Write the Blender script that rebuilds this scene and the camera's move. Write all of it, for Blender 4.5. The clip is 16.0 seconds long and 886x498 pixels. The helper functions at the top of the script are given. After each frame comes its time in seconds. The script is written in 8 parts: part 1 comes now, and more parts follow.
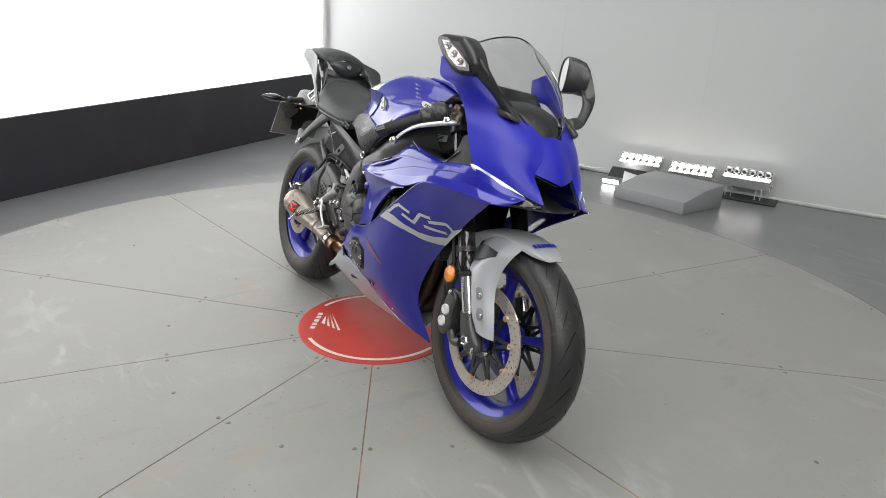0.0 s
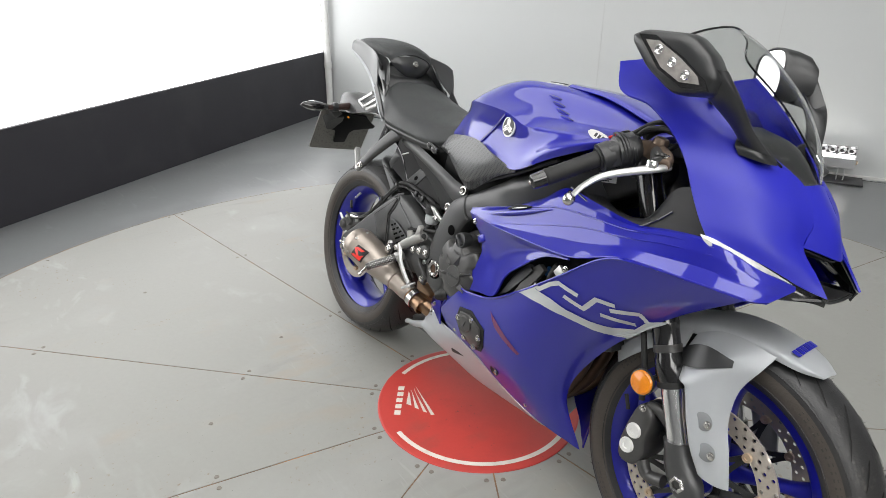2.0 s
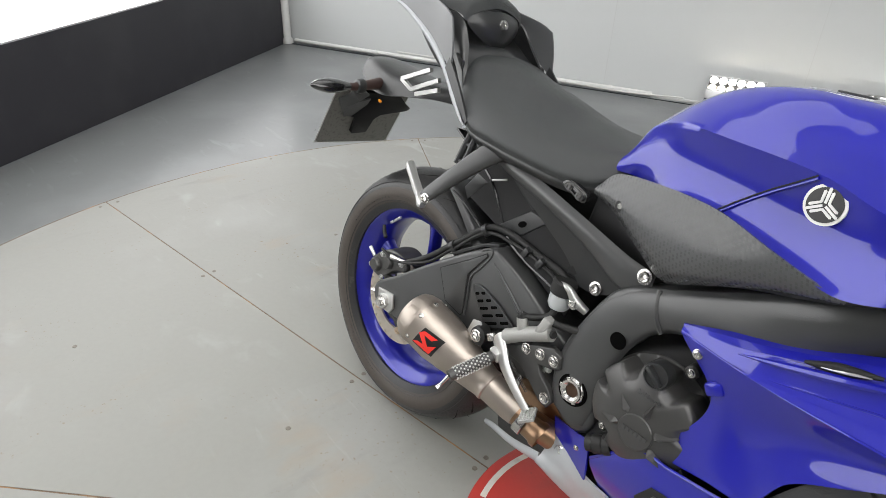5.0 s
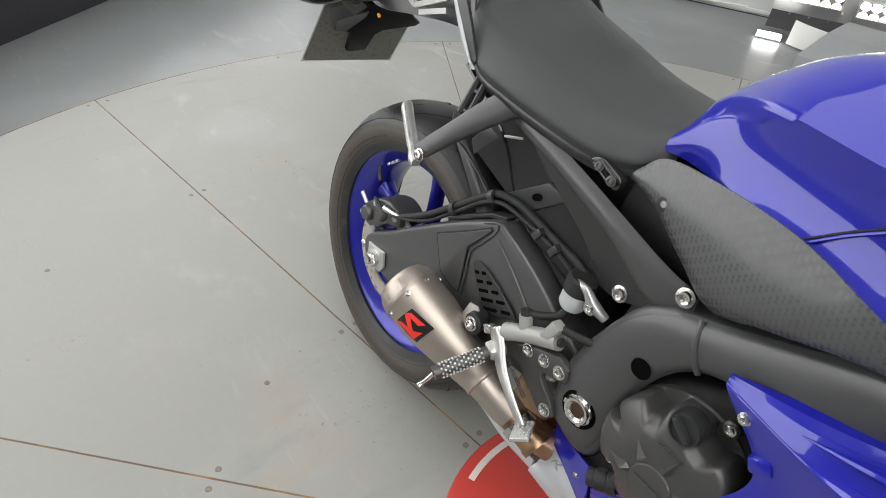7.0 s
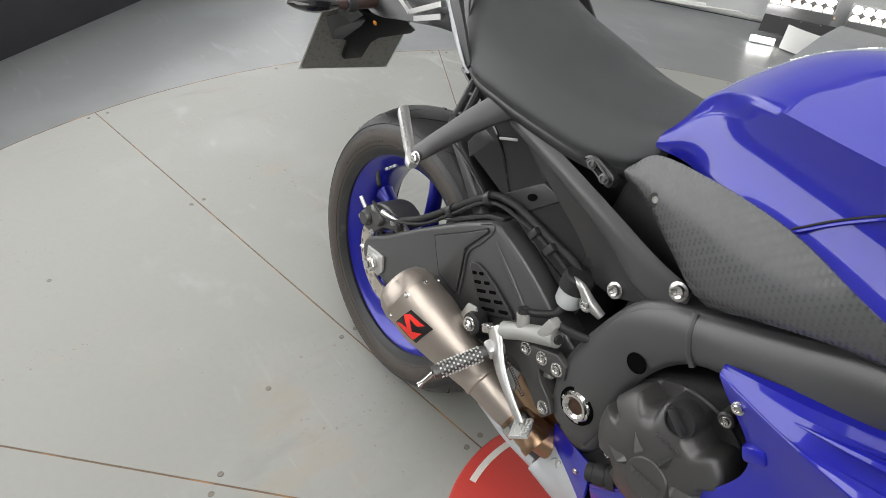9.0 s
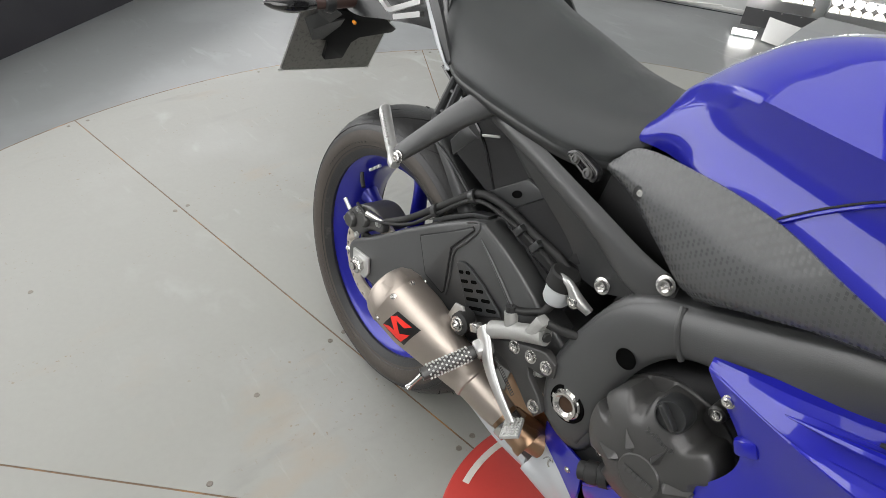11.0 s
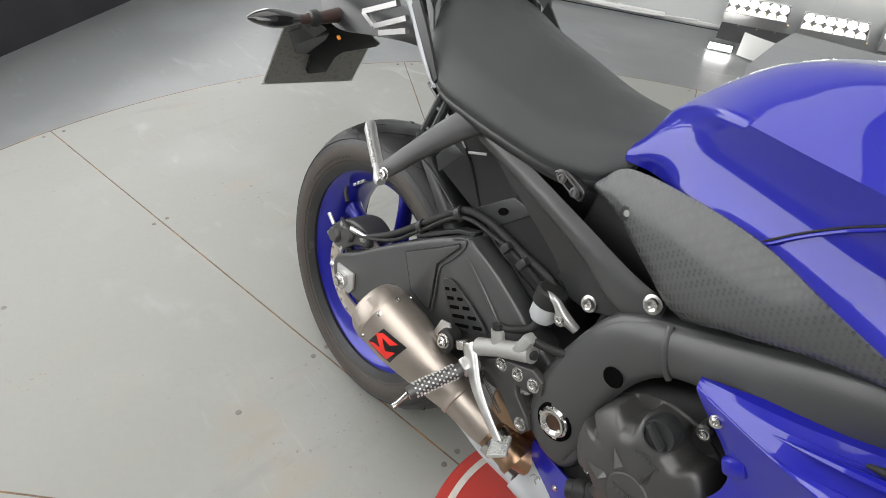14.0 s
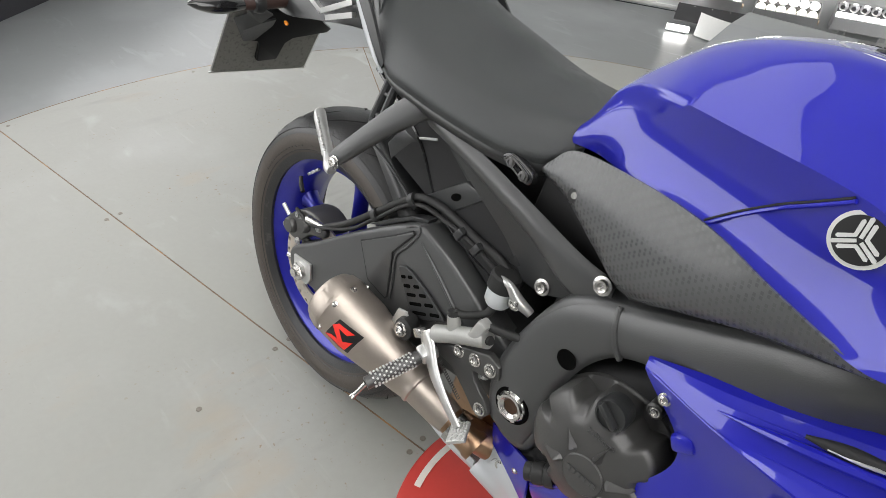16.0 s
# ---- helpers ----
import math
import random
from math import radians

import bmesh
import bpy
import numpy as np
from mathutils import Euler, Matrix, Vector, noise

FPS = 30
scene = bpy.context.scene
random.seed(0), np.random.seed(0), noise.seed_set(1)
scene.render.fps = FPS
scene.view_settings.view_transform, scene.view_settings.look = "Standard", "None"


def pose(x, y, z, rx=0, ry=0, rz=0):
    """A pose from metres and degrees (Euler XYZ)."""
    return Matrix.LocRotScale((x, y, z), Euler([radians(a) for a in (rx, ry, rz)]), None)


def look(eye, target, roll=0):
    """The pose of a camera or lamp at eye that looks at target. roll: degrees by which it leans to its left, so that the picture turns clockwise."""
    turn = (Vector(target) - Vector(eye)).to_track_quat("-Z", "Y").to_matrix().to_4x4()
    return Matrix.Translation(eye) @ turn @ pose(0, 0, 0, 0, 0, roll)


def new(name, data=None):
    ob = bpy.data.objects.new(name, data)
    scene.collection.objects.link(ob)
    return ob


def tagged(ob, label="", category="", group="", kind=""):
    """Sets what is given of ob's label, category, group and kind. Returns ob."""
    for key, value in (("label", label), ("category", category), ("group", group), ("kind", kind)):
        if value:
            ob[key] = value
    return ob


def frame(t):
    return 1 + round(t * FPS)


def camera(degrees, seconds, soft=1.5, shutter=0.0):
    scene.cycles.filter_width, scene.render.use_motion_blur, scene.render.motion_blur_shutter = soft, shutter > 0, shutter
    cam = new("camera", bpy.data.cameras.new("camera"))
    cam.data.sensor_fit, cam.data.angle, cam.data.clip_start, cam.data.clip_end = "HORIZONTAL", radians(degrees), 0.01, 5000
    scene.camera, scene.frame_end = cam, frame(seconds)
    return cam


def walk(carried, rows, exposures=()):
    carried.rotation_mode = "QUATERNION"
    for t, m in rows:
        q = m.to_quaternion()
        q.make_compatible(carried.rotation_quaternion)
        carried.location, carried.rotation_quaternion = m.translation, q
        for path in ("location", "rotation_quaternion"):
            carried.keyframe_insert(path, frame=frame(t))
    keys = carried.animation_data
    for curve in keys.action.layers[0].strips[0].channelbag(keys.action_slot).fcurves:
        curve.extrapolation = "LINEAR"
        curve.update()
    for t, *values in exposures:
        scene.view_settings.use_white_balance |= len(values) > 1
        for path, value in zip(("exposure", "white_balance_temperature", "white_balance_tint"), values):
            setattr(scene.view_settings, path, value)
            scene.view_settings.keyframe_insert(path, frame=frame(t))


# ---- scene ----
cam = camera(72.0, 16.0, soft=0.5)
PATH = [
    (0, (2.591, -1.001, 1.124), (1.035, 0.064, 0.456), 3.2),
    (0.5, (2.453, -1.013, 1.133), (0.877, -0.043, 0.375), -0),
    (1, (2.198, -0.949, 1.152), (0.640, 0.051, 0.396), -0.2),
    (1.5, (2.049, -0.943, 1.167), (0.530, 0.069, 0.348), 1.5),
    (2, (1.844, -0.967, 1.172), (0.342, 0.106, 0.404), 0.6),
    (2.5, (1.680, -1.003, 1.179), (0.275, 0.149, 0.345), 1.7),
    (3, (1.536, -0.947, 1.178), (0.141, 0.242, 0.378), 1.7),
    (3.5, (1.382, -0.936, 1.208), (-0.025, 0.251, 0.425), 0.9),
    (4, (1.263, -0.913, 1.196), (-0.116, 0.250, 0.331), 2.5),
    (4.2, (1.199, -0.900, 1.188), (-0.164, 0.279, 0.321), 2),
    (6.3, (0.837, -0.561, 1.173), (-0.342, 0.465, -0.075), 4.2),
    (6.5, (0.831, -0.559, 1.173), (-0.347, 0.452, -0.088), 4.3),
    (7, (0.827, -0.571, 1.171), (-0.365, 0.402, -0.106), 4.8),
    (7.5, (0.833, -0.574, 1.163), (-0.358, 0.384, -0.127), 5.0),
    (8, (0.842, -0.576, 1.168), (-0.357, 0.396, -0.104), 4.9),
    (8.5, (0.845, -0.579, 1.169), (-0.363, 0.4, -0.09), 4.2),
    (10.8, (0.843, -0.575, 1.164), (-0.362, 0.43, -0.076), 3.3),
    (11, (0.843, -0.567, 1.161), (-0.348, 0.442, -0.089), 3.1),
    (11.5, (0.835, -0.559, 1.158), (-0.336, 0.456, -0.106), 3.5),
    (12, (0.832, -0.561, 1.157), (-0.326, 0.463, -0.112), 4.0),
    (12.5, (0.835, -0.56, 1.158), (-0.309, 0.486, -0.105), 4.4),
    (13, (0.838, -0.558, 1.163), (-0.305, 0.517, -0.077), 4.6),
    (13.5, (0.837, -0.561, 1.166), (-0.305, 0.528, -0.063), 4.6),
    (14, (0.829, -0.568, 1.169), (-0.336, 0.501, -0.055), 4.4),
    (14.5, (0.835, -0.557, 1.169), (-0.272, 0.576, -0.053), 4.9),
    (15, (0.832, -0.55, 1.17), (-0.27, 0.563, -0.074), 5.2),
    (15.5, (0.836, -0.552, 1.166), (-0.268, 0.549, -0.086), 5.5),
    (16, (0.841, -0.543, 1.166), (-0.24, 0.58, -0.087), 4.8),
]
walk(cam, [(t, look(eye, target, roll)) for t, eye, target, roll in PATH], [(0.0, -0.14), (0.5, -0.08), (1.0, -0.02), (2.5, 0.06), (4.0, 0.05), (6.5, 0.02), (13.0, 0.02), (15.0, 0.16), (16.0, 0.08)])


# ---- light and exposure ----
world = bpy.data.worlds.new("studio_world")
scene.world = world
world.use_nodes = True
world.node_tree.nodes["Background"].inputs[0].default_value = (0.8, 0.85, 0.9, 1)
world.node_tree.nodes["Background"].inputs[1].default_value = 0.05
scene.view_settings.exposure = 0.0
# second and third glows feed unseen panels added as fill light
LIGHTWALL_GLOW, HUNG_FILL_GLOW, FLUSH_FILL_GLOW, LED_GLOW = 2.4, 6.0, 3.6, 12.0


# ---- materials ----
def mat(name, color, rough=0.5, metal=0.0, vary=0.08, scale=6.0, fine=90.0, bump=0.15, coat=0.0, stain=None, stain_amount=0.0,
        stain_scale=2.5, aniso=0.0, spec=0.5, flake=0.0):
    """A procedural surface: colour varied at two scales, roughness broken up, fine relief; optional stains of a second colour."""
    m = bpy.data.materials.new(name)
    m.use_nodes = True
    nt = m.node_tree
    b = nt.nodes["Principled BSDF"]
    b.inputs["Metallic"].default_value = metal
    b.inputs["Coat Weight"].default_value = coat
    b.inputs["Coat Roughness"].default_value = 0.04
    b.inputs["Specular IOR Level"].default_value = spec
    tc = nt.nodes.new("ShaderNodeTexCoord")

    def noise_node(sc, detail):
        n = nt.nodes.new("ShaderNodeTexNoise")
        n.inputs["Scale"].default_value, n.inputs["Detail"].default_value = sc, detail
        nt.links.new(tc.outputs["Object"], n.inputs["Vector"])
        return n

    big, small = noise_node(scale, 5.0), noise_node(fine, 3.0)
    mixer = nt.nodes.new("ShaderNodeMix")
    mixer.data_type = "RGBA"
    lo = [c * (1 - vary) for c in color]
    hi = [min(1.0, c * (1 + vary)) for c in color]
    mixer.inputs[6].default_value, mixer.inputs[7].default_value = (*lo, 1), (*hi, 1)
    add = nt.nodes.new("ShaderNodeMath")
    add.operation = "MULTIPLY_ADD"
    add.inputs[1].default_value = 0.4
    nt.links.new(small.outputs["Fac"], add.inputs[0])
    sc2 = nt.nodes.new("ShaderNodeMath")
    sc2.operation = "MULTIPLY"
    sc2.inputs[1].default_value = 0.6
    nt.links.new(big.outputs["Fac"], sc2.inputs[0])
    nt.links.new(sc2.outputs[0], add.inputs[2])
    nt.links.new(add.outputs[0], mixer.inputs[0])
    out = mixer.outputs[2]
    if stain:
        st = noise_node(stain_scale, 8.0)
        ramp = nt.nodes.new("ShaderNodeValToRGB")
        ramp.color_ramp.elements[0].position, ramp.color_ramp.elements[1].position = 0.52, 0.72
        ramp.color_ramp.elements[1].color = (stain_amount,) * 3 + (1,)
        nt.links.new(st.outputs["Fac"], ramp.inputs[0])
        m2 = nt.nodes.new("ShaderNodeMix")
        m2.data_type = "RGBA"
        m2.inputs[7].default_value = (*stain, 1)
        nt.links.new(ramp.outputs[0], m2.inputs[0])
        nt.links.new(out, m2.inputs[6])
        out = m2.outputs[2]
    nt.links.new(out, b.inputs["Base Color"])
    rr = nt.nodes.new("ShaderNodeMapRange")
    rr.inputs[3].default_value, rr.inputs[4].default_value = max(0.02, rough - 0.25 * rough), min(1, rough + 0.25 * rough)
    nt.links.new(big.outputs["Fac"], rr.inputs[0])
    nt.links.new(rr.outputs[0], b.inputs["Roughness"])
    if bump:
        bp = nt.nodes.new("ShaderNodeBump")
        bp.inputs["Strength"].default_value, bp.inputs["Distance"].default_value = bump, 0.002
        nt.links.new(small.outputs["Fac"], bp.inputs["Height"])
        nt.links.new(bp.outputs[0], b.inputs["Normal"])
    return m


def glow(name, color, strength):
    m = bpy.data.materials.new(name)
    m.use_nodes = True
    b = m.node_tree.nodes["Principled BSDF"]
    b.inputs["Base Color"].default_value = (*color, 1)
    b.inputs["Emission Color"].default_value = (*color, 1)
    b.inputs["Emission Strength"].default_value = strength
    b.inputs["Roughness"].default_value = 0.6
    return m


def glass(name, tint, rough=0.02):
    m = bpy.data.materials.new(name)
    m.use_nodes = True
    b = m.node_tree.nodes["Principled BSDF"]
    b.inputs["Base Color"].default_value = (*tint, 1)
    b.inputs["Roughness"].default_value = rough
    b.inputs["Transmission Weight"].default_value = 1.0
    b.inputs["IOR"].default_value = 1.1
    return m


def overlay(m, color, amount, scale, lo, hi, stretch=(1, 1, 1), mask_scale=0.0, mask=(0.45, 0.6), rough=None, detail=6.0, distortion=0.0):
    """Lays patches of a second colour (scuffs, rust, specks) over a surface, thinned out by a larger noise."""
    nt = m.node_tree
    b = nt.nodes["Principled BSDF"]
    tc = nt.nodes.new("ShaderNodeTexCoord")
    mp = nt.nodes.new("ShaderNodeMapping")
    mp.inputs["Scale"].default_value = stretch
    mp.inputs["Location"].default_value = (scale * 0.37, scale * 0.11, 0)
    nt.links.new(tc.outputs["Object"], mp.inputs["Vector"])

    def patch(vector, sc, a, c):
        n = nt.nodes.new("ShaderNodeTexNoise")
        n.inputs["Scale"].default_value, n.inputs["Detail"].default_value, n.inputs["Distortion"].default_value = sc, detail, distortion
        r = nt.nodes.new("ShaderNodeMapRange")
        r.inputs[1].default_value, r.inputs[2].default_value = a, c
        nt.links.new(vector, n.inputs["Vector"])
        nt.links.new(n.outputs["Fac"], r.inputs[0])
        return r.outputs[0]

    f = patch(mp.outputs[0], scale, lo, hi)
    if mask_scale:
        g = patch(tc.outputs["Object"], mask_scale, *mask)
        mu = nt.nodes.new("ShaderNodeMath")
        mu.operation = "MULTIPLY"
        nt.links.new(f, mu.inputs[0]), nt.links.new(g, mu.inputs[1])
        f = mu.outputs[0]
    am = nt.nodes.new("ShaderNodeMath")
    am.operation = "MULTIPLY"
    am.inputs[1].default_value = amount
    nt.links.new(f, am.inputs[0])
    old = b.inputs["Base Color"].links[0].from_socket
    mx = nt.nodes.new("ShaderNodeMix")
    mx.data_type = "RGBA"
    mx.inputs[7].default_value = (*color, 1)
    nt.links.new(am.outputs[0], mx.inputs[0])
    nt.links.new(old, mx.inputs[6])
    nt.links.new(mx.outputs[2], b.inputs["Base Color"])
    return m


M_FLOOR = mat("grey_floor_paint", (0.165, 0.172, 0.174), 0.30, vary=0.08, scale=1.2, fine=40, bump=0.04, stain=(0.33, 0.34, 0.35), stain_amount=0.35, stain_scale=1.3)
overlay(M_FLOOR, (0.09, 0.085, 0.08), 0.6, 26.0, 0.64, 0.72, (1, 1, 1), 2.0, (0.5, 0.65))
overlay(M_FLOOR, (0.36, 0.38, 0.39), 0.25, 9.0, 0.58, 0.68, (0.5, 1.6, 1), 1.1, (0.5, 0.66), distortion=1.0)
M_DECK = mat("turntable_deck_paint", (0.280, 0.280, 0.262), 0.46, vary=0.09, scale=1.6, fine=60, bump=0.08, stain=(0.38, 0.385, 0.38), stain_amount=0.35, stain_scale=1.9, spec=0.35)
overlay(M_DECK, (0.50, 0.52, 0.53), 0.4, 3.2, 0.55, 0.70, (1, 2.2, 1), 0.9, (0.52, 0.66), distortion=1.6)
overlay(M_DECK, (0.20, 0.20, 0.19), 0.45, 6.0, 0.56, 0.72, (2.5, 0.6, 1), 1.4, (0.5, 0.65))
overlay(M_DECK, (0.20, 0.12, 0.06), 0.8, 70.0, 0.64, 0.71, (1, 1, 1), 2.6, (0.50, 0.62))
overlay(M_DECK, (0.33, 0.27, 0.20), 0.5, 5.0, 0.55, 0.72, (1.6, 0.8, 1), 1.2, (0.48, 0.62))
overlay(M_DECK, (0.09, 0.08, 0.07), 0.8, 120.0, 0.70, 0.74, (1, 1, 1), 3.6, (0.5, 0.6))
overlay(M_DECK, (0.42, 0.42, 0.41), 0.22, 28.0, 0.62, 0.70, (0.25, 2.0, 1), 1.7, (0.52, 0.62))
M_JOINT = mat("rusty_dirty_joint", (0.15, 0.10, 0.065), 0.85, vary=0.4, scale=12, stain=(0.42, 0.21, 0.08), stain_amount=0.9, stain_scale=7)
M_SCREW = mat("rusty_floor_screw", (0.21, 0.19, 0.165), 0.45, 0.5, vary=0.3, scale=60)
M_MAT = mat("red_vinyl_mat", (0.52, 0.055, 0.045), 0.42, vary=0.10, scale=5, fine=120, bump=0.1, stain=(0.38, 0.045, 0.04), stain_amount=0.5, stain_scale=6)
overlay(M_MAT, (0.30, 0.07, 0.055), 0.5, 11.0, 0.54, 0.70, (1.5, 0.7, 1), 2.5, (0.45, 0.62))
overlay(M_MAT, (0.10, 0.05, 0.045), 0.7, 80.0, 0.66, 0.73, (1, 1, 1), 5.0, (0.5, 0.6))
M_MATWHITE = mat("worn_white_print", (0.70, 0.66, 0.60), 0.5, vary=0.12, scale=18, stain=(0.40, 0.33, 0.28), stain_amount=0.6, stain_scale=22)
M_WALL = mat("pale_grey_wall_panel", (0.55, 0.565, 0.565), 0.78, vary=0.02, scale=0.8, fine=30, bump=0.05)
M_WALLSEAM = mat("wall_seam", (0.52, 0.53, 0.53), 0.6)
M_SKIRT = mat("dark_charcoal_skirt", (0.028, 0.027, 0.034), 0.6, vary=0.12, scale=2, bump=0.05, stain=(0.05, 0.05, 0.055), stain_amount=0.4)
M_POST = mat("white_painted_post", (0.66, 0.66, 0.65), 0.45, vary=0.05, scale=5, stain=(0.4, 0.39, 0.36), stain_amount=0.4, stain_scale=5)
M_LIGHTWALL = glow("glowing_white_light_wall", (1.0, 1.0, 1.0), LIGHTWALL_GLOW)
# next three glow on unseen overhead panels, added to brighten bike and deck
M_HUNGFILL = glow("hung_fill_glow", (1.0, 0.985, 0.96), HUNG_FILL_GLOW)
M_FLUSHFILL = glow("flush_fill_glow", (1.0, 0.99, 0.97), FLUSH_FILL_GLOW)
M_FLUSHFILLDIM = glow("dim_flush_fill_glow", (1.0, 0.99, 0.97), FLUSH_FILL_GLOW * 0.30)
M_LED = glow("led_cell", (1.0, 0.98, 0.94), LED_GLOW)
M_LEDWARM = glow("warm_led_cell", (1.0, 0.90, 0.72), LED_GLOW)
M_HALL = mat("pale_hall_wall", (0.24, 0.24, 0.245), 0.6, vary=0.1, scale=1)
M_CEIL = mat("white_ceiling", (0.62, 0.62, 0.62), 0.7, vary=0.03, scale=1)
M_LAMPBODY = mat("brushed_lamp_housing", (0.62, 0.62, 0.63), 0.3, 0.85, vary=0.08, scale=20)
M_LAMPBLACK = mat("black_lamp_plate", (0.03, 0.03, 0.032), 0.5, vary=0.2, scale=10)
M_RAMP = mat("grey_painted_block", (0.27, 0.28, 0.285), 0.45, vary=0.07, scale=4, bump=0.1)
M_CABLE = mat("white_cable", (0.6, 0.6, 0.58), 0.5)

M_BLUE = mat("racing_blue_paint", (0.009, 0.010, 0.35), 0.42, 0.15, vary=0.06, scale=3, fine=900, bump=0.0, coat=1.0, spec=0.3)
M_BLUE.node_tree.nodes["Principled BSDF"].inputs["Coat Roughness"].default_value = 0.025
M_BLUE.node_tree.nodes["Principled BSDF"].inputs["Coat IOR"].default_value = 1.54
M_BLUERIM = mat("blue_anodised_rim", (0.012, 0.014, 0.33), 0.30, 0.25, vary=0.06, scale=8, bump=0.0, coat=0.6)
M_MATBLUE = mat("satin_blue_cowl", (0.012, 0.014, 0.42), 0.42, 0.0, vary=0.05, scale=4, fine=800, bump=0.0, coat=0.0, spec=0.55)
M_GREYPAINT = mat("silver_grey_paint", (0.46, 0.48, 0.50), 0.42, 0.15, vary=0.04, scale=4, bump=0.0, coat=0.25)
M_WHITEPRINT = mat("pale_grey_graphic", (0.56, 0.58, 0.60), 0.35, vary=0.03, coat=0.6, bump=0)
M_BLACK = mat("satin_black_plastic", (0.023, 0.024, 0.025), 0.34, vary=0.12, scale=9, fine=500, bump=0.12, spec=0.6)
M_FRAME = mat("matt_black_frame", (0.060, 0.061, 0.062), 0.38, 0.2, vary=0.10, scale=8, fine=600, bump=0.1, spec=0.8)
M_ENGINE = mat("satin_black_engine", (0.054, 0.053, 0.052), 0.40, 0.2, vary=0.15, scale=12, fine=400, bump=0.1, spec=0.8)
M_PLATEBLACK = mat("deep_black_plastic", (0.008, 0.008, 0.009), 0.32, vary=0.1, spec=0.3, bump=0)
M_STALK = mat("brownish_rubber_stalk", (0.05, 0.028, 0.024), 0.5, vary=0.2)
# near-black carrying the shade of gaps and recesses, also used on dark joints
M_DARK = mat("deep_shadow_black", (0.010, 0.010, 0.011), 0.7, vary=0.2)
M_GLOSSBLACK = mat("gloss_black", (0.012, 0.012, 0.013), 0.15, vary=0.1, coat=0.6, bump=0)
M_TYRE = mat("tyre_rubber", (0.021, 0.021, 0.022), 0.42, vary=0.25, scale=14, fine=250, bump=0.3, stain=(0.045, 0.043, 0.040), stain_amount=0.4, stain_scale=9)
overlay(M_TYRE, (0.10, 0.095, 0.085), 0.5, 60.0, 0.60, 0.72, (1, 1, 1), 9.0, (0.5, 0.62))
# paints the shade inside holes, slots and recesses
M_HOLE = mat("hole_shade_black", (0.002, 0.002, 0.002), 0.95, spec=0.05)
M_SIDEWALL = mat("dusty_sidewall", (0.062, 0.052, 0.044), 0.55, vary=0.3, scale=16, fine=200, bump=0.3)
# rubber darkened to paint the shade in the tread grooves
M_GROOVE = mat("tread_groove_shade", (0.008, 0.008, 0.008), 0.85)
M_SEAT = mat("black_seat_vinyl", (0.033, 0.036, 0.037), 0.42, vary=0.08, scale=14, fine=1400, bump=0.35)
M_RUBBER = mat("black_rubber", (0.014, 0.014, 0.014), 0.6, vary=0.15, scale=30, bump=0.25)
M_STEEL = mat("bright_steel", (0.62, 0.61, 0.59), 0.24, 1.0, vary=0.08, scale=25, bump=0.03)
M_ALU = mat("cast_aluminium", (0.58, 0.58, 0.57), 0.36, 0.75, vary=0.10, scale=25, fine=300, bump=0.15)
M_CASTGREY = mat("matt_cast_grey", (0.36, 0.36, 0.345), 0.5, 0.35, vary=0.12, scale=30, fine=300, bump=0.25)
M_CHROME = mat("chrome_tube", (0.84, 0.84, 0.84), 0.20, 1.0, vary=0.02, bump=0)
M_DISC = mat("brake_disc_steel", (0.60, 0.54, 0.48), 0.36, 0.65, vary=0.12, scale=30, fine=200, bump=0.1)
M_GOLD = mat("gold_bobbin", (0.66, 0.52, 0.38), 0.3, 0.7, vary=0.08)
M_TITAN = mat("brushed_titanium", (0.42, 0.37, 0.325), 0.42, 0.85, vary=0.08, scale=6, fine=260, bump=0.06)
M_TITANHOT = mat("heat_tinted_pipe", (0.34, 0.22, 0.14), 0.32, 1.0, vary=0.25, scale=10, fine=120, bump=0.05)
M_BURNT = mat("burnt_header_pipe", (0.10, 0.06, 0.04), 0.45, 0.8, vary=0.4, scale=14)
M_RED = mat("red_print", (0.75, 0.03, 0.02), 0.35, bump=0)
M_LABELBLACK = mat("black_badge", (0.012, 0.012, 0.012), 0.3, bump=0)
M_ORANGE = mat("amber_reflector", (0.85, 0.26, 0.01), 0.25, vary=0.15, scale=180, coat=0.6, bump=0.4)
M_SILVER = mat("silver_paint", (0.66, 0.66, 0.65), 0.3, 0.3, vary=0.03, bump=0)
M_WHITETAG = mat("white_label", (0.72, 0.72, 0.70), 0.5, bump=0)
M_INK = mat("dark_ink", (0.05, 0.05, 0.055), 0.6, bump=0)
M_PLATE = mat("number_plate_back", (0.20, 0.195, 0.18), 0.34, 0.2, vary=0.12, scale=10, stain=(0.05, 0.05, 0.045), stain_amount=0.6, stain_scale=140)
M_SCREEN = glass("smoked_windscreen", (0.74, 0.75, 0.74))
M_MIRROR = mat("mirror_glass", (0.9, 0.9, 0.9), 0.02, 1.0, vary=0.0, bump=0)
M_POLY = mat("milky_reservoir", (0.55, 0.57, 0.58), 0.3, vary=0.05, bump=0)
M_TAILGREY = mat("dark_grey_tail_paint", (0.13, 0.134, 0.138), 0.38, 0.2, vary=0.05, scale=6, bump=0.0, coat=0.2)
M_DRL = mat("running_light_lens", (0.70, 0.70, 0.68), 0.15, 0.3, vary=0.35, scale=90, coat=0.8, bump=0.1)


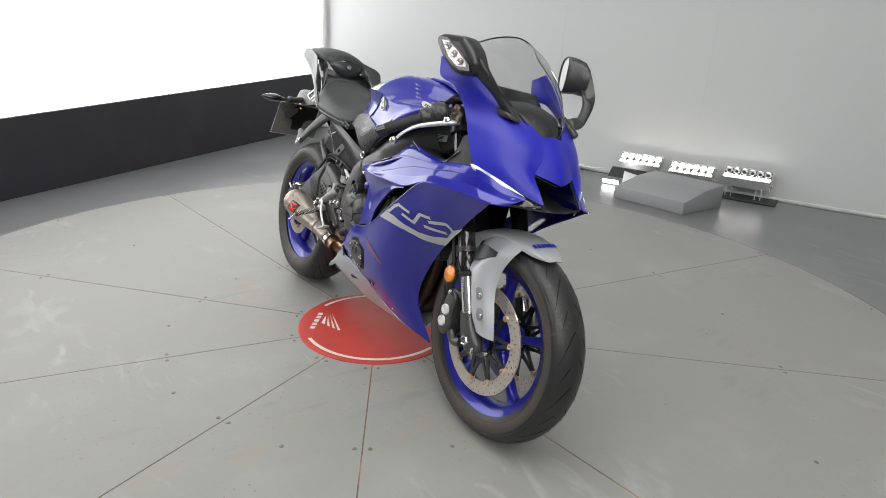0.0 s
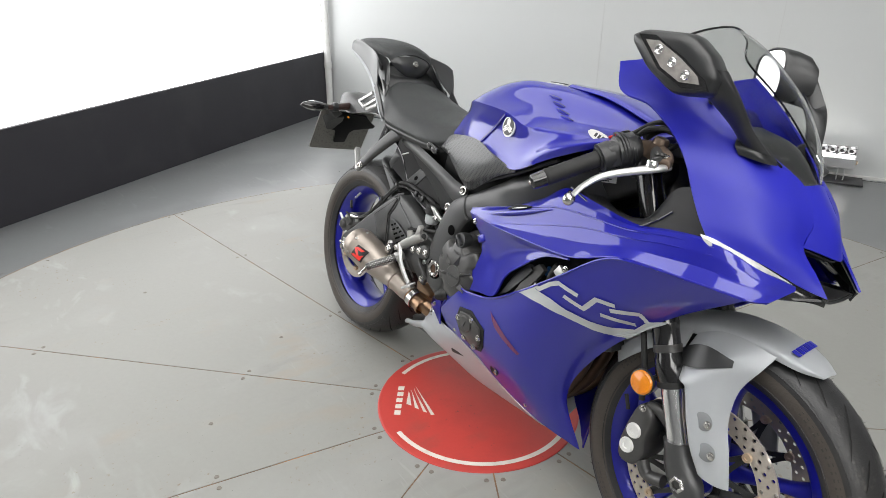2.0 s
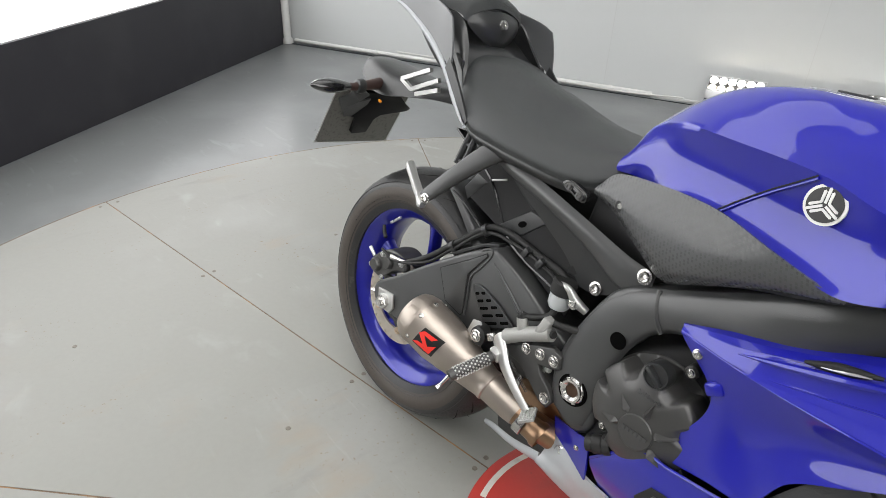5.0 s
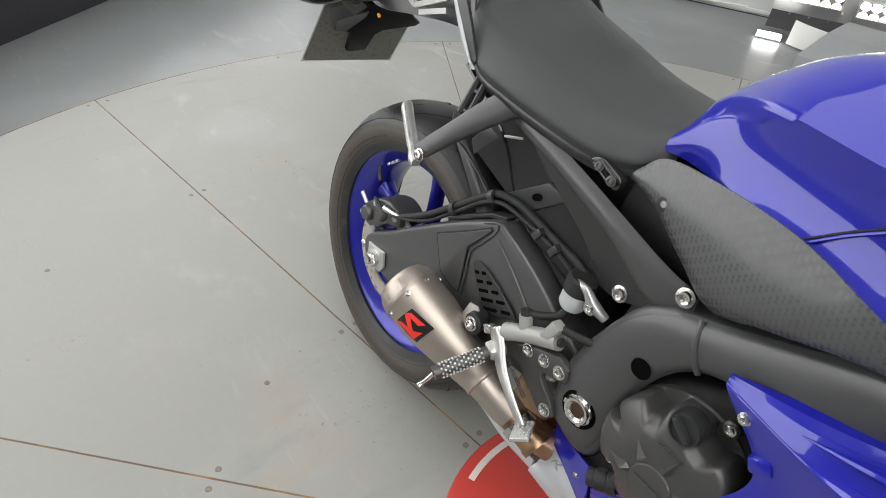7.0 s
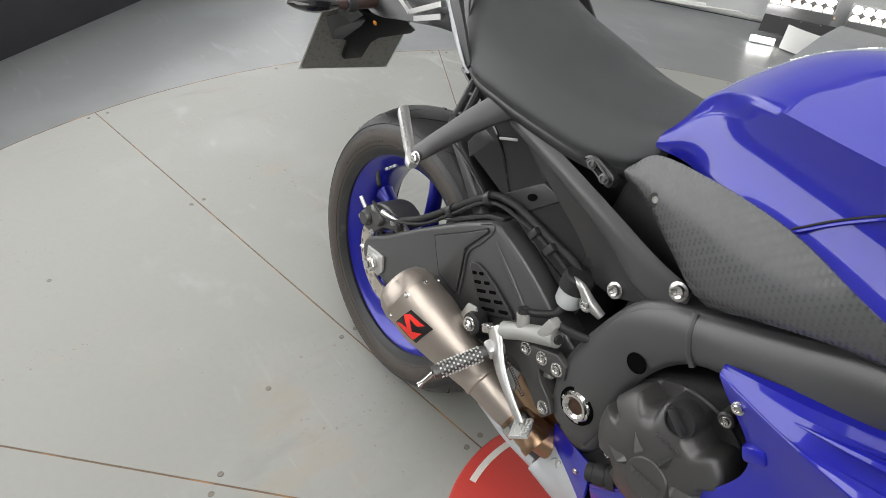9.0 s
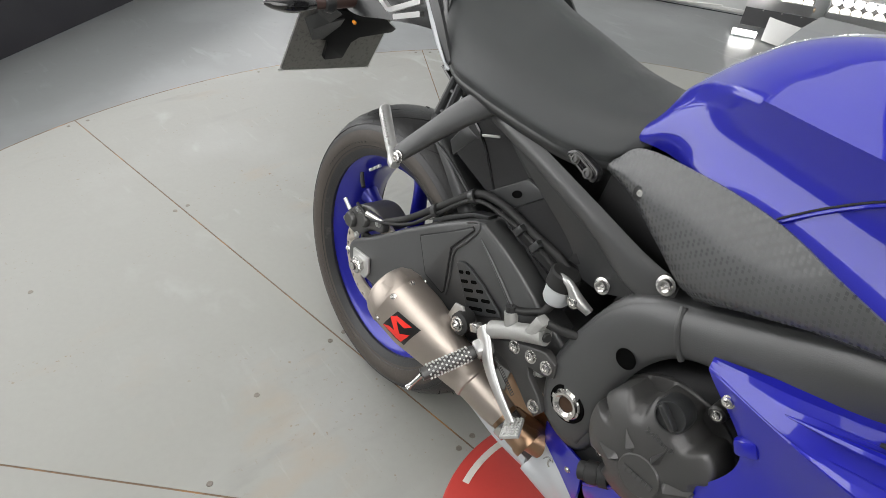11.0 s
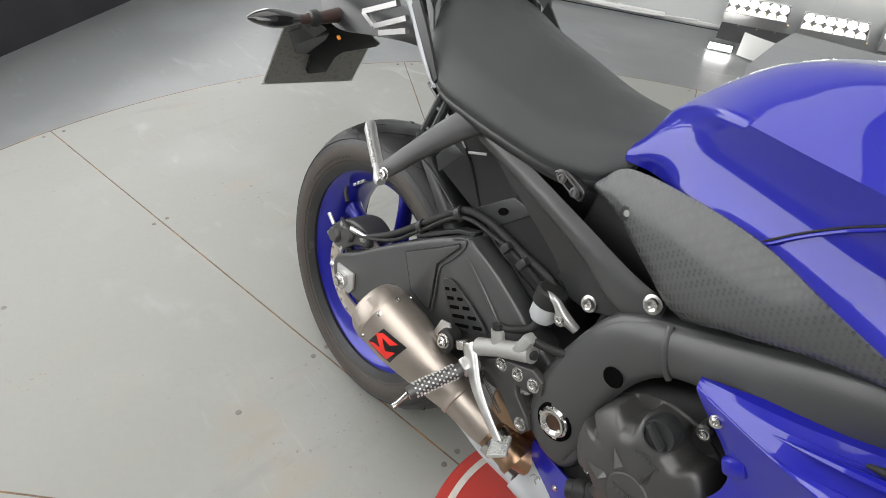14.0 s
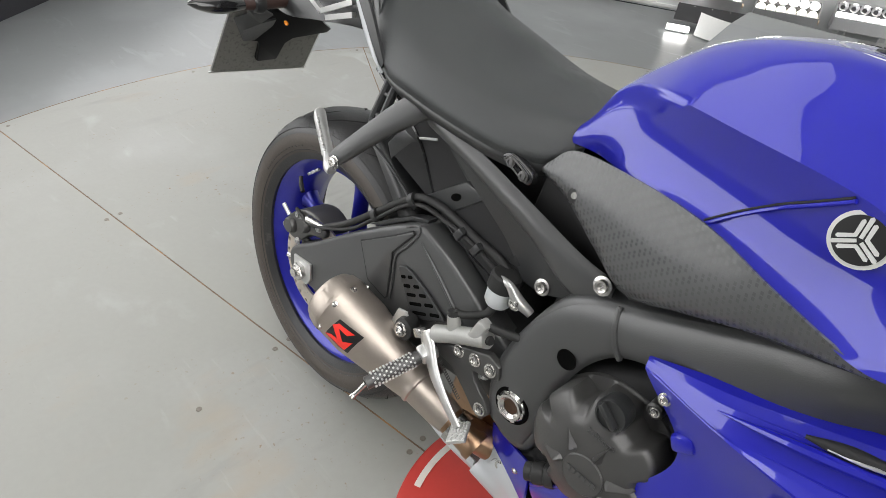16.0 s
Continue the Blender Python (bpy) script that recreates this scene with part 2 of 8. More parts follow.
# ---- mesh tools ----
def part(name, bm, material, parent, label="", smooth=True, angle=38):
    """Links a bmesh as one mesh object under a thing or a part."""
    bmesh.ops.remove_doubles(bm, verts=bm.verts, dist=1e-6)
    me = bpy.data.meshes.new(name)
    bm.to_mesh(me)
    bm.free()
    me.materials.append(material)
    if smooth:
        me.shade_smooth()
        me.set_sharp_from_angle(angle=radians(angle))
    ob = new(name, me)
    ob.parent = parent
    if label:
        ob["label"] = label
    return ob


def V(*p):
    return Vector(p)


def spline(pts, n, closed=False):
    """n points along a Catmull-Rom curve through pts."""
    pts = [Vector(p) for p in pts]
    k = len(pts)
    if k == 2 and not closed:
        return [pts[0].lerp(pts[1], i / (n - 1)) for i in range(n)]
    segs = k if closed else k - 1
    out = []
    for i in range(n):
        u = i / (n if closed else n - 1) * segs
        j = min(int(u), segs - 1)
        f = u - j
        if closed:
            p0, p1, p2, p3 = (pts[(j + d) % k] for d in (-1, 0, 1, 2))
        else:
            p1, p2 = pts[j], pts[j + 1]
            p0 = pts[j - 1] if j else p1 * 2 - p2
            p3 = pts[j + 2] if j + 2 < k else p2 * 2 - p1
        out.append(0.5 * ((2 * p1) + (p2 - p0) * f + (2 * p0 - 5 * p1 + 4 * p2 - p3) * f * f + (3 * p1 - p0 - 3 * p2 + p3) * f ** 3))
    return out


def polyline(pts, n):
    """n points spread over the straight stretches of pts, corners kept."""
    pts = [Vector(p) for p in pts]
    k = len(pts) - 1
    per = max(1, (n - 1) // k)
    out = []
    for i in range(k):
        out += [pts[i].lerp(pts[i + 1], j / per) for j in range(per)]
    return out + [pts[-1]]


def grid_mesh(rows, bm=None, close_u=False, close_v=False):
    bm = bm or bmesh.new()
    vs = [[bm.verts.new(p) for p in r] for r in rows]
    nr, nc = len(vs), len(vs[0])
    for i in range(nr if close_u else nr - 1):
        for j in range(nc if close_v else nc - 1):
            a, b = vs[i], vs[(i + 1) % nr]
            try:
                bm.faces.new((a[j], a[(j + 1) % nc], b[(j + 1) % nc], b[j]))
            except ValueError:
                pass
    return bm


def loft(sections, nu=24, nv=20, thick=0.0, sharp=False, closed=False, caps=False):
    """A sheet or body through cross-sections: smooth along the run, smooth or creased (sharp) across it."""
    secs = [spline(s, nv, closed) if not sharp else polyline(s, nv) for s in sections]
    cols = [spline([s[j] for s in secs], nu) for j in range(len(secs[0]))]
    rows = [[c[i] for c in cols] for i in range(nu)]
    bm = grid_mesh(rows, close_v=closed)
    if caps:
        bm.verts.ensure_lookup_table()
        nc = len(rows[0])
        bm.faces.new([bm.verts[j] for j in range(nc)])
        bm.faces.new([bm.verts[(nu - 1) * nc + j] for j in reversed(range(nc))])
    if thick:
        shell(bm, thick)
    bmesh.ops.recalc_face_normals(bm, faces=bm.faces)
    return bm


def shell(bm, thick):
    bmesh.ops.recalc_face_normals(bm, faces=bm.faces)
    bmesh.ops.remove_doubles(bm, verts=bm.verts, dist=1e-6)
    bmesh.ops.solidify(bm, geom=bm.faces[:], thickness=thick)
    return bm


def tube(path, radius, sides=12, n=None, bm=None, cap=True):
    """A round bar along a smooth path; radius may be a list, one for each path point."""
    pts = [Vector(p) for p in path]
    n = n or (2 if len(pts) == 2 else 6 * len(pts))
    rads = radius if isinstance(radius, (list, tuple)) else [radius] * len(pts)
    mid = spline(pts, n) if len(pts) > 2 else spline(pts, max(n, 2))
    rr = [v.x for v in spline([(r, 0, 0) for r in rads], n)] if len(pts) > 2 else [rads[0] + (rads[-1] - rads[0]) * i / (n - 1) for i in range(n)]
    rows = []
    up = None
    for i, p in enumerate(mid):
        d = (mid[min(i + 1, n - 1)] - mid[max(i - 1, 0)]).normalized()
        if up is None:
            up = d.orthogonal().normalized()
        side = d.cross(up).normalized()
        up = side.cross(d).normalized()
        rows.append([p + (side * math.cos(2 * math.pi * k / sides) + up * math.sin(2 * math.pi * k / sides)) * rr[i] for k in range(sides)])
    own = bm or bmesh.new()
    first = len(own.verts)
    grid_mesh(rows, own, close_v=True)
    if cap:
        own.verts.ensure_lookup_table()
        own.faces.new([own.verts[first + k] for k in reversed(range(sides))])
        own.faces.new([own.verts[first + (n - 1) * sides + k] for k in range(sides)])
    return own


def lathe(profile, centre, axis, sides=48, bm=None, closed=False):
    """Turns a profile of (radius, along) about an axis through centre."""
    axis = Vector(axis).normalized()
    u = axis.orthogonal().normalized()
    if abs(axis.y) > 0.9:
        u = V(1, 0, 0)
    w = axis.cross(u)
    c = Vector(centre)
    rows = []
    for k in range(sides):
        a = 2 * math.pi * k / sides
        r = u * math.cos(a) + w * math.sin(a)
        rows.append([c + r * max(p[0], 1e-5) + axis * p[1] for p in profile])
    bm = grid_mesh(rows, bm or bmesh.new(), close_u=True, close_v=closed)
    bmesh.ops.recalc_face_normals(bm, faces=bm.faces)
    return bm


def slab(outline, thick, frame_m, bevel=0.0, bm=None):
    """A plate cut from a flat outline (x, y), thickness along its z, placed by frame_m."""
    own = bm or bmesh.new()
    lo = [own.verts.new(frame_m @ V(x, y, 0)) for x, y in outline]
    hi = [own.verts.new(frame_m @ V(x, y, thick)) for x, y in outline]
    own.faces.new(list(reversed(lo)))
    top = own.faces.new(hi)
    n = len(lo)
    for i in range(n):
        own.faces.new((lo[i], lo[(i + 1) % n], hi[(i + 1) % n], hi[i]))
    if bevel:
        bmesh.ops.bevel(own, geom=list(top.edges), offset=bevel, segments=2, affect="EDGES", profile=0.5)
    bmesh.ops.recalc_face_normals(own, faces=own.faces)
    return own


def box(size, m, bevel=0.004, bm=None):
    own = bm or bmesh.new()
    made = bmesh.ops.create_cube(own, size=1, matrix=m @ Matrix.Diagonal((*size, 1)))
    if bevel:
        edges = {e for v in made["verts"] for e in v.link_edges}
        bmesh.ops.bevel(own, geom=list(edges), offset=bevel, segments=2, affect="EDGES", profile=0.5)
    return own


def axes(origin, xdir, ydir):
    """A placing matrix whose x runs along xdir and whose z is xdir cross ydir."""
    x = Vector(xdir).normalized()
    z = x.cross(Vector(ydir)).normalized()
    y = z.cross(x)
    m = Matrix((x, y, z)).transposed().to_4x4()
    m.translation = Vector(origin)
    return m


def bolt(parent, at, axis, r=0.008, h=0.006, material=None, socket=True, name="bolt"):
    """A round-headed bolt with a hexagon socket and a washer rim."""
    bm = lathe([(0, 0), (r * 1.25, 0), (r * 1.25, h * 0.25), (r, h * 0.3), (r * 0.92, h * 0.9), (r * 0.55, h), (r * 0.5, h * 0.5), (0, h * 0.5)], at, axis, 14)
    return part(name, bm, material or M_STEEL, parent)


# ---- the studio ----
CORNER = V(-4.37, 1.925, 0)
U_SKIRT = V(2.07, -2.735, 0).normalized()
U_BACK = V(0.917, 0.398, 0).normalized()
N_SKIRT = V(-U_SKIRT.y, U_SKIRT.x, 0)
N_BACK = V(U_BACK.y, -U_BACK.x, 0)
MAT_C = V(0.626, 0.042, 0)
DECK_C, DECK_R = V(0.394, 0.327, 0), 2.215
HALL_HEIGHT = 4.6

bm = bmesh.new()
room = [CORNER - N_SKIRT * 0.3 - U_BACK * 0.3, CORNER + U_SKIRT * 9, CORNER + U_SKIRT * 9 + U_BACK * 9, CORNER + U_BACK * 9]
bm.faces.new([bm.verts.new((p.x, p.y, -0.02)) for p in room])
bm.faces.ensure_lookup_table()
ret = bmesh.ops.extrude_face_region(bm, geom=bm.faces[:])
bmesh.ops.translate(bm, verts=[v for v in ret["geom"] if isinstance(v, bmesh.types.BMVert)], vec=(0, 0, 0.014))
floor = tagged(part("floor", bm, M_FLOOR, None, smooth=False), "smooth grey painted concrete studio floor", "floor", kind="structure")


def wall_box(name, a, u, n, length, z0, z1, thick, material, label, category="wall", z1_end=None, z0_end=None):
    bm = bmesh.new()
    p = [a, a + u * length, a + u * length - n * thick, a - n * thick]
    far = (False, True, True, False)
    lo = [bm.verts.new((q.x, q.y, z0_end if f and z0_end is not None else z0)) for q, f in zip(p, far)]
    hi = [bm.verts.new((q.x, q.y, z1_end if f and z1_end is not None else z1)) for q, f in zip(p, far)]
    bm.faces.new(lo), bm.faces.new(hi)
    for i in range(4):
        bm.faces.new((lo[i], lo[(i + 1) % 4], hi[(i + 1) % 4], hi[i]))
    bmesh.ops.recalc_face_normals(bm, faces=bm.faces)
    return tagged(part(name, bm, material, None, smooth=False), label, category, kind="structure")


SKIRT_H, SKIRT_END = 0.615, 0.32
LIGHT_LEN, LIGHT_TOP = 6.2, 2.7
SKIRT_MID = SKIRT_H + (SKIRT_END - SKIRT_H) * LIGHT_LEN / 9
wall_box("wall_skirt", CORNER + U_SKIRT * 0.06 + N_SKIRT * 0.03, U_SKIRT, N_SKIRT, 9, -0.01, SKIRT_H, 0.12, M_SKIRT, "dark charcoal skirting wall below the white light wall", z1_end=SKIRT_END)
wall_box("wall_light", CORNER + U_SKIRT * 0.06, U_SKIRT, N_SKIRT, LIGHT_LEN, SKIRT_H, LIGHT_TOP, 0.1, M_LIGHTWALL, "glowing white light wall of the photo studio", z0_end=SKIRT_MID)
wall_box("wall_upper", CORNER + U_SKIRT * 0.06, U_SKIRT, N_SKIRT, LIGHT_LEN, LIGHT_TOP, HALL_HEIGHT, 0.1, M_HALL, "plain pale hall wall above the light wall")
wall_box("wall_far", CORNER + U_SKIRT * (0.06 + LIGHT_LEN), U_SKIRT, N_SKIRT, 9 - LIGHT_LEN, SKIRT_MID, HALL_HEIGHT, 0.1, M_HALL, "plain pale hall wall beside the light wall", z0_end=SKIRT_END)
wall_box("wall_back", CORNER, U_BACK, N_BACK, 9, -0.01, HALL_HEIGHT, 0.1, M_WALL, "pale grey smooth panelled studio wall")
wall_box("wall_side", CORNER + U_BACK * 9, U_SKIRT, -N_SKIRT, 9, -0.01, HALL_HEIGHT, 0.1, M_HALL, "plain pale hall wall")
wall_box("wall_entrance", CORNER + U_SKIRT * 9, U_BACK, -N_BACK, 9, -0.01, HALL_HEIGHT, 0.1, M_HALL, "plain pale hall wall behind the camera")
bm = bmesh.new()
lo = [bm.verts.new((p.x, p.y, HALL_HEIGHT)) for p in room]
hi = [bm.verts.new((p.x, p.y, HALL_HEIGHT + 0.1)) for p in room]
bm.faces.new(lo), bm.faces.new(hi)
for i in range(4):
    bm.faces.new((lo[i], lo[(i + 1) % 4], hi[(i + 1) % 4], hi[i]))
bmesh.ops.recalc_face_normals(bm, faces=bm.faces)
tagged(part("ceiling", bm, M_CEIL, None, smooth=False), "plain white painted studio ceiling", "ceiling", kind="structure")

# framed fill panels, unseen and added for light: two flush with the ceiling, two hung low and tilted towards the
# turntable
for u, v, long, wide, z, tilt, glowing in ((3.9, 5.6, 5.6, 3.0, HALL_HEIGHT - 0.05, 0, M_FLUSHFILL), (1.9, 1.9, 3.5, 2.9, HALL_HEIGHT - 0.05, 0, M_FLUSHFILLDIM), (5.0, 8.1, 2.8, 1.5, 3.3, 52, M_HUNGFILL), (8.0, 8.1, 2.8, 1.5, 3.3, 52, M_HUNGFILL)):
    lamp = tagged(new("ceiling_light"), "unseen white fill panel hung on rods and tilted, added for light" if tilt else "large unseen white fill panel in a metal frame, added for light", "ceiling light", group="luminous ceiling panels")
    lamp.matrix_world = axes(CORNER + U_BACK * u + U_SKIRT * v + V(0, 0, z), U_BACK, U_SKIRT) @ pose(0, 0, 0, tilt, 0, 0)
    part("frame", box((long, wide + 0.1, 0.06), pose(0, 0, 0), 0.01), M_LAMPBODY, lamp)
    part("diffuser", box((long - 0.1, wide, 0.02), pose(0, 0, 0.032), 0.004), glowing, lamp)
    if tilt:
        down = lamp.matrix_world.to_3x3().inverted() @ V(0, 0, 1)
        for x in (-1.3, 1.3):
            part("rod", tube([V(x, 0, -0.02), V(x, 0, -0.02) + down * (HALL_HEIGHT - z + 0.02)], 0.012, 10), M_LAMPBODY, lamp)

# corner post and wall seams
post = tagged(new("corner_post"), "white painted round post in the studio corner", "post", kind="structure")
post.location = CORNER + U_BACK * 0.07 + N_BACK * 0.06
part("pipe", lathe([(0.0, 0), (0.05, 0), (0.05, 0.03), (0.035, 0.05), (0.035, HALL_HEIGHT), (0, HALL_HEIGHT)], (0, 0, 0), (0, 0, 1), 20), M_POST, post)
part("collar", lathe([(0.036, 0.46), (0.043, 0.46), (0.043, 0.52), (0.036, 0.52)], (0, 0, 0), (0, 0, 1), 20), M_POST, post)
for d in (2.94, 4.22, 5.6, 7.0):
    p = CORNER + U_BACK * d + N_BACK * 0.002
    wall_box("trim", p, U_BACK, N_BACK, 0.006, 0.0, HALL_HEIGHT, 0.003, M_WALLSEAM, "thin joint between two wall panels", "trim")
bm = bmesh.new()
box((7.0, 0.010, 0.022), axes(CORNER + U_BACK * 3.56 + N_BACK * 0.007 + V(0, 0, 0.011), U_BACK, -N_BACK), 0.003, bm)
tagged(part("baseboard", bm, M_POST, None), "low white baseboard along the panelled wall", "baseboard", kind="structure")

# turntable: ten deck plates on a dark ring, joints between them
deck = tagged(new("turntable"), "round grey painted turntable deck of ten wedge plates", "turntable")
part("base_ring", lathe([(0, -0.03), (DECK_R + 0.008, -0.03), (DECK_R + 0.008, -0.0012), (0, -0.0012)], DECK_C, (0, 0, 1), 160), M_JOINT, deck, smooth=False)
SEAMS = [7.0, 49.0, 84.5, 117.0, 150.7, 188.5, 224.6, 261.5, 296.5, 329.5]


def deck_edge(a):
    """The point where a ray from the mat's centre at angle a meets the deck's rim."""
    d = V(math.cos(a), math.sin(a), 0)
    o = MAT_C - DECK_C
    bq = o.dot(d)
    return MAT_C + d * (-bq + math.sqrt(bq * bq - o.length_squared + DECK_R ** 2))


for i, a0 in enumerate(SEAMS):
    a1 = SEAMS[(i + 1) % 10] + (360 if i == 9 else 0)
    r0, r1 = radians(a0), radians(a1)
    d0, d1 = V(math.cos(r0), math.sin(r0), 0), V(math.cos(r1), math.sin(r1), 0)
    off0, off1 = V(-d0.y, d0.x, 0) * 0.0022, V(d1.y, -d1.x, 0) * 0.0022
    rim = [deck_edge(r0 + (r1 - r0) * k / 24) for k in range(25)]
    inner = [MAT_C + (V(math.cos(q), math.sin(q), 0)) * 0.12 for q in (r0 + (r1 - r0) * k / 6 for k in range(7))]
    rim[0], rim[-1] = rim[0] + off0, rim[-1] + off1
    inner[0], inner[-1] = inner[0] + off0, inner[-1] + off1
    bm = bmesh.new()
    ring = [bm.verts.new((p.x, p.y, 0)) for p in rim] + [bm.verts.new((p.x, p.y, 0)) for p in reversed(inner)]
    face = bm.faces.new(ring)
    low = bmesh.ops.extrude_face_region(bm, geom=[face])
    bmesh.ops.translate(bm, verts=[v for v in low["geom"] if isinstance(v, bmesh.types.BMVert)], vec=(0, 0, -0.003))
    bmesh.ops.recalc_face_normals(bm, faces=bm.faces)
    part("plate", bm, M_DECK, deck, smooth=False)
screw_me = None
for a in SEAMS:
    r = radians(a)
    d, side = V(math.cos(r), math.sin(r), 0), V(-math.sin(r), math.cos(r), 0)
    edge = (deck_edge(r) - MAT_C).length
    for dist in (0.335, 0.775, 1.56, edge - 0.03):
        for s in (-1, 1):
            p = MAT_C + d * dist + side * (0.036 if dist > 2 else 0.022) * s
            bm = lathe([(0, 0.0008), (0.003, 0.0008), (0.0036, 0.0016), (0.0062, 0.0013), (0.007, 0)], p, (0, 0, 1), 10)
            part("screw", bm, M_SCREW, deck)
for i, a0 in enumerate(SEAMS):
    r = radians((a0 + SEAMS[(i + 1) % 10] + (360 if i == 9 else 0)) / 2)
    d = V(math.cos(r), math.sin(r), 0)
    for dist in (0.80, 1.55, (deck_edge(r) - MAT_C).length - 0.03):
        part("screw", lathe([(0, 0.0008), (0.003, 0.0008), (0.0036, 0.0016), (0.0062, 0.0013), (0.007, 0)], MAT_C + d * dist, (0, 0, 1), 10), M_SCREW, deck)

# red mat with white print
red_mat = tagged(new("floor_mat"), "round red vinyl mat with worn white printed ring", "mat")
red_mat.location = MAT_C
part("disc", lathe([(0, 0.0032), (0.306, 0.0032), (0.31, 0.0022), (0.311, 0.0004), (0, 0.0004)], (0, 0, 0), (0, 0, 1), 120), M_MAT, red_mat, smooth=False)


def arc_print(a0, a1, r0, r1, n=40):
    bm = bmesh.new()
    rows = [[V(r * math.cos(radians(a0 + (a1 - a0) * k / n)), r * math.sin(radians(a0 + (a1 - a0) * k / n)), 0.0042) for r in (r0, r1)] for k in range(n + 1)]
    return grid_mesh(rows, bm)


for a0, a1 in ((267, 379), (160, 204), (48, 110)):
    part("printed_arc", arc_print(a0, a1, 0.273, 0.287), M_MATWHITE, red_mat, "worn white arc", smooth=False)

# ---- the motorcycle ----
bike = tagged(new("motorcycle"), "blue and silver-grey sports motorcycle leaning on its side stand", "motorcycle")
bike.matrix_world = pose(0, 0, 0, -10.4, 0, 0)
FRONT_C, REAR_C = V(1.372, 0.0, 0.297), V(0.0, 0.0, 0.316)


def ring_with_holes(r0, r1, y0, y1, rings, count, hole, centre, sides=8):
    """A flat ring pierced by staggered round holes, in the xz plane, both faces and rims."""
    bm = bmesh.new()
    c = Vector(centre)

    def at(r, a, y):
        return c + V(r * math.cos(a), y, r * math.sin(a))

    step = 2 * math.pi / count
    for k in range(rings):
        ra, rb = r0 + (r1 - r0) * k / rings, r0 + (r1 - r0) * (k + 1) / rings
        shift = 0.5 * step * (k % 2)
        for i in range(count):
            a0 = i * step + shift
            rm, am = (ra + rb) / 2, a0 + step / 2
            outer = [(ra, a0), (ra, am), (ra, a0 + step), (rm, a0 + step), (rb, a0 + step), (rb, am), (rb, a0), (rm, a0)]
            for y in (y0, y1):
                o = [bm.verts.new(at(r, a, y)) for r, a in outer]
                h = []
                for r, a in outer:
                    dv = V((r - rm), (a - am) * rm, 0).normalized() * hole
                    h.append(bm.verts.new(at(rm + dv.x, am + dv.y / rm, y)))
                for j in range(8):
                    bm.faces.new((o[j], o[(j + 1) % 8], h[(j + 1) % 8], h[j]))
    for r in (r0, r1):
        rows = [[at(r, 2 * math.pi * k / 72, y) for y in (y0, y1)] for k in range(72)]
        grid_mesh(rows, bm, close_u=True)
    bmesh.ops.recalc_face_normals(bm, faces=bm.faces)
    return bm


def wheel(name, c, tyre_profile, rim_half, spoke_n, label, parent, lip=0.231):
    root = part(name, lathe([(0.012, -rim_half - 0.02), (0.034, -rim_half - 0.02), (0.042, -rim_half * 0.8), (0.048, 0), (0.042, rim_half * 0.8), (0.034, rim_half + 0.02), (0.012, rim_half + 0.02)], c, (0, 1, 0), 32), M_BLUERIM, parent, label)
    prof = [(p[0], p[1]) for p in tyre_profile] + [(p[0], -p[1]) for p in reversed(tyre_profile[:-1])]
    sm = [(v.x, v.y) for v in spline([(r, y, 0) for r, y in prof], 44)]
    sm += [(0.222, -tyre_profile[0][1] * 0.9), (0.222, tyre_profile[0][1] * 0.9)]
    part("tyre", lathe(sm, c, (0, 1, 0), 96, closed=True), M_TYRE, root, "black sports tyre with dusty sidewall", angle=60)
    h = rim_half
    rim = [(0.200, -h * 0.25), (0.200, h * 0.25), (0.206, h * 0.7), (0.222, h * 0.93), (lip - 0.001, h * 0.95), (lip, h * 1.05), (lip - 0.003, h * 1.10), (lip - 0.009, h * 1.07), (lip - 0.016, h * 0.94),
           (0.200, h * 0.72), (0.189, h * 0.3), (0.189, -h * 0.3), (0.200, -h * 0.72), (lip - 0.016, -h * 0.94), (lip - 0.009, -h * 1.07), (lip - 0.003, -h * 1.10), (lip, -h * 1.05), (lip - 0.001, -h * 0.95), (0.222, -h * 0.93), (0.206, -h * 0.7)]
    part("rim", lathe(rim, c, (0, 1, 0), 96, closed=True), M_BLUERIM, root, "deep blue cast wheel rim", angle=50)
    for i in range(spoke_n):
        a = radians(20 + 360 / spoke_n * i)
        rad, tan = V(math.cos(a), 0, math.sin(a)), V(-math.sin(a), 0, math.cos(a))
        secs = []
        for r, w, hh in ((0.035, 0.021, 0.020), (0.07, 0.014, 0.020), (0.12, 0.0115, 0.018), (0.165, 0.015, 0.017), (0.193, 0.026, 0.022)):
            p = Vector(c) + rad * r
            secs.append([p + tan * w * math.cos(q) * (abs(math.cos(q)) ** -0.3 if abs(math.cos(q)) > 0.05 else 1) + V(0, hh * math.sin(q), 0) for q in (2 * math.pi * k / 12 for k in range(12))])
        part("spoke", loft(secs, 14, 16, closed=True, caps=True), M_BLUERIM, root)
    return root


front_prof = [(0.221, -0.047), (0.236, -0.056), (0.254, -0.060), (0.272, -0.056), (0.287, -0.041), (0.296, -0.020), (0.299, 0.0)]
rear_prof = [(0.221, -0.073), (0.242, -0.086), (0.262, -0.0915), (0.286, -0.083), (0.304, -0.060), (0.314, -0.029), (0.318, 0.0)]
front_wheel = wheel("front_wheel", FRONT_C, front_prof, 0.046, 5, "front wheel with blue rim and black tyre", bike, 0.235)
rear_wheel = wheel("rear_wheel", REAR_C, rear_prof, 0.071, 5, "rear wheel with blue rim and wide black tyre", bike, 0.248)


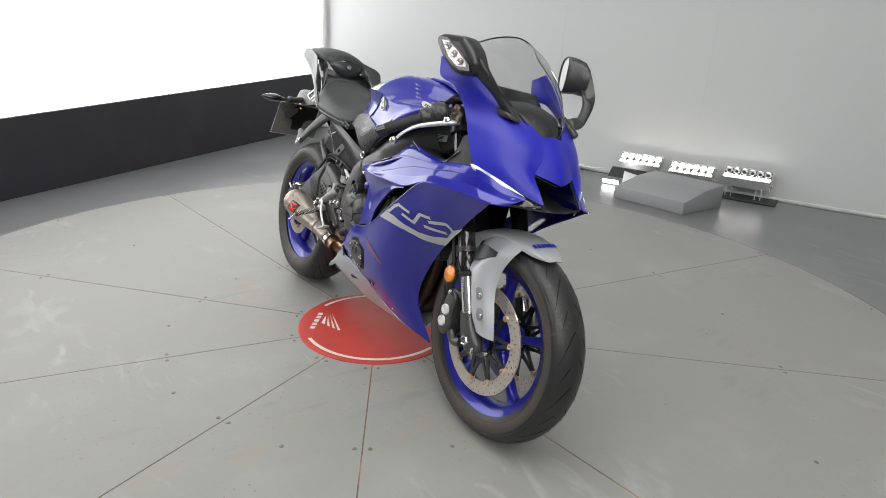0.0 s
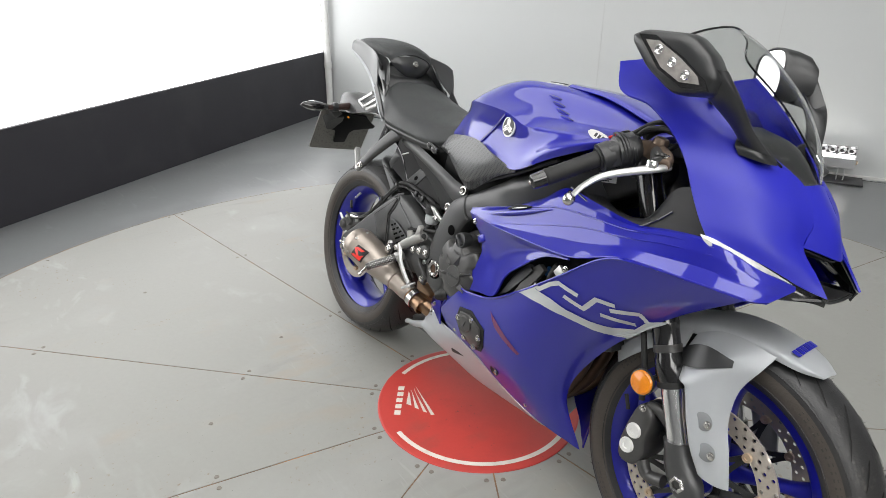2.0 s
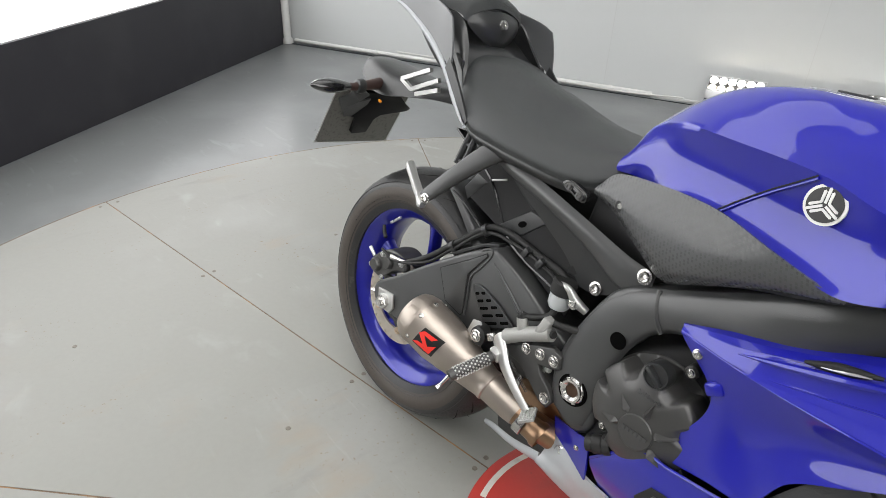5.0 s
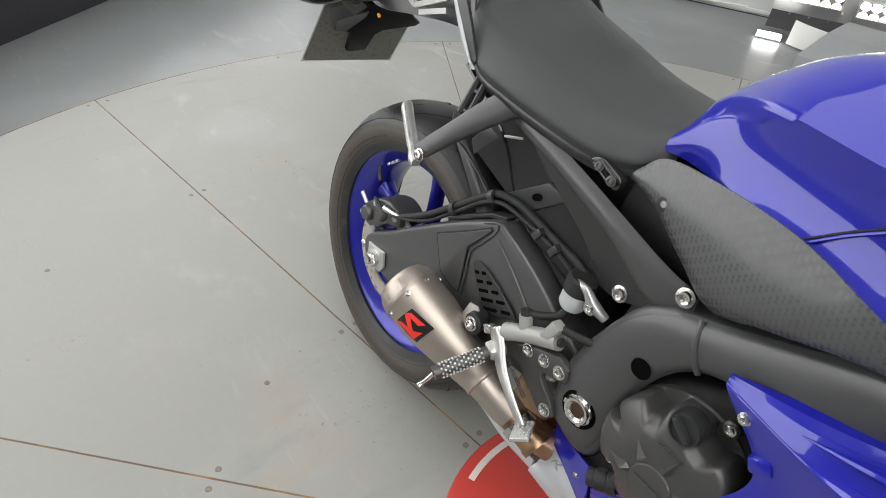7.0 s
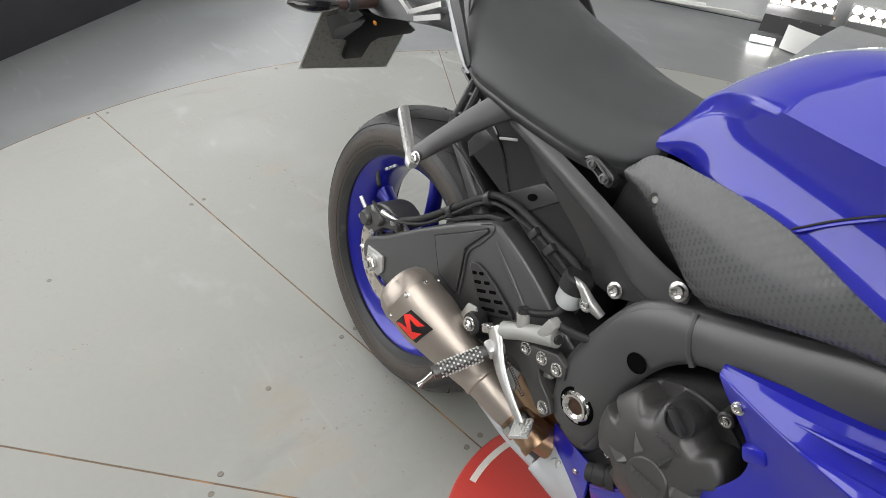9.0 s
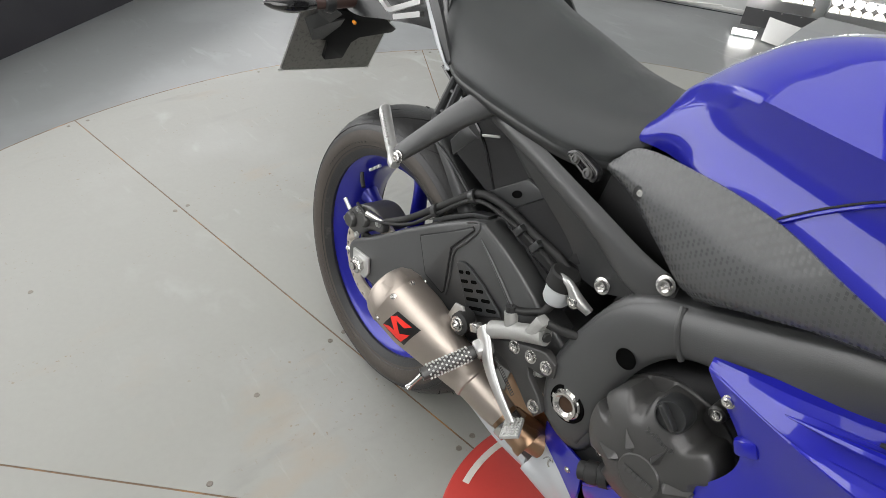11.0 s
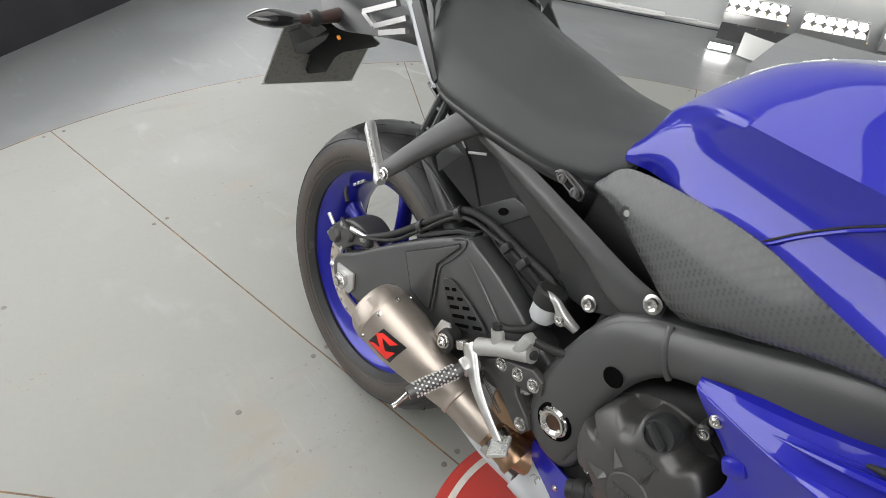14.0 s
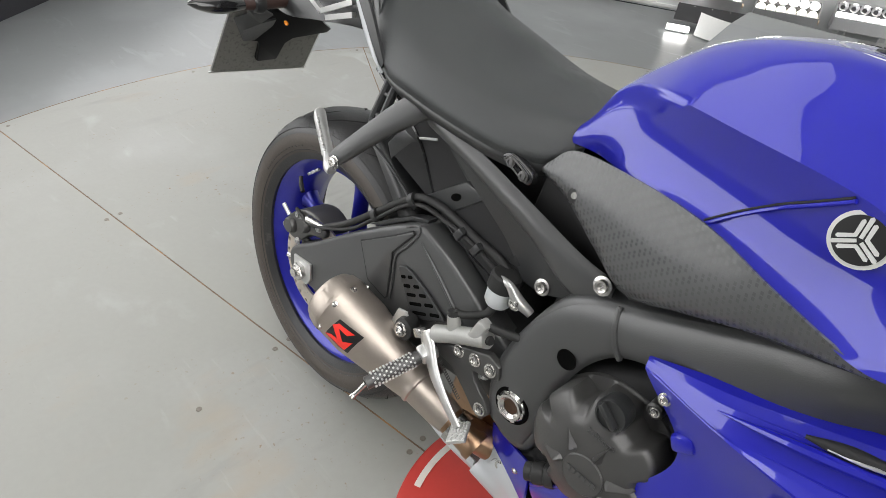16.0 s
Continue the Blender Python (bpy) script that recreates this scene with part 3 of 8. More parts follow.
def side_plate(outline, outer, thick, bevel=0.003, side=-1, round_n=0):
    """A plate seen from the bike's side: outline in (x, z), outer face at y = outer (a number or a function of x, z), side -1 right, 1 left."""
    yf = outer if callable(outer) else (lambda x, z: outer)
    pts = [(p[0], p[1]) for p in outline]
    if round_n:
        pts = [(v.x, v.y) for v in spline([(x, z, 0) for x, z in pts], round_n, closed=True)]
    bm = bmesh.new()
    top = [bm.verts.new((x, 0, z)) for x, z in pts]
    bot = [bm.verts.new((x, -thick, z)) for x, z in pts]
    f = bm.faces.new(top)
    bm.faces.new(list(reversed(bot)))
    n = len(pts)
    for i in range(n):
        bm.faces.new((top[i], bot[i], bot[(i + 1) % n], top[(i + 1) % n]))
    bmesh.ops.recalc_face_normals(bm, faces=bm.faces)
    if bevel:
        bmesh.ops.bevel(bm, geom=list(f.edges), offset=bevel, segments=3, affect="EDGES", profile=0.5)
    for v in bm.verts:
        v.co.y = side * (abs(yf(v.co.x, v.co.z)) + v.co.y)
    bmesh.ops.recalc_face_normals(bm, faces=bm.faces)
    return bm


def mirrored(sections, side):
    """Sections written for the right-hand side (y below 0), turned to the left where side is 1."""
    return [[(p[0], -side * p[1], p[2]) for p in s] for s in sections]


def sym(half):
    """A half section from the right edge to the middle, completed on the left."""
    return half + [(p[0], -p[1], p[2]) for p in reversed(half[:-1])]


# -- wheels: tread, discs, hub
M_MARK = mat("rubbed_rubber_mark", (0.033, 0.029, 0.026), 0.4, vary=0.2)
def tread(wheel_ob, c, prof, count, sweep, width):
    """Sweeping grooves that follow the tyre's crown, flat strips darkened like the shade in cut lines."""
    crown = spline([(p[0], p[1], 0) for p in prof], 60)
    half = abs(prof[2][1])
    for i in range(count):
        for s in (-1, 1):
            for lead, f0, f1 in ((0.0, 0.10, 0.82), (0.5, 0.34, 0.70)):
                a0 = 2 * math.pi * (i + lead + (0.5 if s > 0 else 0)) / count
                rows = []
                for k in range(13):
                    f = k / 12
                    y = half * (f0 + (f1 - f0) * f)
                    p = min(crown, key=lambda v: abs(abs(v.y) - y) + (0.0 if v.x > prof[2][0] else 1.0))
                    a = a0 + sweep * (f0 + (f1 - f0) * f) ** 1.6
                    w = width * (0.35 + math.sin(math.pi * min(1, 0.15 + 0.85 * f))) / p.x
                    rows.append([Vector(c) + V((p.x + 0.0012) * math.cos(a + q), s * y, (p.x + 0.0012) * math.sin(a + q)) for q in (-w, w)])
                part("tread_groove", grid_mesh(rows), M_GROOVE, wheel_ob)


tread(front_wheel, FRONT_C, front_prof, 13, -0.40, 0.0030)
tread(rear_wheel, REAR_C, rear_prof, 13, 0.50, 0.0030)
for wob, c, prof_y, r in ((front_wheel, FRONT_C, 0.0600, 0.254), (rear_wheel, REAR_C, 0.0905, 0.2545)):
    for a0, a1, count, tall in ((208, 262, 22, 0.0050), (112, 152, 14, 0.0056), (86, 106, 11, 0.0030), (20, 60, 14, 0.0045)):
        for k in range(count):
            a = radians(a0 + (a1 - a0) * (k + 0.5) / count)
            w = 0.0021 if k % 2 else 0.0030
            m = axes(Vector(c) + V(r * math.cos(a), -prof_y - 0.0004, r * math.sin(a)), (-math.sin(a), 0, math.cos(a)), (math.cos(a), 0, math.sin(a)))
            part("raised_mark", slab([(-w, -tall), (w, -tall), (w * 0.9, tall), (-w * 0.9, tall)], 0.0012, m), M_MARK, wob, "raised moulded sidewall mark")
part("valve_stem", tube([(-0.140, -0.058, 0.452), (-0.128, -0.064, 0.440), (-0.112, -0.070, 0.432)], [0.0042, 0.0050, 0.0046], 12), M_RUBBER, rear_wheel, "black rubber valve stem")
for k in range(3):
    part("balance_weight", box((0.012, 0.007, 0.006), axes(V(-0.112 + 0.0125 * k, -0.056, 0.472 + 0.010 * k), (0.78, 0, 0.62), (0, -1, 0)), 0.0015), M_ALU, rear_wheel, "stick-on wheel balance weight")


for wob, c, prof in ((front_wheel, FRONT_C, front_prof), (rear_wheel, REAR_C, rear_prof)):
    sw = spline([(p[0], p[1], 0) for p in prof], 25)
    for sg in (1, -1):
        part("sidewall_band", lathe([(v.x, sg * (v.y - 0.0005)) for v in sw[3:11]], c, (0, 1, 0), 96), M_SIDEWALL, wob, "brownish dusty sidewall band")


# hair-thin moulding whiskers on the tyres, and a bead line
rng = random.Random(7)
for wob, c, prof in ((front_wheel, FRONT_C, front_prof), (rear_wheel, REAR_C, rear_prof)):
    bm = bmesh.new()
    for i in range(70):
        a = rng.uniform(0, 2 * math.pi)
        r, y = rng.choice(prof[2:6])
        sg = rng.choice((-1, 1))
        p = Vector(c) + V(r * math.cos(a), sg * y, r * math.sin(a))
        out = V(math.cos(a), -0.5 * sg * (1 if y < 0 else -1) * -1, math.sin(a)).normalized()
        tube([p, p + out * rng.uniform(0.004, 0.010) + V(rng.uniform(-0.002, 0.002), 0, rng.uniform(-0.002, 0.002))], 0.0004, 4, bm=bm)
    part("moulding_whisker", bm, M_RUBBER, wob, "fine rubber moulding whiskers")
    for sg in (1, -1):
        for q in (1, 3):
            part("bead_line", lathe([(prof[q][0] - 0.001, sg * (prof[q][1] - 0.0004)), (prof[q][0], sg * (prof[q][1] - 0.0016)), (prof[q][0] + 0.001, sg * (prof[q][1] - 0.0004))], c, (0, 1, 0), 96), M_TYRE, wob)


def brake_disc(name, c, y, r0, r1, count, carrier_r, carrier_n, phase=0.0):
    root = part(name, ring_with_holes(r0, r1, y - 0.0025, y + 0.0025, 3, count, 0.0041, c), M_DISC, bike, "drilled bare steel brake disc", angle=30)
    for i in range(carrier_n):
        a = phase + 2 * math.pi * i / carrier_n
        rad, tan = V(math.cos(a), 0, math.sin(a)), V(-math.sin(a), 0, math.cos(a))
        cc = Vector(c) + V(0, y, 0)
        for lean_a in (-0.30, 0.30):
            u = V(math.cos(a + lean_a), 0, math.sin(a + lean_a))
            p0, p1 = cc + u * 0.050, cc + rad * carrier_r
            tv = V(-(p1 - p0).z, 0, (p1 - p0).x).normalized()
            secs = [[p - tv * w - V(0, 0.003, 0), p + tv * w - V(0, 0.003, 0), p + tv * w + V(0, 0.003, 0), p - tv * w + V(0, 0.003, 0)] for p, w in ((p0, 0.008), (p0.lerp(p1, 0.5), 0.0042), (p1, 0.0065))]
            part("carrier_arm", loft(secs, 6, 9, sharp=True), M_BLACK, root)
        b = cc + rad * (r0 + 0.002)
        part("bobbin", lathe([(0, -0.006), (0.003, -0.006), (0.0035, -0.009), (0.0085, -0.0085), (0.009, -0.006), (0.009, 0.006), (0, 0.006)], b, (0, 1, 0), 16), M_GOLD, root)
    part("carrier_ring", lathe([(0.040, -0.005), (0.054, -0.005), (0.054, 0.005), (0.040, 0.005)], Vector(c) + V(0, y, 0), (0, 1, 0), 36, closed=True), M_GLOSSBLACK, root)
    for i in range(5):
        a = phase + 0.3 + 2 * math.pi * i / 5
        part("disc_bolt", lathe([(0, -0.010), (0.0055, -0.010), (0.007, -0.006), (0.007, 0)], Vector(c) + V(0.047 * math.cos(a), y, 0.047 * math.sin(a)), (0, 1, 0), 12), M_STEEL, root)
    return root


brake_disc("front_brake_disc", FRONT_C, -0.068, 0.122, 0.160, 40, 0.122, 10, 0.25)
brake_disc("front_brake_disc", FRONT_C, 0.068, 0.122, 0.160, 40, 0.122, 10)
brake_disc("rear_brake_disc", REAR_C, -0.096, 0.075, 0.110, 26, 0.078, 5)

# -- fork, axle, mudguard
# darker copy of the silver-grey paint: shade inside the bolt recesses
M_RECESSSHADE = mat("recess_shade_grey", (0.24, 0.25, 0.26), 0.5, bump=0)
RAKE = V(-0.405, 0, 0.914)
for s in (-1, 1):
    base = V(1.366, s * 0.106, 0.297)

    def along(d, base=base):
        return base + RAKE * d

    fork = part("fork_leg", lathe([(0.0, 0.19), (0.0275, 0.19), (0.0285, 0.20), (0.0285, 0.235), (0.0262, 0.24), (0.0262, 0.29), (0.0275, 0.30), (0.0275, 0.305), (0.0262, 0.31), (0.0262, 0.64), (0.0, 0.645)], base, RAKE, 28), M_GLOSSBLACK, bike, "black upside-down fork tube")
    part("chrome_tube", lathe([(0.0215, 0.05), (0.0215, 0.20)], base, RAKE, 28), M_CHROME, fork, "polished chrome slider tube")
    part("dust_seal", lathe([(0.0224, 0.176), (0.0275, 0.178), (0.0275, 0.192), (0.0224, 0.192)], base, RAKE, 28), M_RUBBER, fork)
    part("clamp_ring", lathe([(0.0264, 0.247), (0.0278, 0.247), (0.0278, 0.262), (0.0264, 0.262)], base, RAKE, 28), M_ENGINE, fork)
    secs = []
    for d, rx, ry, off in ((-0.036, 0.018, 0.016, 0.008), (-0.028, 0.030, 0.022, 0.008), (0.0, 0.036, 0.026, 0.006), (0.03, 0.032, 0.027, 0.0), (0.055, 0.027, 0.0265, 0), (0.075, 0.0265, 0.0265, 0)):
        p = along(d) + V(off, 0, 0)
        secs.append([p + V(rx * math.cos(q), ry * math.sin(q), rx * 0.2 * math.cos(q)) for q in (2 * math.pi * k / 12 for k in range(12))])
    part("axle_clamp", loft(secs, 18, 24, closed=True, caps=True), M_FRAME, fork, "cast black axle clamp")
    part("axle_nut", lathe([(0.0, 0.020), (0.0085, 0.020), (0.0095, 0.031), (0.014, 0.032), (0.0165, 0.029), (0.0175, 0.012)], V(1.372, s * 0.106, 0.297), (0, s, 0), 6), M_STEEL, fork, smooth=False)
    for dz in (-0.026, -0.034):
        bolt(fork, V(1.405, s * 0.126, 0.297 + dz + 0.01 * 1), (0, s, 0), 0.005, 0.004)
    # radial caliper behind the leg
    cal = part("front_caliper", side_plate([(1.227, 0.300), (1.233, 0.345), (1.246, 0.392), (1.264, 0.405), (1.284, 0.385), (1.280, 0.335), (1.285, 0.300), (1.268, 0.268), (1.236, 0.268)], 0.128, 0.08, 0.007, s, 36), M_ENGINE, bike, "black radial brake caliper with silver piston caps")
    for cx, cz in ((1.255, 0.342), (1.248, 0.304)):
        part("piston_cap", lathe([(0, 0.003), (0.006, 0.003), (0.007, 0.006), (0.0145, 0.006), (0.016, 0.003), (0.017, -0.004)], V(cx, s * 0.128, cz), (0, s, 0), 20), M_WHITETAG, cal, "bright round piston cap")
    part("caliper_foot", tube([(1.28, s * 0.112, 0.285), (1.30, s * 0.112, 0.262), (1.335, s * 0.112, 0.270)], [0.014, 0.013, 0.014], 10), M_ENGINE, cal)
    part("caliper_foot", tube([(1.262, s * 0.11, 0.40), (1.288, s * 0.108, 0.40), (1.312, s * 0.106, 0.385)], [0.012, 0.012, 0.012], 10), M_ENGINE, cal)
    bolt(cal, V(1.262, s * 0.130, 0.398), (0, s, 0), 0.006, 0.005)
    part("bleed_nipple", tube([(1.225, s * 0.12, 0.372), (1.212, s * 0.12, 0.400)], 0.004, 8), M_RUBBER, cal)
    part("brake_hose", tube([(1.245, s * 0.115, 0.405), (1.235, s * 0.118, 0.47), (1.205, s * 0.118, 0.56), (1.16, s * 0.10, 0.68)], 0.0062, 10), M_RUBBER, cal)
    # amber reflector on its bracket
    ref = part("reflector", lathe([(0, 0.010), (0.021, 0.009), (0.0245, 0.006), (0.025, 0)], V(1.246, s * 0.132, 0.449), (0.15, s, 0.1), 28), M_ORANGE, bike, "round amber reflector")
    part("reflector_bracket", lathe([(0.0, -0.002), (0.027, -0.002), (0.027, 0.003), (0.025, 0.004)], V(1.246, s * 0.132, 0.449), (0.15, s, 0.1), 28), M_BLACK, ref)
    part("bracket_arm", tube([(1.248, s * 0.128, 0.445), (1.27, s * 0.118, 0.47), (1.30, s * 0.108, 0.47)], 0.006, 8), M_BLACK, ref)
part("front_axle", tube([(1.372, -0.12, 0.297), (1.372, 0.12, 0.297)], 0.0115, 16), M_STEEL, bike)

fender_secs = []
for a, r, hw, dip in ((150, 0.312, 0.055, 0.018), (137, 0.315, 0.064, 0.030), (122, 0.318, 0.070, 0.036), (105, 0.319, 0.072, 0.036), (92, 0.319, 0.070, 0.032), (80, 0.318, 0.064, 0.026), (70, 0.316, 0.050, 0.018), (64, 0.314, 0.024, 0.006)):
    ra = radians(a)
    rad = V(math.cos(ra), 0, math.sin(ra))
    half = [FRONT_C + rad * (r - dip) + V(0, -hw, 0), FRONT_C + rad * (r - dip * 0.42) + V(0, -hw * 0.97, 0), FRONT_C + rad * (r - 0.003) + V(0, -hw * 0.62, 0), FRONT_C + rad * r]
    fender_secs.append(sym([tuple(p) for p in half]))
mud = part("front_mudguard", loft(fender_secs, 40, 25, 0.003), M_GREYPAINT, bike, "silver-grey painted front mudguard", angle=60)
for s in (-1, 1):
    blade = mirrored([
        [(1.300, -0.066, 0.588), (1.340, -0.070, 0.597), (1.392, -0.067, 0.599), (1.440, -0.060, 0.590)],
        [(1.285, -0.098, 0.505), (1.318, -0.118, 0.500), (1.372, -0.110, 0.545), (1.43, -0.080, 0.560)],
        [(1.312, -0.108, 0.490), (1.335, -0.127, 0.480), (1.375, -0.118, 0.500), (1.408, -0.088, 0.508)],
        [(1.338, -0.118, 0.440), (1.352, -0.131, 0.435), (1.388, -0.122, 0.440), (1.410, -0.094, 0.445)],
        [(1.362, -0.120, 0.385), (1.376, -0.131, 0.380), (1.408, -0.122, 0.382), (1.430, -0.096, 0.388)],
        [(1.388, -0.110, 0.338), (1.400, -0.122, 0.334), (1.428, -0.114, 0.328), (1.448, -0.095, 0.325)],
    ], s)
    b = part("mudguard_blade", loft(blade, 26, 16, 0.003), M_GREYPAINT, mud, "", angle=60)
    part("mudguard_blade", loft(mirrored([[(1.13, -0.066, 0.455), (1.17, -0.082, 0.500), (1.225, -0.088, 0.545), (1.29, -0.080, 0.575)], [(1.142, -0.070, 0.430), (1.19, -0.088, 0.478), (1.235, -0.098, 0.515), (1.285, -0.098, 0.520)]], s), 10, 20, 0.003), M_GREYPAINT, mud)
    for z, x in ((0.440, 1.378), (0.388, 1.400)):
        part("recess", lathe([(0.0, 0.0006), (0.0165, 0.0012), (0.0178, 0.0004)], V(x + 0.003, s * 0.1275, z), (0.1, s, 0), 20), M_RECESSSHADE, mud)
        bolt(mud, V(x + 0.013, s * 0.1285, z - 0.002), (0.1, s, 0), 0.0062, 0.005)
    # black sheet stands in for the shaded recess of the mudguard
    part("mudguard_shadow_panel", loft(mirrored([[(1.262, -0.084, 0.520), (1.325, -0.104, 0.566), (1.388, -0.100, 0.562)], [(1.280, -0.100, 0.505), (1.335, -0.121, 0.525), (1.392, -0.108, 0.552)]], s), 8, 12, 0.002), M_BLACK, mud, "black sheet painting the shaded recess behind the fork leg")
for k in range(6):
    ra = radians(74 + 0.3 * k)
    y = -0.040 + 0.0160 * k
    p = FRONT_C + V(math.cos(ra), 0, math.sin(ra)) * (0.3195 - 0.55 * y * y * 2) + V(0, y, 0)
    part("printed_bar", slab([(-0.0042, -0.0075), (0.0042, -0.0075), (0.0042, 0.0075), (-0.0042, 0.0075)], 0.0016, axes(p, (0.0, 1, 0.12 if y > 0 else 0.2), (-math.sin(ra), 0, math.cos(ra)))), M_MATBLUE, mud, "short dark blue printed bar")

# -- engine, radiator, exhaust
# block in shadow black, so the gap behind frame and cover reads shaded
engine = part("engine_block", side_plate([(0.56, 0.30), (0.60, 0.55), (0.72, 0.62), (0.92, 0.66), (1.00, 0.56), (0.98, 0.40), (0.90, 0.26), (0.66, 0.22)], 0.135, 0.27, 0.02), M_DARK, bike, "inline engine painted near-black for the shaded gap round it")
part("cylinder_head", box((0.20, 0.26, 0.14), pose(0.93, 0, 0.62, 0, 35, 0), 0.012), M_ENGINE, engine)
for k in range(7):
    part("cooling_fin", box((0.17, 0.272, 0.006), pose(0.915 + 0.008 * k, 0, 0.555 + 0.014 * k, 0, 35, 0), 0.002), M_ENGINE, engine)
CL = V(0.685, -0.150, 0.484)
HUB = V(0.691, -0.199, 0.471)
POCKETS = ((117, 10), (64, 12), (163, 6), (12, 10), (318, 10), (228, 10))
cover_rows = []
for k in range(144):
    ang = 2.5 * k
    dip = sum(math.exp(-(((ang - a + 180) % 360 - 180) / w) ** 6) for a, w in POCKETS)
    row = []
    for r, h in ((0.092, -0.03), (0.092, -0.014), (0.0905, -0.012), (0.0890, -0.011), (0.0882, -0.008), (0.0872, 0.024), (0.0845, 0.031), (0.079, 0.0355), (0.070, 0.0400), (0.058, 0.0445), (0.044, 0.0472), (0.028, 0.0485), (0.0, 0.049)):
        if -0.0115 < h < 0.041:
            r *= 1 - 0.20 * dip * min(1, (r - 0.055) / 0.025)
        row.append(CL + V(r * math.cos(radians(ang)) - 0.03 * h, -h, r * math.sin(radians(ang)) + 0.03 * h))
    cover_rows.append(row)
bm = grid_mesh(cover_rows, close_u=True)
bmesh.ops.recalc_face_normals(bm, faces=bm.faces)
clutch = part("clutch_cover", bm, M_ENGINE, bike, "round satin black clutch cover with scalloped bolt pockets", angle=46)
for deg, rr in ((70, 0.106), (12, 0.094), (228, 0.092), (318, 0.092)):
    a = radians(deg)
    part("cover_boss", lathe([(0, 0.010), (0.008, 0.010), (0.0105, 0.007), (0.011, -0.030)], CL + V(rr * math.cos(a), 0, rr * math.sin(a)), (0, -1, 0), 16), M_ENGINE, clutch)
    bolt(clutch, CL + V(rr * math.cos(a), -0.009, rr * math.sin(a)), (0, -1, 0), 0.0055, 0.004)
part("cover_hub", lathe([(0.0285, -0.006), (0.0285, 0.0008), (0.0270, 0.0022), (0.0, 0.0026)], HUB, (0.03, -1, 0.03), 36), M_ENGINE, clutch, angle=25)
for deg in (131, 77, 23, -31, 185):
    d = V(math.cos(radians(deg)), 0, math.sin(radians(deg)))
    t = V(-d.z, 0, d.x)
    bm = bmesh.new()
    foot = [bm.verts.new(HUB + d * r + t * w + V(0, 0.012, 0)) for r, w in ((0.027, 0.0115), (0.036, 0.0115), (0.064, 0.0015), (0.064, -0.0015), (0.036, -0.0115), (0.027, -0.0115))]
    ridge = [bm.verts.new(HUB + d * r + V(0, h, 0)) for r, h in ((0.030, 0.000), (0.037, -0.0115), (0.062, 0.002))]
    for q in ((foot[0], foot[1], ridge[1], ridge[0]), (foot[1], foot[2], ridge[2], ridge[1]), (foot[2], foot[3], ridge[2]), (foot[3], foot[4], ridge[1], ridge[2]), (foot[4], foot[5], ridge[0], ridge[1]), (foot[5], foot[0], ridge[0]), tuple(reversed(foot))):
        bm.faces.new(q)
    bmesh.ops.recalc_face_normals(bm, faces=bm.faces[:])
    bmesh.ops.bevel(bm, geom=[e for e in bm.edges if e.calc_length() > 0.006], offset=0.0008, segments=2, affect="EDGES")
    part("cover_rib", bm, M_ENGINE, clutch, angle=30)
for k in range(6):
    part("raised_bar", slab([(-0.0026, -0.0036), (0.0026, -0.0036), (0.0026, 0.0036), (-0.0026, 0.0036)], 0.0014, axes(HUB + V(-0.018 + 0.0072 * k, -0.0032, 0.0), (1, 0, 0.0), (0, 0, 1))), M_FRAME, clutch, "small raised cast bar")
cap = part("oil_filler_cap", lathe([(0.0205, 0.010), (0.0210, 0.030), (0.0190, 0.036), (0.0170, 0.036), (0.0170, 0.033), (0.0, 0.033)], V(0.687, -0.158, 0.564), (0.05, -1, 0.1), 32), M_BLACK, clutch, "black plastic oil filler cap")
part("cap_grip", box((0.033, 0.012, 0.008), axes(V(0.687, -0.194, 0.567), (1, 0, -0.75), (0, -1, 0)), 0.003), M_BLACK, clutch)
txt = bpy.data.curves.new("capacity_mark", "FONT")
txt.body, txt.size, txt.extrude, txt.align_x, txt.align_y = "2400cm3", 0.0105, 0.0005, "CENTER", "CENTER"
mark = new("capacity_mark", txt)
mark.matrix_world = axes(V(0.692, -0.1968, 0.533), (1, 0, -0.05), (0.05, 0.14, 1))
deps = bpy.context.evaluated_depsgraph_get()
me = bpy.data.meshes.new_from_object(mark.evaluated_get(deps))
me.transform(mark.matrix_world)
bpy.data.objects.remove(mark)
me.materials.clear()
me.materials.append(M_FRAME)
mark = new("capacity_mark", me)
mark.parent = clutch
part("clutch_hose_stub", lathe([(0.0, 0), (0.017, 0), (0.017, 0.012), (0.014, 0.014), (0.016, 0.018), (0.016, 0.03), (0.013, 0.032), (0.013, 0.042), (0, 0.042)], V(0.652, -0.168, 0.402), (-0.8, -0.25, -0.4), 20), M_RUBBER, engine)
radiator = part("radiator", box((0.035, 0.21, 0.26), pose(1.075, 0, 0.57, 0, -24, 0), 0.006), M_BLACK, bike, "black radiator core behind the front wheel")
for k in range(26):
    part("radiator_fin", box((0.004, 0.20, 0.0035), pose(1.094 - 0.0042 * k + 0.045, 0, 0.46 + 0.0092 * k, 0, -24, 0), 0), M_FRAME, radiator)
for k in range(4):
    y = -0.115 + 0.077 * k
    part("header_pipe", tube([(1.00, y, 0.555), (1.045, y, 0.48), (1.02, y * 0.85, 0.34), (0.94, y * 0.6, 0.22), (0.80, y * 0.35 - 0.02, 0.175), (0.66, -0.03, 0.17)], 0.0185, 14, 40), M_BURNT, bike, "heat-browned exhaust header pipe")
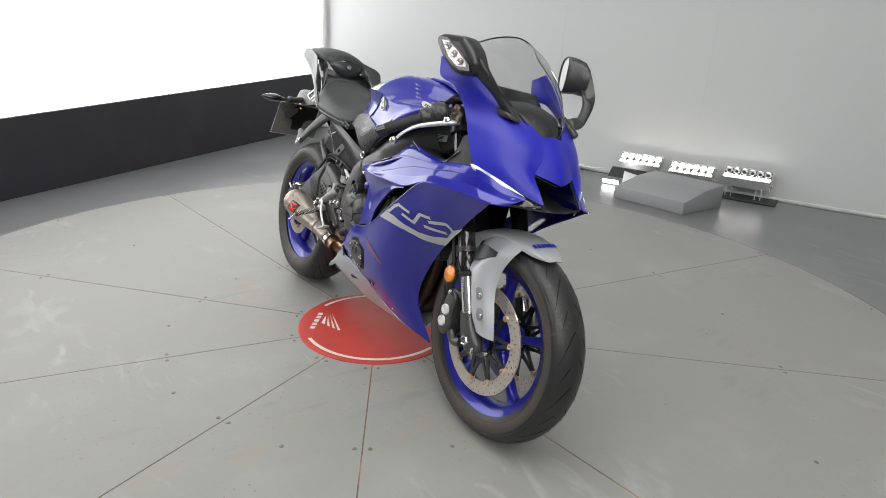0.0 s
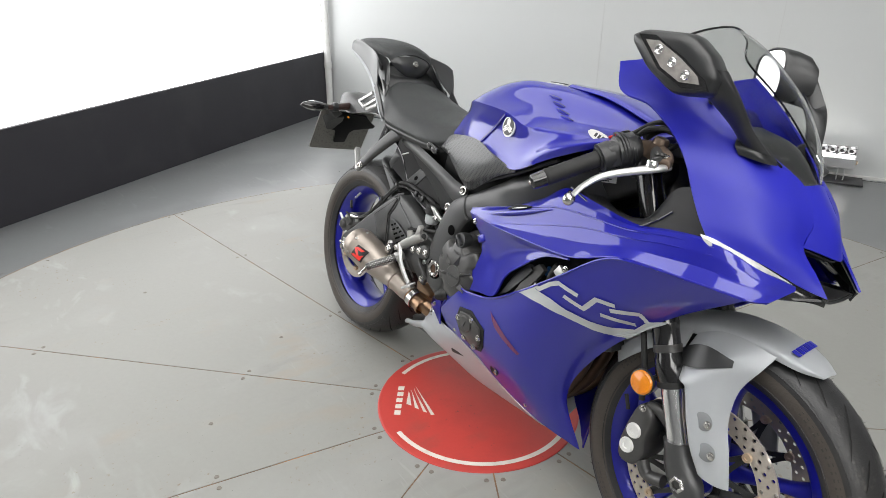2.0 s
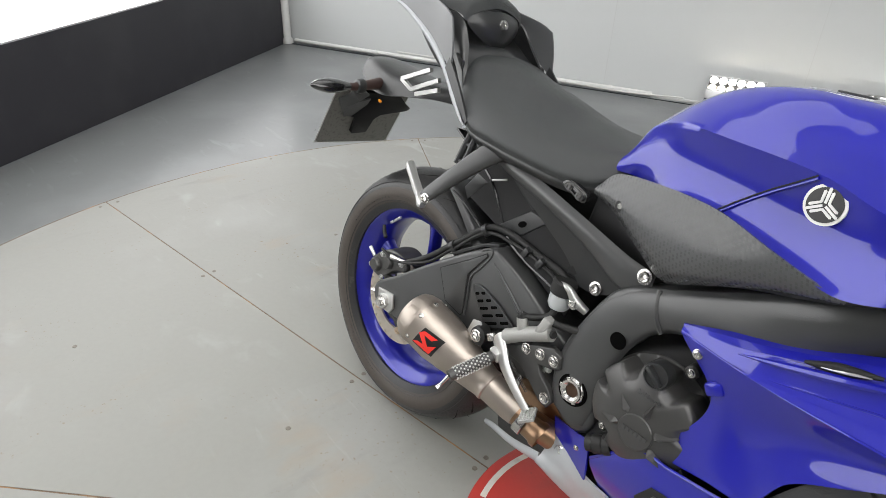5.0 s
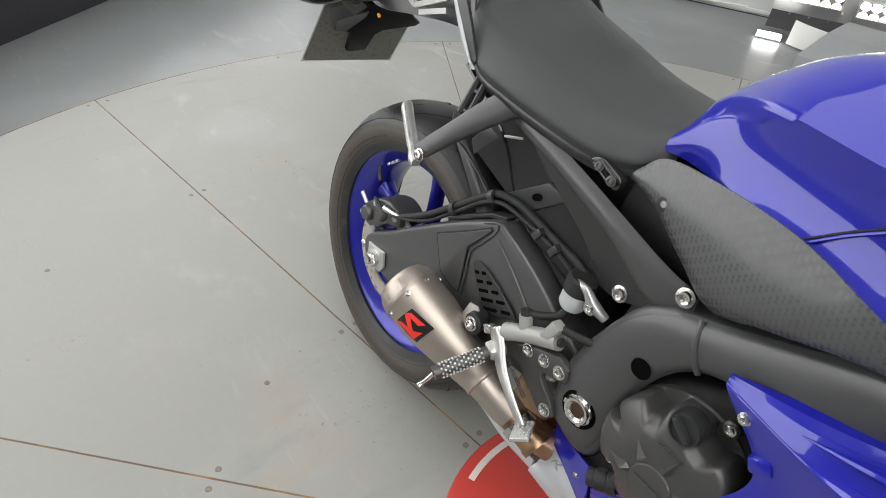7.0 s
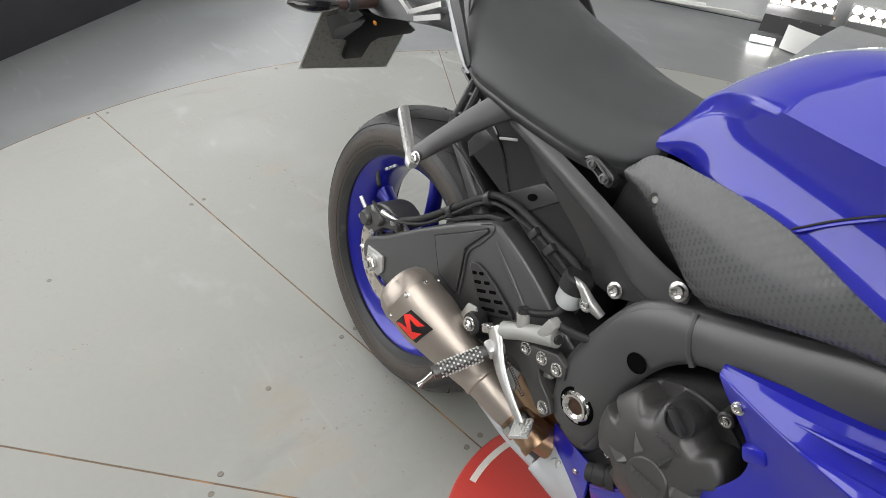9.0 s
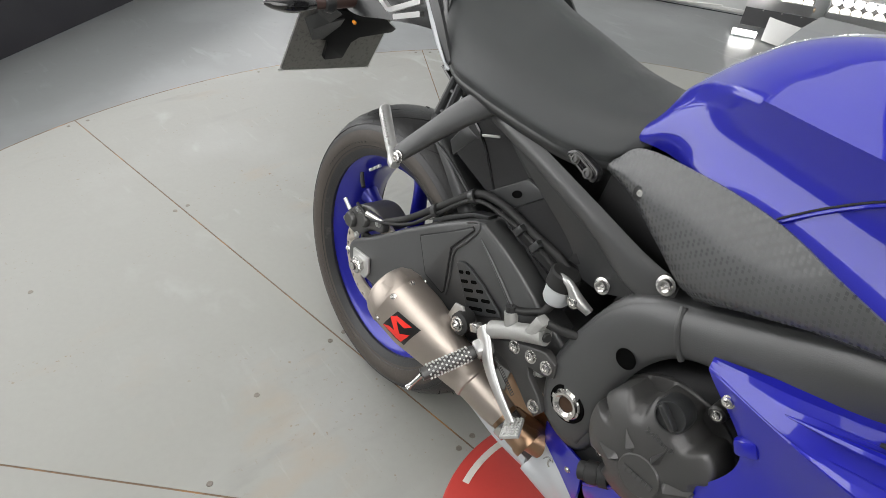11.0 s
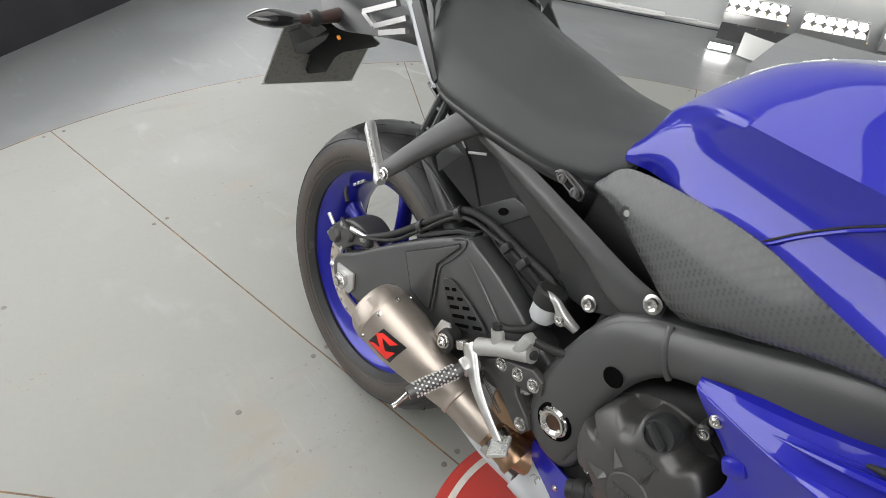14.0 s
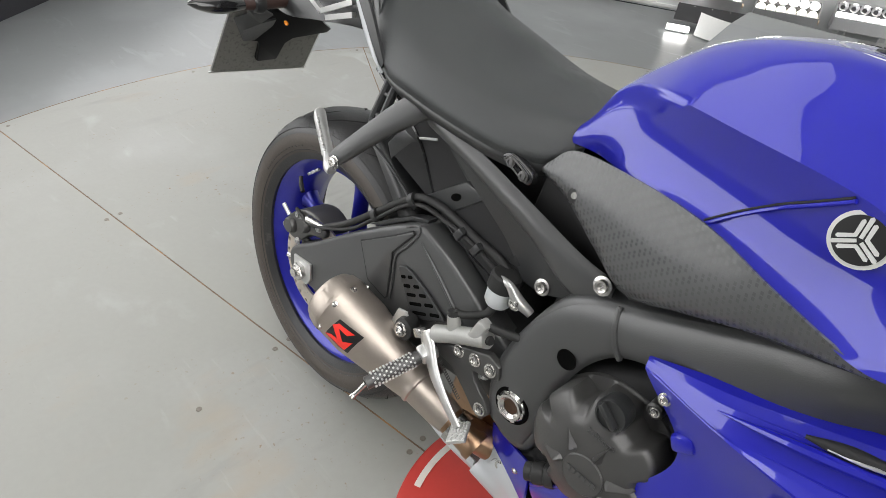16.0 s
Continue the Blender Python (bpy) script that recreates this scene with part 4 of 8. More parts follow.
part("collector_pipe", tube([(0.70, -0.03, 0.20), (0.64, -0.040, 0.222), (0.585, -0.064, 0.250), (0.535, -0.097, 0.280), (0.495, -0.1275, 0.3025), (0.462, -0.1485, 0.3165)], [0.028, 0.0275, 0.027, 0.0265, 0.026, 0.0255], 20, 30), M_TITANHOT, bike, "brown heat-tinted exhaust link pipe")
part("exhaust_chamber", loft([[(x, -0.050 - w, z - h), (x, -0.058 - w, z), (x, -0.050 - w, z + h), (x, 0.03, z + h * 1.1), (x, 0.05, z), (x, 0.03, z - h * 1.1)] for x, w, z, h in ((0.395, 0.010, 0.300, 0.030), (0.41, 0.040, 0.305, 0.050), (0.48, 0.046, 0.315, 0.062), (0.56, 0.040, 0.305, 0.060), (0.60, 0.020, 0.290, 0.040))], 20, 24, closed=True, caps=True), M_TITANHOT, bike, "brown heat-tinted exhaust chamber", angle=60)
muf_dir = (V(0.182, -0.196, 0.398) - V(0.45, -0.152, 0.320)).normalized()
muf = part("muffler", lathe([(0.0255, 0.0), (0.028, 0.02), (0.030, 0.072), (0.033, 0.074), (0.033, 0.080), (0.032, 0.082), (0.035, 0.098), (0.053, 0.205), (0.0545, 0.215), (0.0545, 0.265), (0.055, 0.266)], V(0.455, -0.152, 0.318), muf_dir, 48), M_TITAN, bike, "brushed titanium slip-on muffler")
MB = V(0.455, -0.152, 0.318)
part("end_cap", lathe([(0.0555, 0.264), (0.0555, 0.272), (0.052, 0.288), (0.045, 0.300), (0.040, 0.303), (0.034, 0.302), (0.033, 0.28), (0.0, 0.28)], MB, muf_dir, 48), M_TITAN, muf, "stepped bare metal end cap", angle=25)
part("link_pipe", lathe([(0.026, -0.06), (0.0265, -0.05), (0.024, -0.045), (0.024, 0.004)], MB, muf_dir, 32), M_TITANHOT, muf)
part("clamp_band", lathe([(0.0272, -0.026), (0.029, -0.025), (0.029, -0.008), (0.0272, -0.007)], MB, muf_dir, 32), M_STEEL, muf)
mu = muf_dir
ms = mu.cross(V(0, 0, 1)).normalized()
mt = ms.cross(mu).normalized()
if ms.y > 0:
    ms, mt = -ms, mt


def on_muffler(d, ang, r):
    """A point on the muffler: d along its axis, ang degrees round from its outer side upwards."""
    a = radians(ang)
    return MB + mu * d + (ms * math.cos(a) + mt * math.sin(a)) * r


def muffler_quad(corners, lift, n=8):
    """A four-cornered patch (d, degrees) on the muffler."""
    a, b, c, e = (V(*p, 0) for p in corners)
    rows = []
    for i in range(n + 1):
        row = []
        for k in range(n + 1):
            p = a.lerp(b, i / n).lerp(e.lerp(c, i / n), k / n)
            row.append(on_muffler(p.x, p.y, 0.035 + 0.019 * min(1, max(0, (p.x - 0.098) / 0.112)) + lift))
        rows.append(row)
    return grid_mesh(rows)


badge = part("badge", muffler_quad(((0.243, -12), (0.234, 34), (0.184, 41), (0.191, -10)), 0.0012), M_LABELBLACK, muf, "black badge with a red angular emblem")
for quad in (((0.238, 18), (0.231, 26), (0.204, 5), (0.212, 0)), ((0.234, 21), (0.230, 28), (0.197, 33), (0.206, 22)), ((0.243, -9), (0.232, 1), (0.208, 6), (0.216, -6)), ((0.216, -6), (0.206, 8), (0.192, 19), (0.198, -7))):
    part("red_emblem_bar", muffler_quad(quad, 0.0022), M_RED, muf, "red angular emblem stroke")
for ang in (-12, 45, 89, 140, 190, 240, 290):
    bolt(muf, on_muffler(0.258, ang, 0.054), on_muffler(0.258, ang, 1) - on_muffler(0.258, ang, 0), 0.0042, 0.003)
for ang in range(0, 360, 45):
    part("cap_rib", loft([[on_muffler(0.270, ang - 11, 0.0558), on_muffler(0.270, ang, 0.0566), on_muffler(0.270, ang + 11, 0.0558)], [on_muffler(0.292, ang - 9, 0.0502), on_muffler(0.292, ang, 0.0515), on_muffler(0.292, ang + 9, 0.0502)]], 5, 7), M_TITAN, muf)
part("mount_tab", side_plate([(0.285, 0.395), (0.300, 0.440), (0.318, 0.445), (0.335, 0.425), (0.33, 0.385)], 0.157, 0.004, 0.001), M_ALU, muf, "grey metal mounting tab")
part("mount_rubber", lathe([(0.019, 0), (0.019, 0.028), (0.014, 0.030), (0, 0.030)], V(0.322, -0.142, 0.420), (0.3, -1, 0.1), 24), M_RUBBER, muf)
bolt(muf, V(0.328, -0.170, 0.423), (0.3, -1, 0.1), 0.0105, 0.010)

# -- frame
def frame_y(x, z):
    return 0.148 + max(0, min(x, 0.88) - 0.6) * 0.115 - max(0, x - 0.88) * 0.5 - 0.35 * max(0, 0.45 - z) * 0.2


main_frame = part("main_frame", side_plate([(0.590, 0.655), (0.63, 0.672), (0.70, 0.704), (0.82, 0.763), (1.00, 0.848), (1.10, 0.888), (1.14, 0.84), (1.08, 0.79), (0.95, 0.725), (0.82, 0.668), (0.74, 0.640), (0.672, 0.618), (0.628, 0.580), (0.603, 0.525), (0.595, 0.46), (0.60, 0.39), (0.575, 0.355), (0.525, 0.365), (0.497, 0.42), (0.500, 0.49), (0.523, 0.560), (0.555, 0.625)], frame_y, 0.05, 0.012, -1, 90), M_FRAME, bike, "matt black aluminium twin-spar frame", angle=50)
spar = []
for a, b in (((0.505, 0.385), (0.585, 0.378)), ((0.498, 0.43), (0.597, 0.43)), ((0.503, 0.49), (0.599, 0.49)), ((0.525, 0.56), (0.617, 0.555)), ((0.557, 0.62), (0.645, 0.600)), ((0.600, 0.657), (0.680, 0.624)), ((0.66, 0.684), (0.740, 0.643)), ((0.75, 0.728), (0.820, 0.671)), ((0.86, 0.782), (0.920, 0.714)), ((1.0, 0.845), (1.040, 0.770))):
    sec = []
    for f, h in ((0, -0.006), (0.12, 0.0025), (0.35, 0.007), (0.65, 0.0072), (0.9, 0.003), (1, -0.005)):
        x, z = a[0] + (b[0] - a[0]) * f, a[1] + (b[1] - a[1]) * f
        sec.append((x, -frame_y(x, z) - h, z))
    spar.append(sec)
part("spar_face", loft(spar, 60, 26, 0.004), M_FRAME, main_frame, "rounded outer face of the frame spar", angle=60)
part("main_frame_left", side_plate([(0.590, 0.655), (0.70, 0.704), (0.82, 0.763), (1.00, 0.848), (1.10, 0.888), (1.14, 0.84), (0.95, 0.725), (0.74, 0.640), (0.60, 0.525), (0.60, 0.39), (0.525, 0.365), (0.497, 0.42), (0.523, 0.560)], frame_y, 0.05, 0.008, 1), M_FRAME, bike)
part("weld_bead", tube([(0.634, -0.1500, 0.672), (0.641, -0.1590, 0.650), (0.650, -0.1605, 0.630), (0.660, -0.1560, 0.614)], 0.0042, 8, 20), M_FRAME, main_frame)
# flat black disc and ring give hole and pivot recess their shade
part("frame_hole", lathe([(0.0, 0.0004), (0.0128, 0.0006), (0.0135, 0.0012), (0.0145, 0.0)], V(0.600, -0.1562, 0.566), (0.05, -1, 0), 28), M_HOLE, main_frame, "black disc painting the shaded inside of a blind hole")
pivot = part("pivot_cap", lathe([(0.012, 0.0), (0.012, 0.004), (0.0165, 0.008), (0.020, 0.008), (0.021, 0.004), (0.0235, 0.002), (0.0245, 0.0)], V(0.549, -0.1535, 0.436), (0.05, -1, 0), 32), M_STEEL, main_frame, "bright steel swingarm pivot nut")
part("pivot_recess", lathe([(0.0235, 0.0012), (0.0290, 0.0012), (0.0300, -0.004)], V(0.549, -0.1535, 0.436), (0.05, -1, 0), 36), M_HOLE, main_frame, "black ring painting the shaded recess round the pivot nut")
part("pivot_socket", lathe([(0.0, 0.0015), (0.0125, 0.0025)], V(0.549, -0.1535, 0.436), (0.05, -1, 0), 6), M_BURNT, main_frame, smooth=False)
for i in range(6):
    a = radians(60 * i)
    part("lock_tooth", box((0.008, 0.004, 0.006), axes(V(0.549 + 0.0215 * math.cos(a), -0.157, 0.436 + 0.0215 * math.sin(a)), (-math.sin(a), 0, math.cos(a)), (0, -1, 0)), 0.001), M_STEEL, main_frame)
for (x, y, z), r in (((0.600, -0.137, 0.676), 0.0125), ((0.511, -0.110, 0.606), 0.012)):
    bm = lathe([(0, 0.003), (0.0045, 0.003), (0.005, 0.0075), (r * 0.6, 0.0085), (r * 0.72, 0.004), (r, 0.0035), (r * 1.05, 0)], (x, y, z), (0.1, -1, 0.12), 28)
    part("frame_bolt", bm, M_STEEL, main_frame, "bright dished frame bolt")

# -- swingarm
swing = part("swingarm", side_plate([(-0.045, 0.352), (0.02, 0.398), (0.10, 0.460), (0.165, 0.508), (0.23, 0.553), (0.283, 0.583), (0.31, 0.580), (0.37, 0.555), (0.455, 0.505), (0.53, 0.46), (0.54, 0.40), (0.45, 0.375), (0.30, 0.36), (0.18, 0.33), (0.06, 0.297), (-0.03, 0.297), (-0.052, 0.32)], lambda x, z: 0.132 - 0.05 * max(0, x - 0.3), 0.045, 0.008, -1, 80), M_FRAME, bike, "matt black braced aluminium swingarm", angle=50)
PANEL = [(0.162, 0.486), (0.238, 0.539), (0.279, 0.570), (0.282, 0.566), (0.241, 0.509), (0.247, 0.421), (0.243, 0.415), (0.194, 0.424)]
part("swingarm_panel", side_plate(PANEL, 0.1352, 0.004, 0.0022, -1), M_FRAME, swing, "raised flat panel of the swingarm")
bm = bmesh.new()
for p, q in zip(PANEL, PANEL[1:] + PANEL[:1]):
    tube([(p[0], -0.1334, p[1]), (q[0], -0.1334, q[1])], 0.0017, 6, bm=bm)
part("panel_groove", bm, M_DARK, swing, "dark groove round the panel")
part("swingarm_step", tube([(0.262, -0.1330, 0.570), (0.286, -0.1325, 0.583), (0.291, -0.1325, 0.570), (0.272, -0.1330, 0.538), (0.250, -0.1332, 0.506), (0.251, -0.1332, 0.460), (0.252, -0.1332, 0.418)], 0.0019, 8, 60), M_FRAME, swing, "stepped edge beside the panel")
part("swingarm_crease", tube([V(x, -y, z) for x, y, z in ((0.300, 0.133, 0.560), (0.36, 0.130, 0.515), (0.42, 0.127, 0.462), (0.45, 0.125, 0.42))], [0.001, 0.003, 0.003, 0.001], 8, 24), M_FRAME, swing)
guard = part("chain_side_guard", side_plate([(0.264, 0.490), (0.265, 0.496), (0.277, 0.503), (0.295, 0.502), (0.332, 0.489), (0.375, 0.467), (0.383, 0.460), (0.318, 0.424), (0.308, 0.429)], 0.1365, 0.004, 0.0016, -1), M_BLACK, swing, "slotted black guard plate")
for (x0, z0, w0), (x1, z1, w1) in (((0.279, 0.484, 0.0032), (0.294, 0.492, 0.0032)), ((0.291, 0.473, 0.0060), (0.311, 0.484, 0.0045)), ((0.304, 0.463, 0.0090), (0.328, 0.477, 0.0060)), ((0.317, 0.453, 0.0122), (0.345, 0.469, 0.0078)), ((0.329, 0.442, 0.0140), (0.361, 0.460, 0.0086))):
    for x, z, w in ((x0, z0, w0), (x1, z1, w1)):
        d = V(0.88, 0, 0.47)
        ring = [(w * (1 if math.cos(radians(q)) > 0 else -1) + 0.0026 * math.cos(radians(q)), 0.0030 * math.sin(radians(q))) for q in (-89, -45, 0, 45, 89, 91, 135, 180, 225, 269)]
        # black slab on the face, painted dark like the inside of a slot
        part("guard_slot", slab(ring, 0.0009, axes((x, -0.1364, z), d, (-d.z, 0, d.x)) @ pose(0, 0, -0.0004)), M_HOLE, swing)
part("swingarm_left", side_plate([(-0.045, 0.352), (0.165, 0.508), (0.283, 0.583), (0.455, 0.505), (0.53, 0.46), (0.54, 0.40), (0.30, 0.36), (0.06, 0.297), (-0.03, 0.297)], 0.132, 0.045, 0.008, 1), M_FRAME, bike)
part("swingarm_bridge", box((0.14, 0.20, 0.10), pose(0.42, 0, 0.45, 0, 20, 0), 0.012), M_FRAME, swing)
part("axle_plate", side_plate([(-0.028, 0.345), (0.028, 0.352), (0.034, 0.318), (0.022, 0.300), (-0.022, 0.300)], 0.138, 0.005, 0.0015), M_ALU, swing, "bright axle adjuster plate")
part("rear_axle_nut", lathe([(0.0, 0.020), (0.010, 0.020), (0.0105, 0.013), (0.0165, 0.013), (0.0185, 0.010), (0.0185, 0.001), (0.023, 0.0)], V(0.0, -0.137, 0.322), (0, -1, 0), 6), M_STEEL, swing, "hexagon steel axle nut", smooth=False)
part("rear_axle", tube([(0, -0.14, 0.318), (0, 0.14, 0.318)], 0.011, 14), M_STEEL, bike)
part("adjuster_bolt", tube([(-0.03, -0.125, 0.325), (-0.066, -0.125, 0.318)], 0.005, 8), M_STEEL, swing)

# rear caliper and hoses
rcal = part("rear_caliper", side_plate([(-0.108, 0.362), (-0.098, 0.392), (-0.062, 0.424), (-0.015, 0.440), (0.022, 0.428), (0.026, 0.405), (-0.015, 0.388), (-0.045, 0.362), (-0.075, 0.350)], 0.112, 0.06, 0.006, -1, 40), M_ENGINE, bike, "black rear brake caliper with dusty bolts")
for x, z in ((-0.080, 0.380), (-0.035, 0.405)):
    part("piston_housing", lathe([(0, 0.012), (0.014, 0.012), (0.017, 0.008), (0.018, 0)], V(x, -0.111, z), (0, -1, 0), 20), M_ENGINE, rcal)
for x, z in ((-0.10, 0.372), (0.012, 0.42), (-0.055, 0.355), (-0.06, 0.415)):
    bolt(rcal, V(x, -0.112, z), (0, -1, 0), 0.006, 0.006, M_ALU)
part("bleed_nipple", tube([(-0.095, -0.11, 0.395), (-0.115, -0.112, 0.412)], 0.0045, 8), M_ALU, rcal)
part("banjo", tube([(-0.02, -0.118, 0.428), (0.03, -0.112, 0.432)], [0.008, 0.006], 10), M_STEEL, rcal)
part("brake_hose", tube([(0.03, -0.110, 0.434), (0.09, -0.104, 0.475), (0.165, -0.108, 0.540), (0.242, -0.108, 0.606), (0.285, -0.105, 0.618), (0.33, -0.105, 0.615), (0.385, -0.105, 0.605), (0.430, -0.104, 0.598), (0.47, -0.100, 0.575)], 0.0068, 12, 60), M_RUBBER, bike, "black rubber rear brake hose")
part("sensor_cable", tube([(-0.06, -0.118, 0.43), (0.0, -0.120, 0.425), (0.09, -0.108, 0.462), (0.165, -0.114, 0.526), (0.25, -0.114, 0.600), (0.33, -0.112, 0.605), (0.39, -0.112, 0.596), (0.45, -0.108, 0.575)], 0.0036, 8, 60), M_RUBBER, bike)
for x, z in ((0.165, 0.534), (0.245, 0.604)):
    part("hose_clip", lathe([(0.0085, -0.006), (0.0125, -0.006), (0.0125, 0.006), (0.0085, 0.006)], (x, -0.109, z), (0.75, 0, 0.62), 14, closed=True), M_BLACK, bike)
for x, z in ((0.355, 0.604), (0.392, 0.598)):
    part("hose_clip", box((0.012, 0.014, 0.020), pose(x, -0.114, z, 0, 30, 0), 0.002), M_BLACK, bike)
part("hose_guide", side_plate([(0.150, 0.508), (0.20, 0.545), (0.255, 0.580), (0.29, 0.592), (0.288, 0.584), (0.25, 0.570), (0.19, 0.528)], 0.115, 0.02, 0.001), M_BLACK, swing)

# hugger over the rear tyre
hug = []
for a, r, hw, dip in ((83, 0.348, 0.052, 0.004), (77, 0.351, 0.080, 0.012), (68, 0.352, 0.092, 0.022), (55, 0.350, 0.098, 0.034), (40, 0.350, 0.100, 0.040), (26, 0.350, 0.100, 0.040)):
    ra = radians(a)
    rad = V(math.cos(ra), 0, math.sin(ra))
    half = [REAR_C + rad * (r - dip) + V(0, -hw, 0), REAR_C + rad * (r - dip * 0.2) + V(0, -hw * 0.93, 0), REAR_C + rad * r + V(0, -hw * 0.45, 0), REAR_C + rad * (r + 0.002)]
    hug.append(sym([tuple(p) for p in half]))
hugger = part("rear_hugger", loft(hug, 28, 21, 0.003), M_BLACK, bike, "satin black rear tyre hugger", angle=50)
part("hugger_rib", tube([(0.118, -0.0965, 0.640), (0.160, -0.0985, 0.628), (0.212, -0.0995, 0.602), (0.240, -0.0995, 0.582)], 0.0028, 8, 24), M_BLACK, hugger)


# -- seat, subframe, tail
seat_half = [
    [(0.085, -0.085, 0.880), (0.078, -0.080, 0.902), (0.075, -0.045, 0.918), (0.075, 0, 0.922)],
    [(0.125, -0.128, 0.836), (0.120, -0.128, 0.862), (0.118, -0.090, 0.902), (0.118, 0, 0.916)],
    [(0.185, -0.156, 0.793), (0.180, -0.158, 0.815), (0.178, -0.120, 0.868), (0.180, 0, 0.902)],
    [(0.260, -0.163, 0.782), (0.260, -0.165, 0.802), (0.260, -0.128, 0.846), (0.262, 0, 0.880)],
    [(0.340, -0.160, 0.774), (0.340, -0.161, 0.793), (0.340, -0.122, 0.830), (0.340, 0, 0.856)],
    [(0.415, -0.150, 0.768), (0.418, -0.150, 0.786), (0.420, -0.108, 0.826), (0.420, 0, 0.846)],
    [(0.466, -0.128, 0.772), (0.470, -0.126, 0.790), (0.474, -0.088, 0.832), (0.480, 0, 0.848)],
    [(0.496, -0.098, 0.795), (0.500, -0.094, 0.812), (0.510, -0.060, 0.850), (0.520, 0, 0.862)],
]
seat = part("seat", loft([sym(s) for s in seat_half], 44, 33, 0.012), M_SEAT, bike, "black textured vinyl rider seat", angle=60)
part("seat_base", loft([[(s[0][0], s[0][1] * 0.985, s[0][2] + 0.004), (s[0][0], s[0][1] * 1.0, s[0][2] - 0.006), (s[0][0], s[0][1] * 0.93, s[0][2] - 0.018)] for s in seat_half], 44, 9, 0.003), M_BLACK, seat, "black plastic seat base edge")
part("seat_base", loft([[(s[0][0], -s[0][1] * 0.985, s[0][2] + 0.004), (s[0][0], -s[0][1] * 1.0, s[0][2] - 0.006), (s[0][0], -s[0][1] * 0.93, s[0][2] - 0.018)] for s in seat_half], 30, 7, 0.003), M_BLACK, seat)

for s in (-1, 1):
    sub = part("subframe_rail", loft(mirrored([
        [(0.262, -0.128, 0.768), (0.262, -0.134, 0.752), (0.262, -0.125, 0.738), (0.262, -0.110, 0.738)],
        [(0.37, -0.132, 0.746), (0.37, -0.139, 0.728), (0.37, -0.130, 0.712), (0.37, -0.112, 0.712)],
        [(0.48, -0.136, 0.718), (0.48, -0.144, 0.700), (0.48, -0.134, 0.676), (0.48, -0.112, 0.676)],
        [(0.56, -0.134, 0.694), (0.56, -0.142, 0.676), (0.56, -0.136, 0.640), (0.56, -0.112, 0.640)],
        [(0.612, -0.130, 0.684), (0.614, -0.136, 0.670), (0.612, -0.130, 0.648), (0.612, -0.112, 0.648)],
    ], s), 30, 17, 0.004), M_FRAME, bike, "matt black cast subframe rail", angle=60)
    part("subframe_panel", loft(mirrored([
        [(0.215, -0.108, 0.772), (0.235, -0.112, 0.765), (0.262, -0.114, 0.745)],
        [(0.285, -0.108, 0.722), (0.325, -0.114, 0.728), (0.37, -0.116, 0.716)],
        [(0.365, -0.106, 0.672), (0.415, -0.114, 0.686), (0.48, -0.116, 0.680)],
        [(0.430, -0.104, 0.632), (0.485, -0.112, 0.640), (0.56, -0.116, 0.645)],
        [(0.475, -0.104, 0.590), (0.515, -0.108, 0.595), (0.575, -0.116, 0.628)],
    ], s), 30, 14, 0.004), M_BLACK, sub, "black side panel below the seat", angle=60)
    # pillion peg hanger with a slotted brace
    hang = part("pillion_hanger", loft(mirrored([
        [(0.292, -0.128, 0.772), (0.278, -0.150, 0.768), (0.252, -0.150, 0.792), (0.262, -0.125, 0.798)],
        [(0.250, -0.148, 0.738), (0.238, -0.170, 0.732), (0.214, -0.170, 0.750), (0.224, -0.145, 0.758)],
        [(0.205, -0.172, 0.692), (0.194, -0.192, 0.686), (0.178, -0.190, 0.704), (0.190, -0.168, 0.708)],
        [(0.166, -0.190, 0.650), (0.158, -0.207, 0.642), (0.140, -0.204, 0.656), (0.150, -0.184, 0.664)],
        [(0.150, -0.193, 0.636), (0.146, -0.203, 0.632), (0.136, -0.201, 0.640), (0.142, -0.190, 0.646)],
    ], s), 26, 20, closed=True, caps=True), M_FRAME, bike, "matt black pillion footrest hanger", angle=60)
    for dx in (0, 0.019):
        part("brace_bar", tube([(0.176 + dx, s * 0.160, 0.722), (0.189 + dx * 0.8, s * 0.142, 0.800)], 0.0066, 8), M_BLACK, hang)
    for f in (0.08, 0.5, 0.92):
        p = V(0.176, s * 0.160, 0.722).lerp(V(0.189, s * 0.142, 0.800), f)
        part("brace_bar", tube([p, p + V(0.019, 0, 0)], 0.0044, 8), M_BLACK, hang)
    peg0, peg1 = V(0.146, s * 0.206, 0.640), V(0.034, s * 0.156, 0.680)
    d = (peg1 - peg0).normalized()
    peg = part("pillion_peg", loft([[peg0 + d * t + V(0, 0, 0.5 * w) + V(0, s * w, 0), peg0 + d * t + V(0, s * w, -w), peg0 + d * t - V(0, s * w, w), peg0 + d * t + V(0, -s * w, 0.5 * w)] for t, w in ((-0.014, 0.007), (0.0, 0.011), (0.02, 0.0085), (0.08, 0.0085), (0.118, 0.0095), (0.127, 0.005))], 16, 16, closed=True, caps=True), M_ALU, bike, "folded bare aluminium pillion footpeg")
    perp = d.cross(V(0, s, 0)).normalized()
    for i in range(13):
        for j in (-0.0045, 0.0045):
            p = peg0 + d * (0.026 + 0.0068 * i) + V(0, s * 0.0085, 0) + perp * j
            part("peg_stud", box((0.0042, 0.0042, 0.004), axes(p, d, perp), 0.001), M_ALU, peg)
    bolt(hang, V(0.158, s * 0.208, 0.646), (0, s, 0.1), 0.009, 0.007)
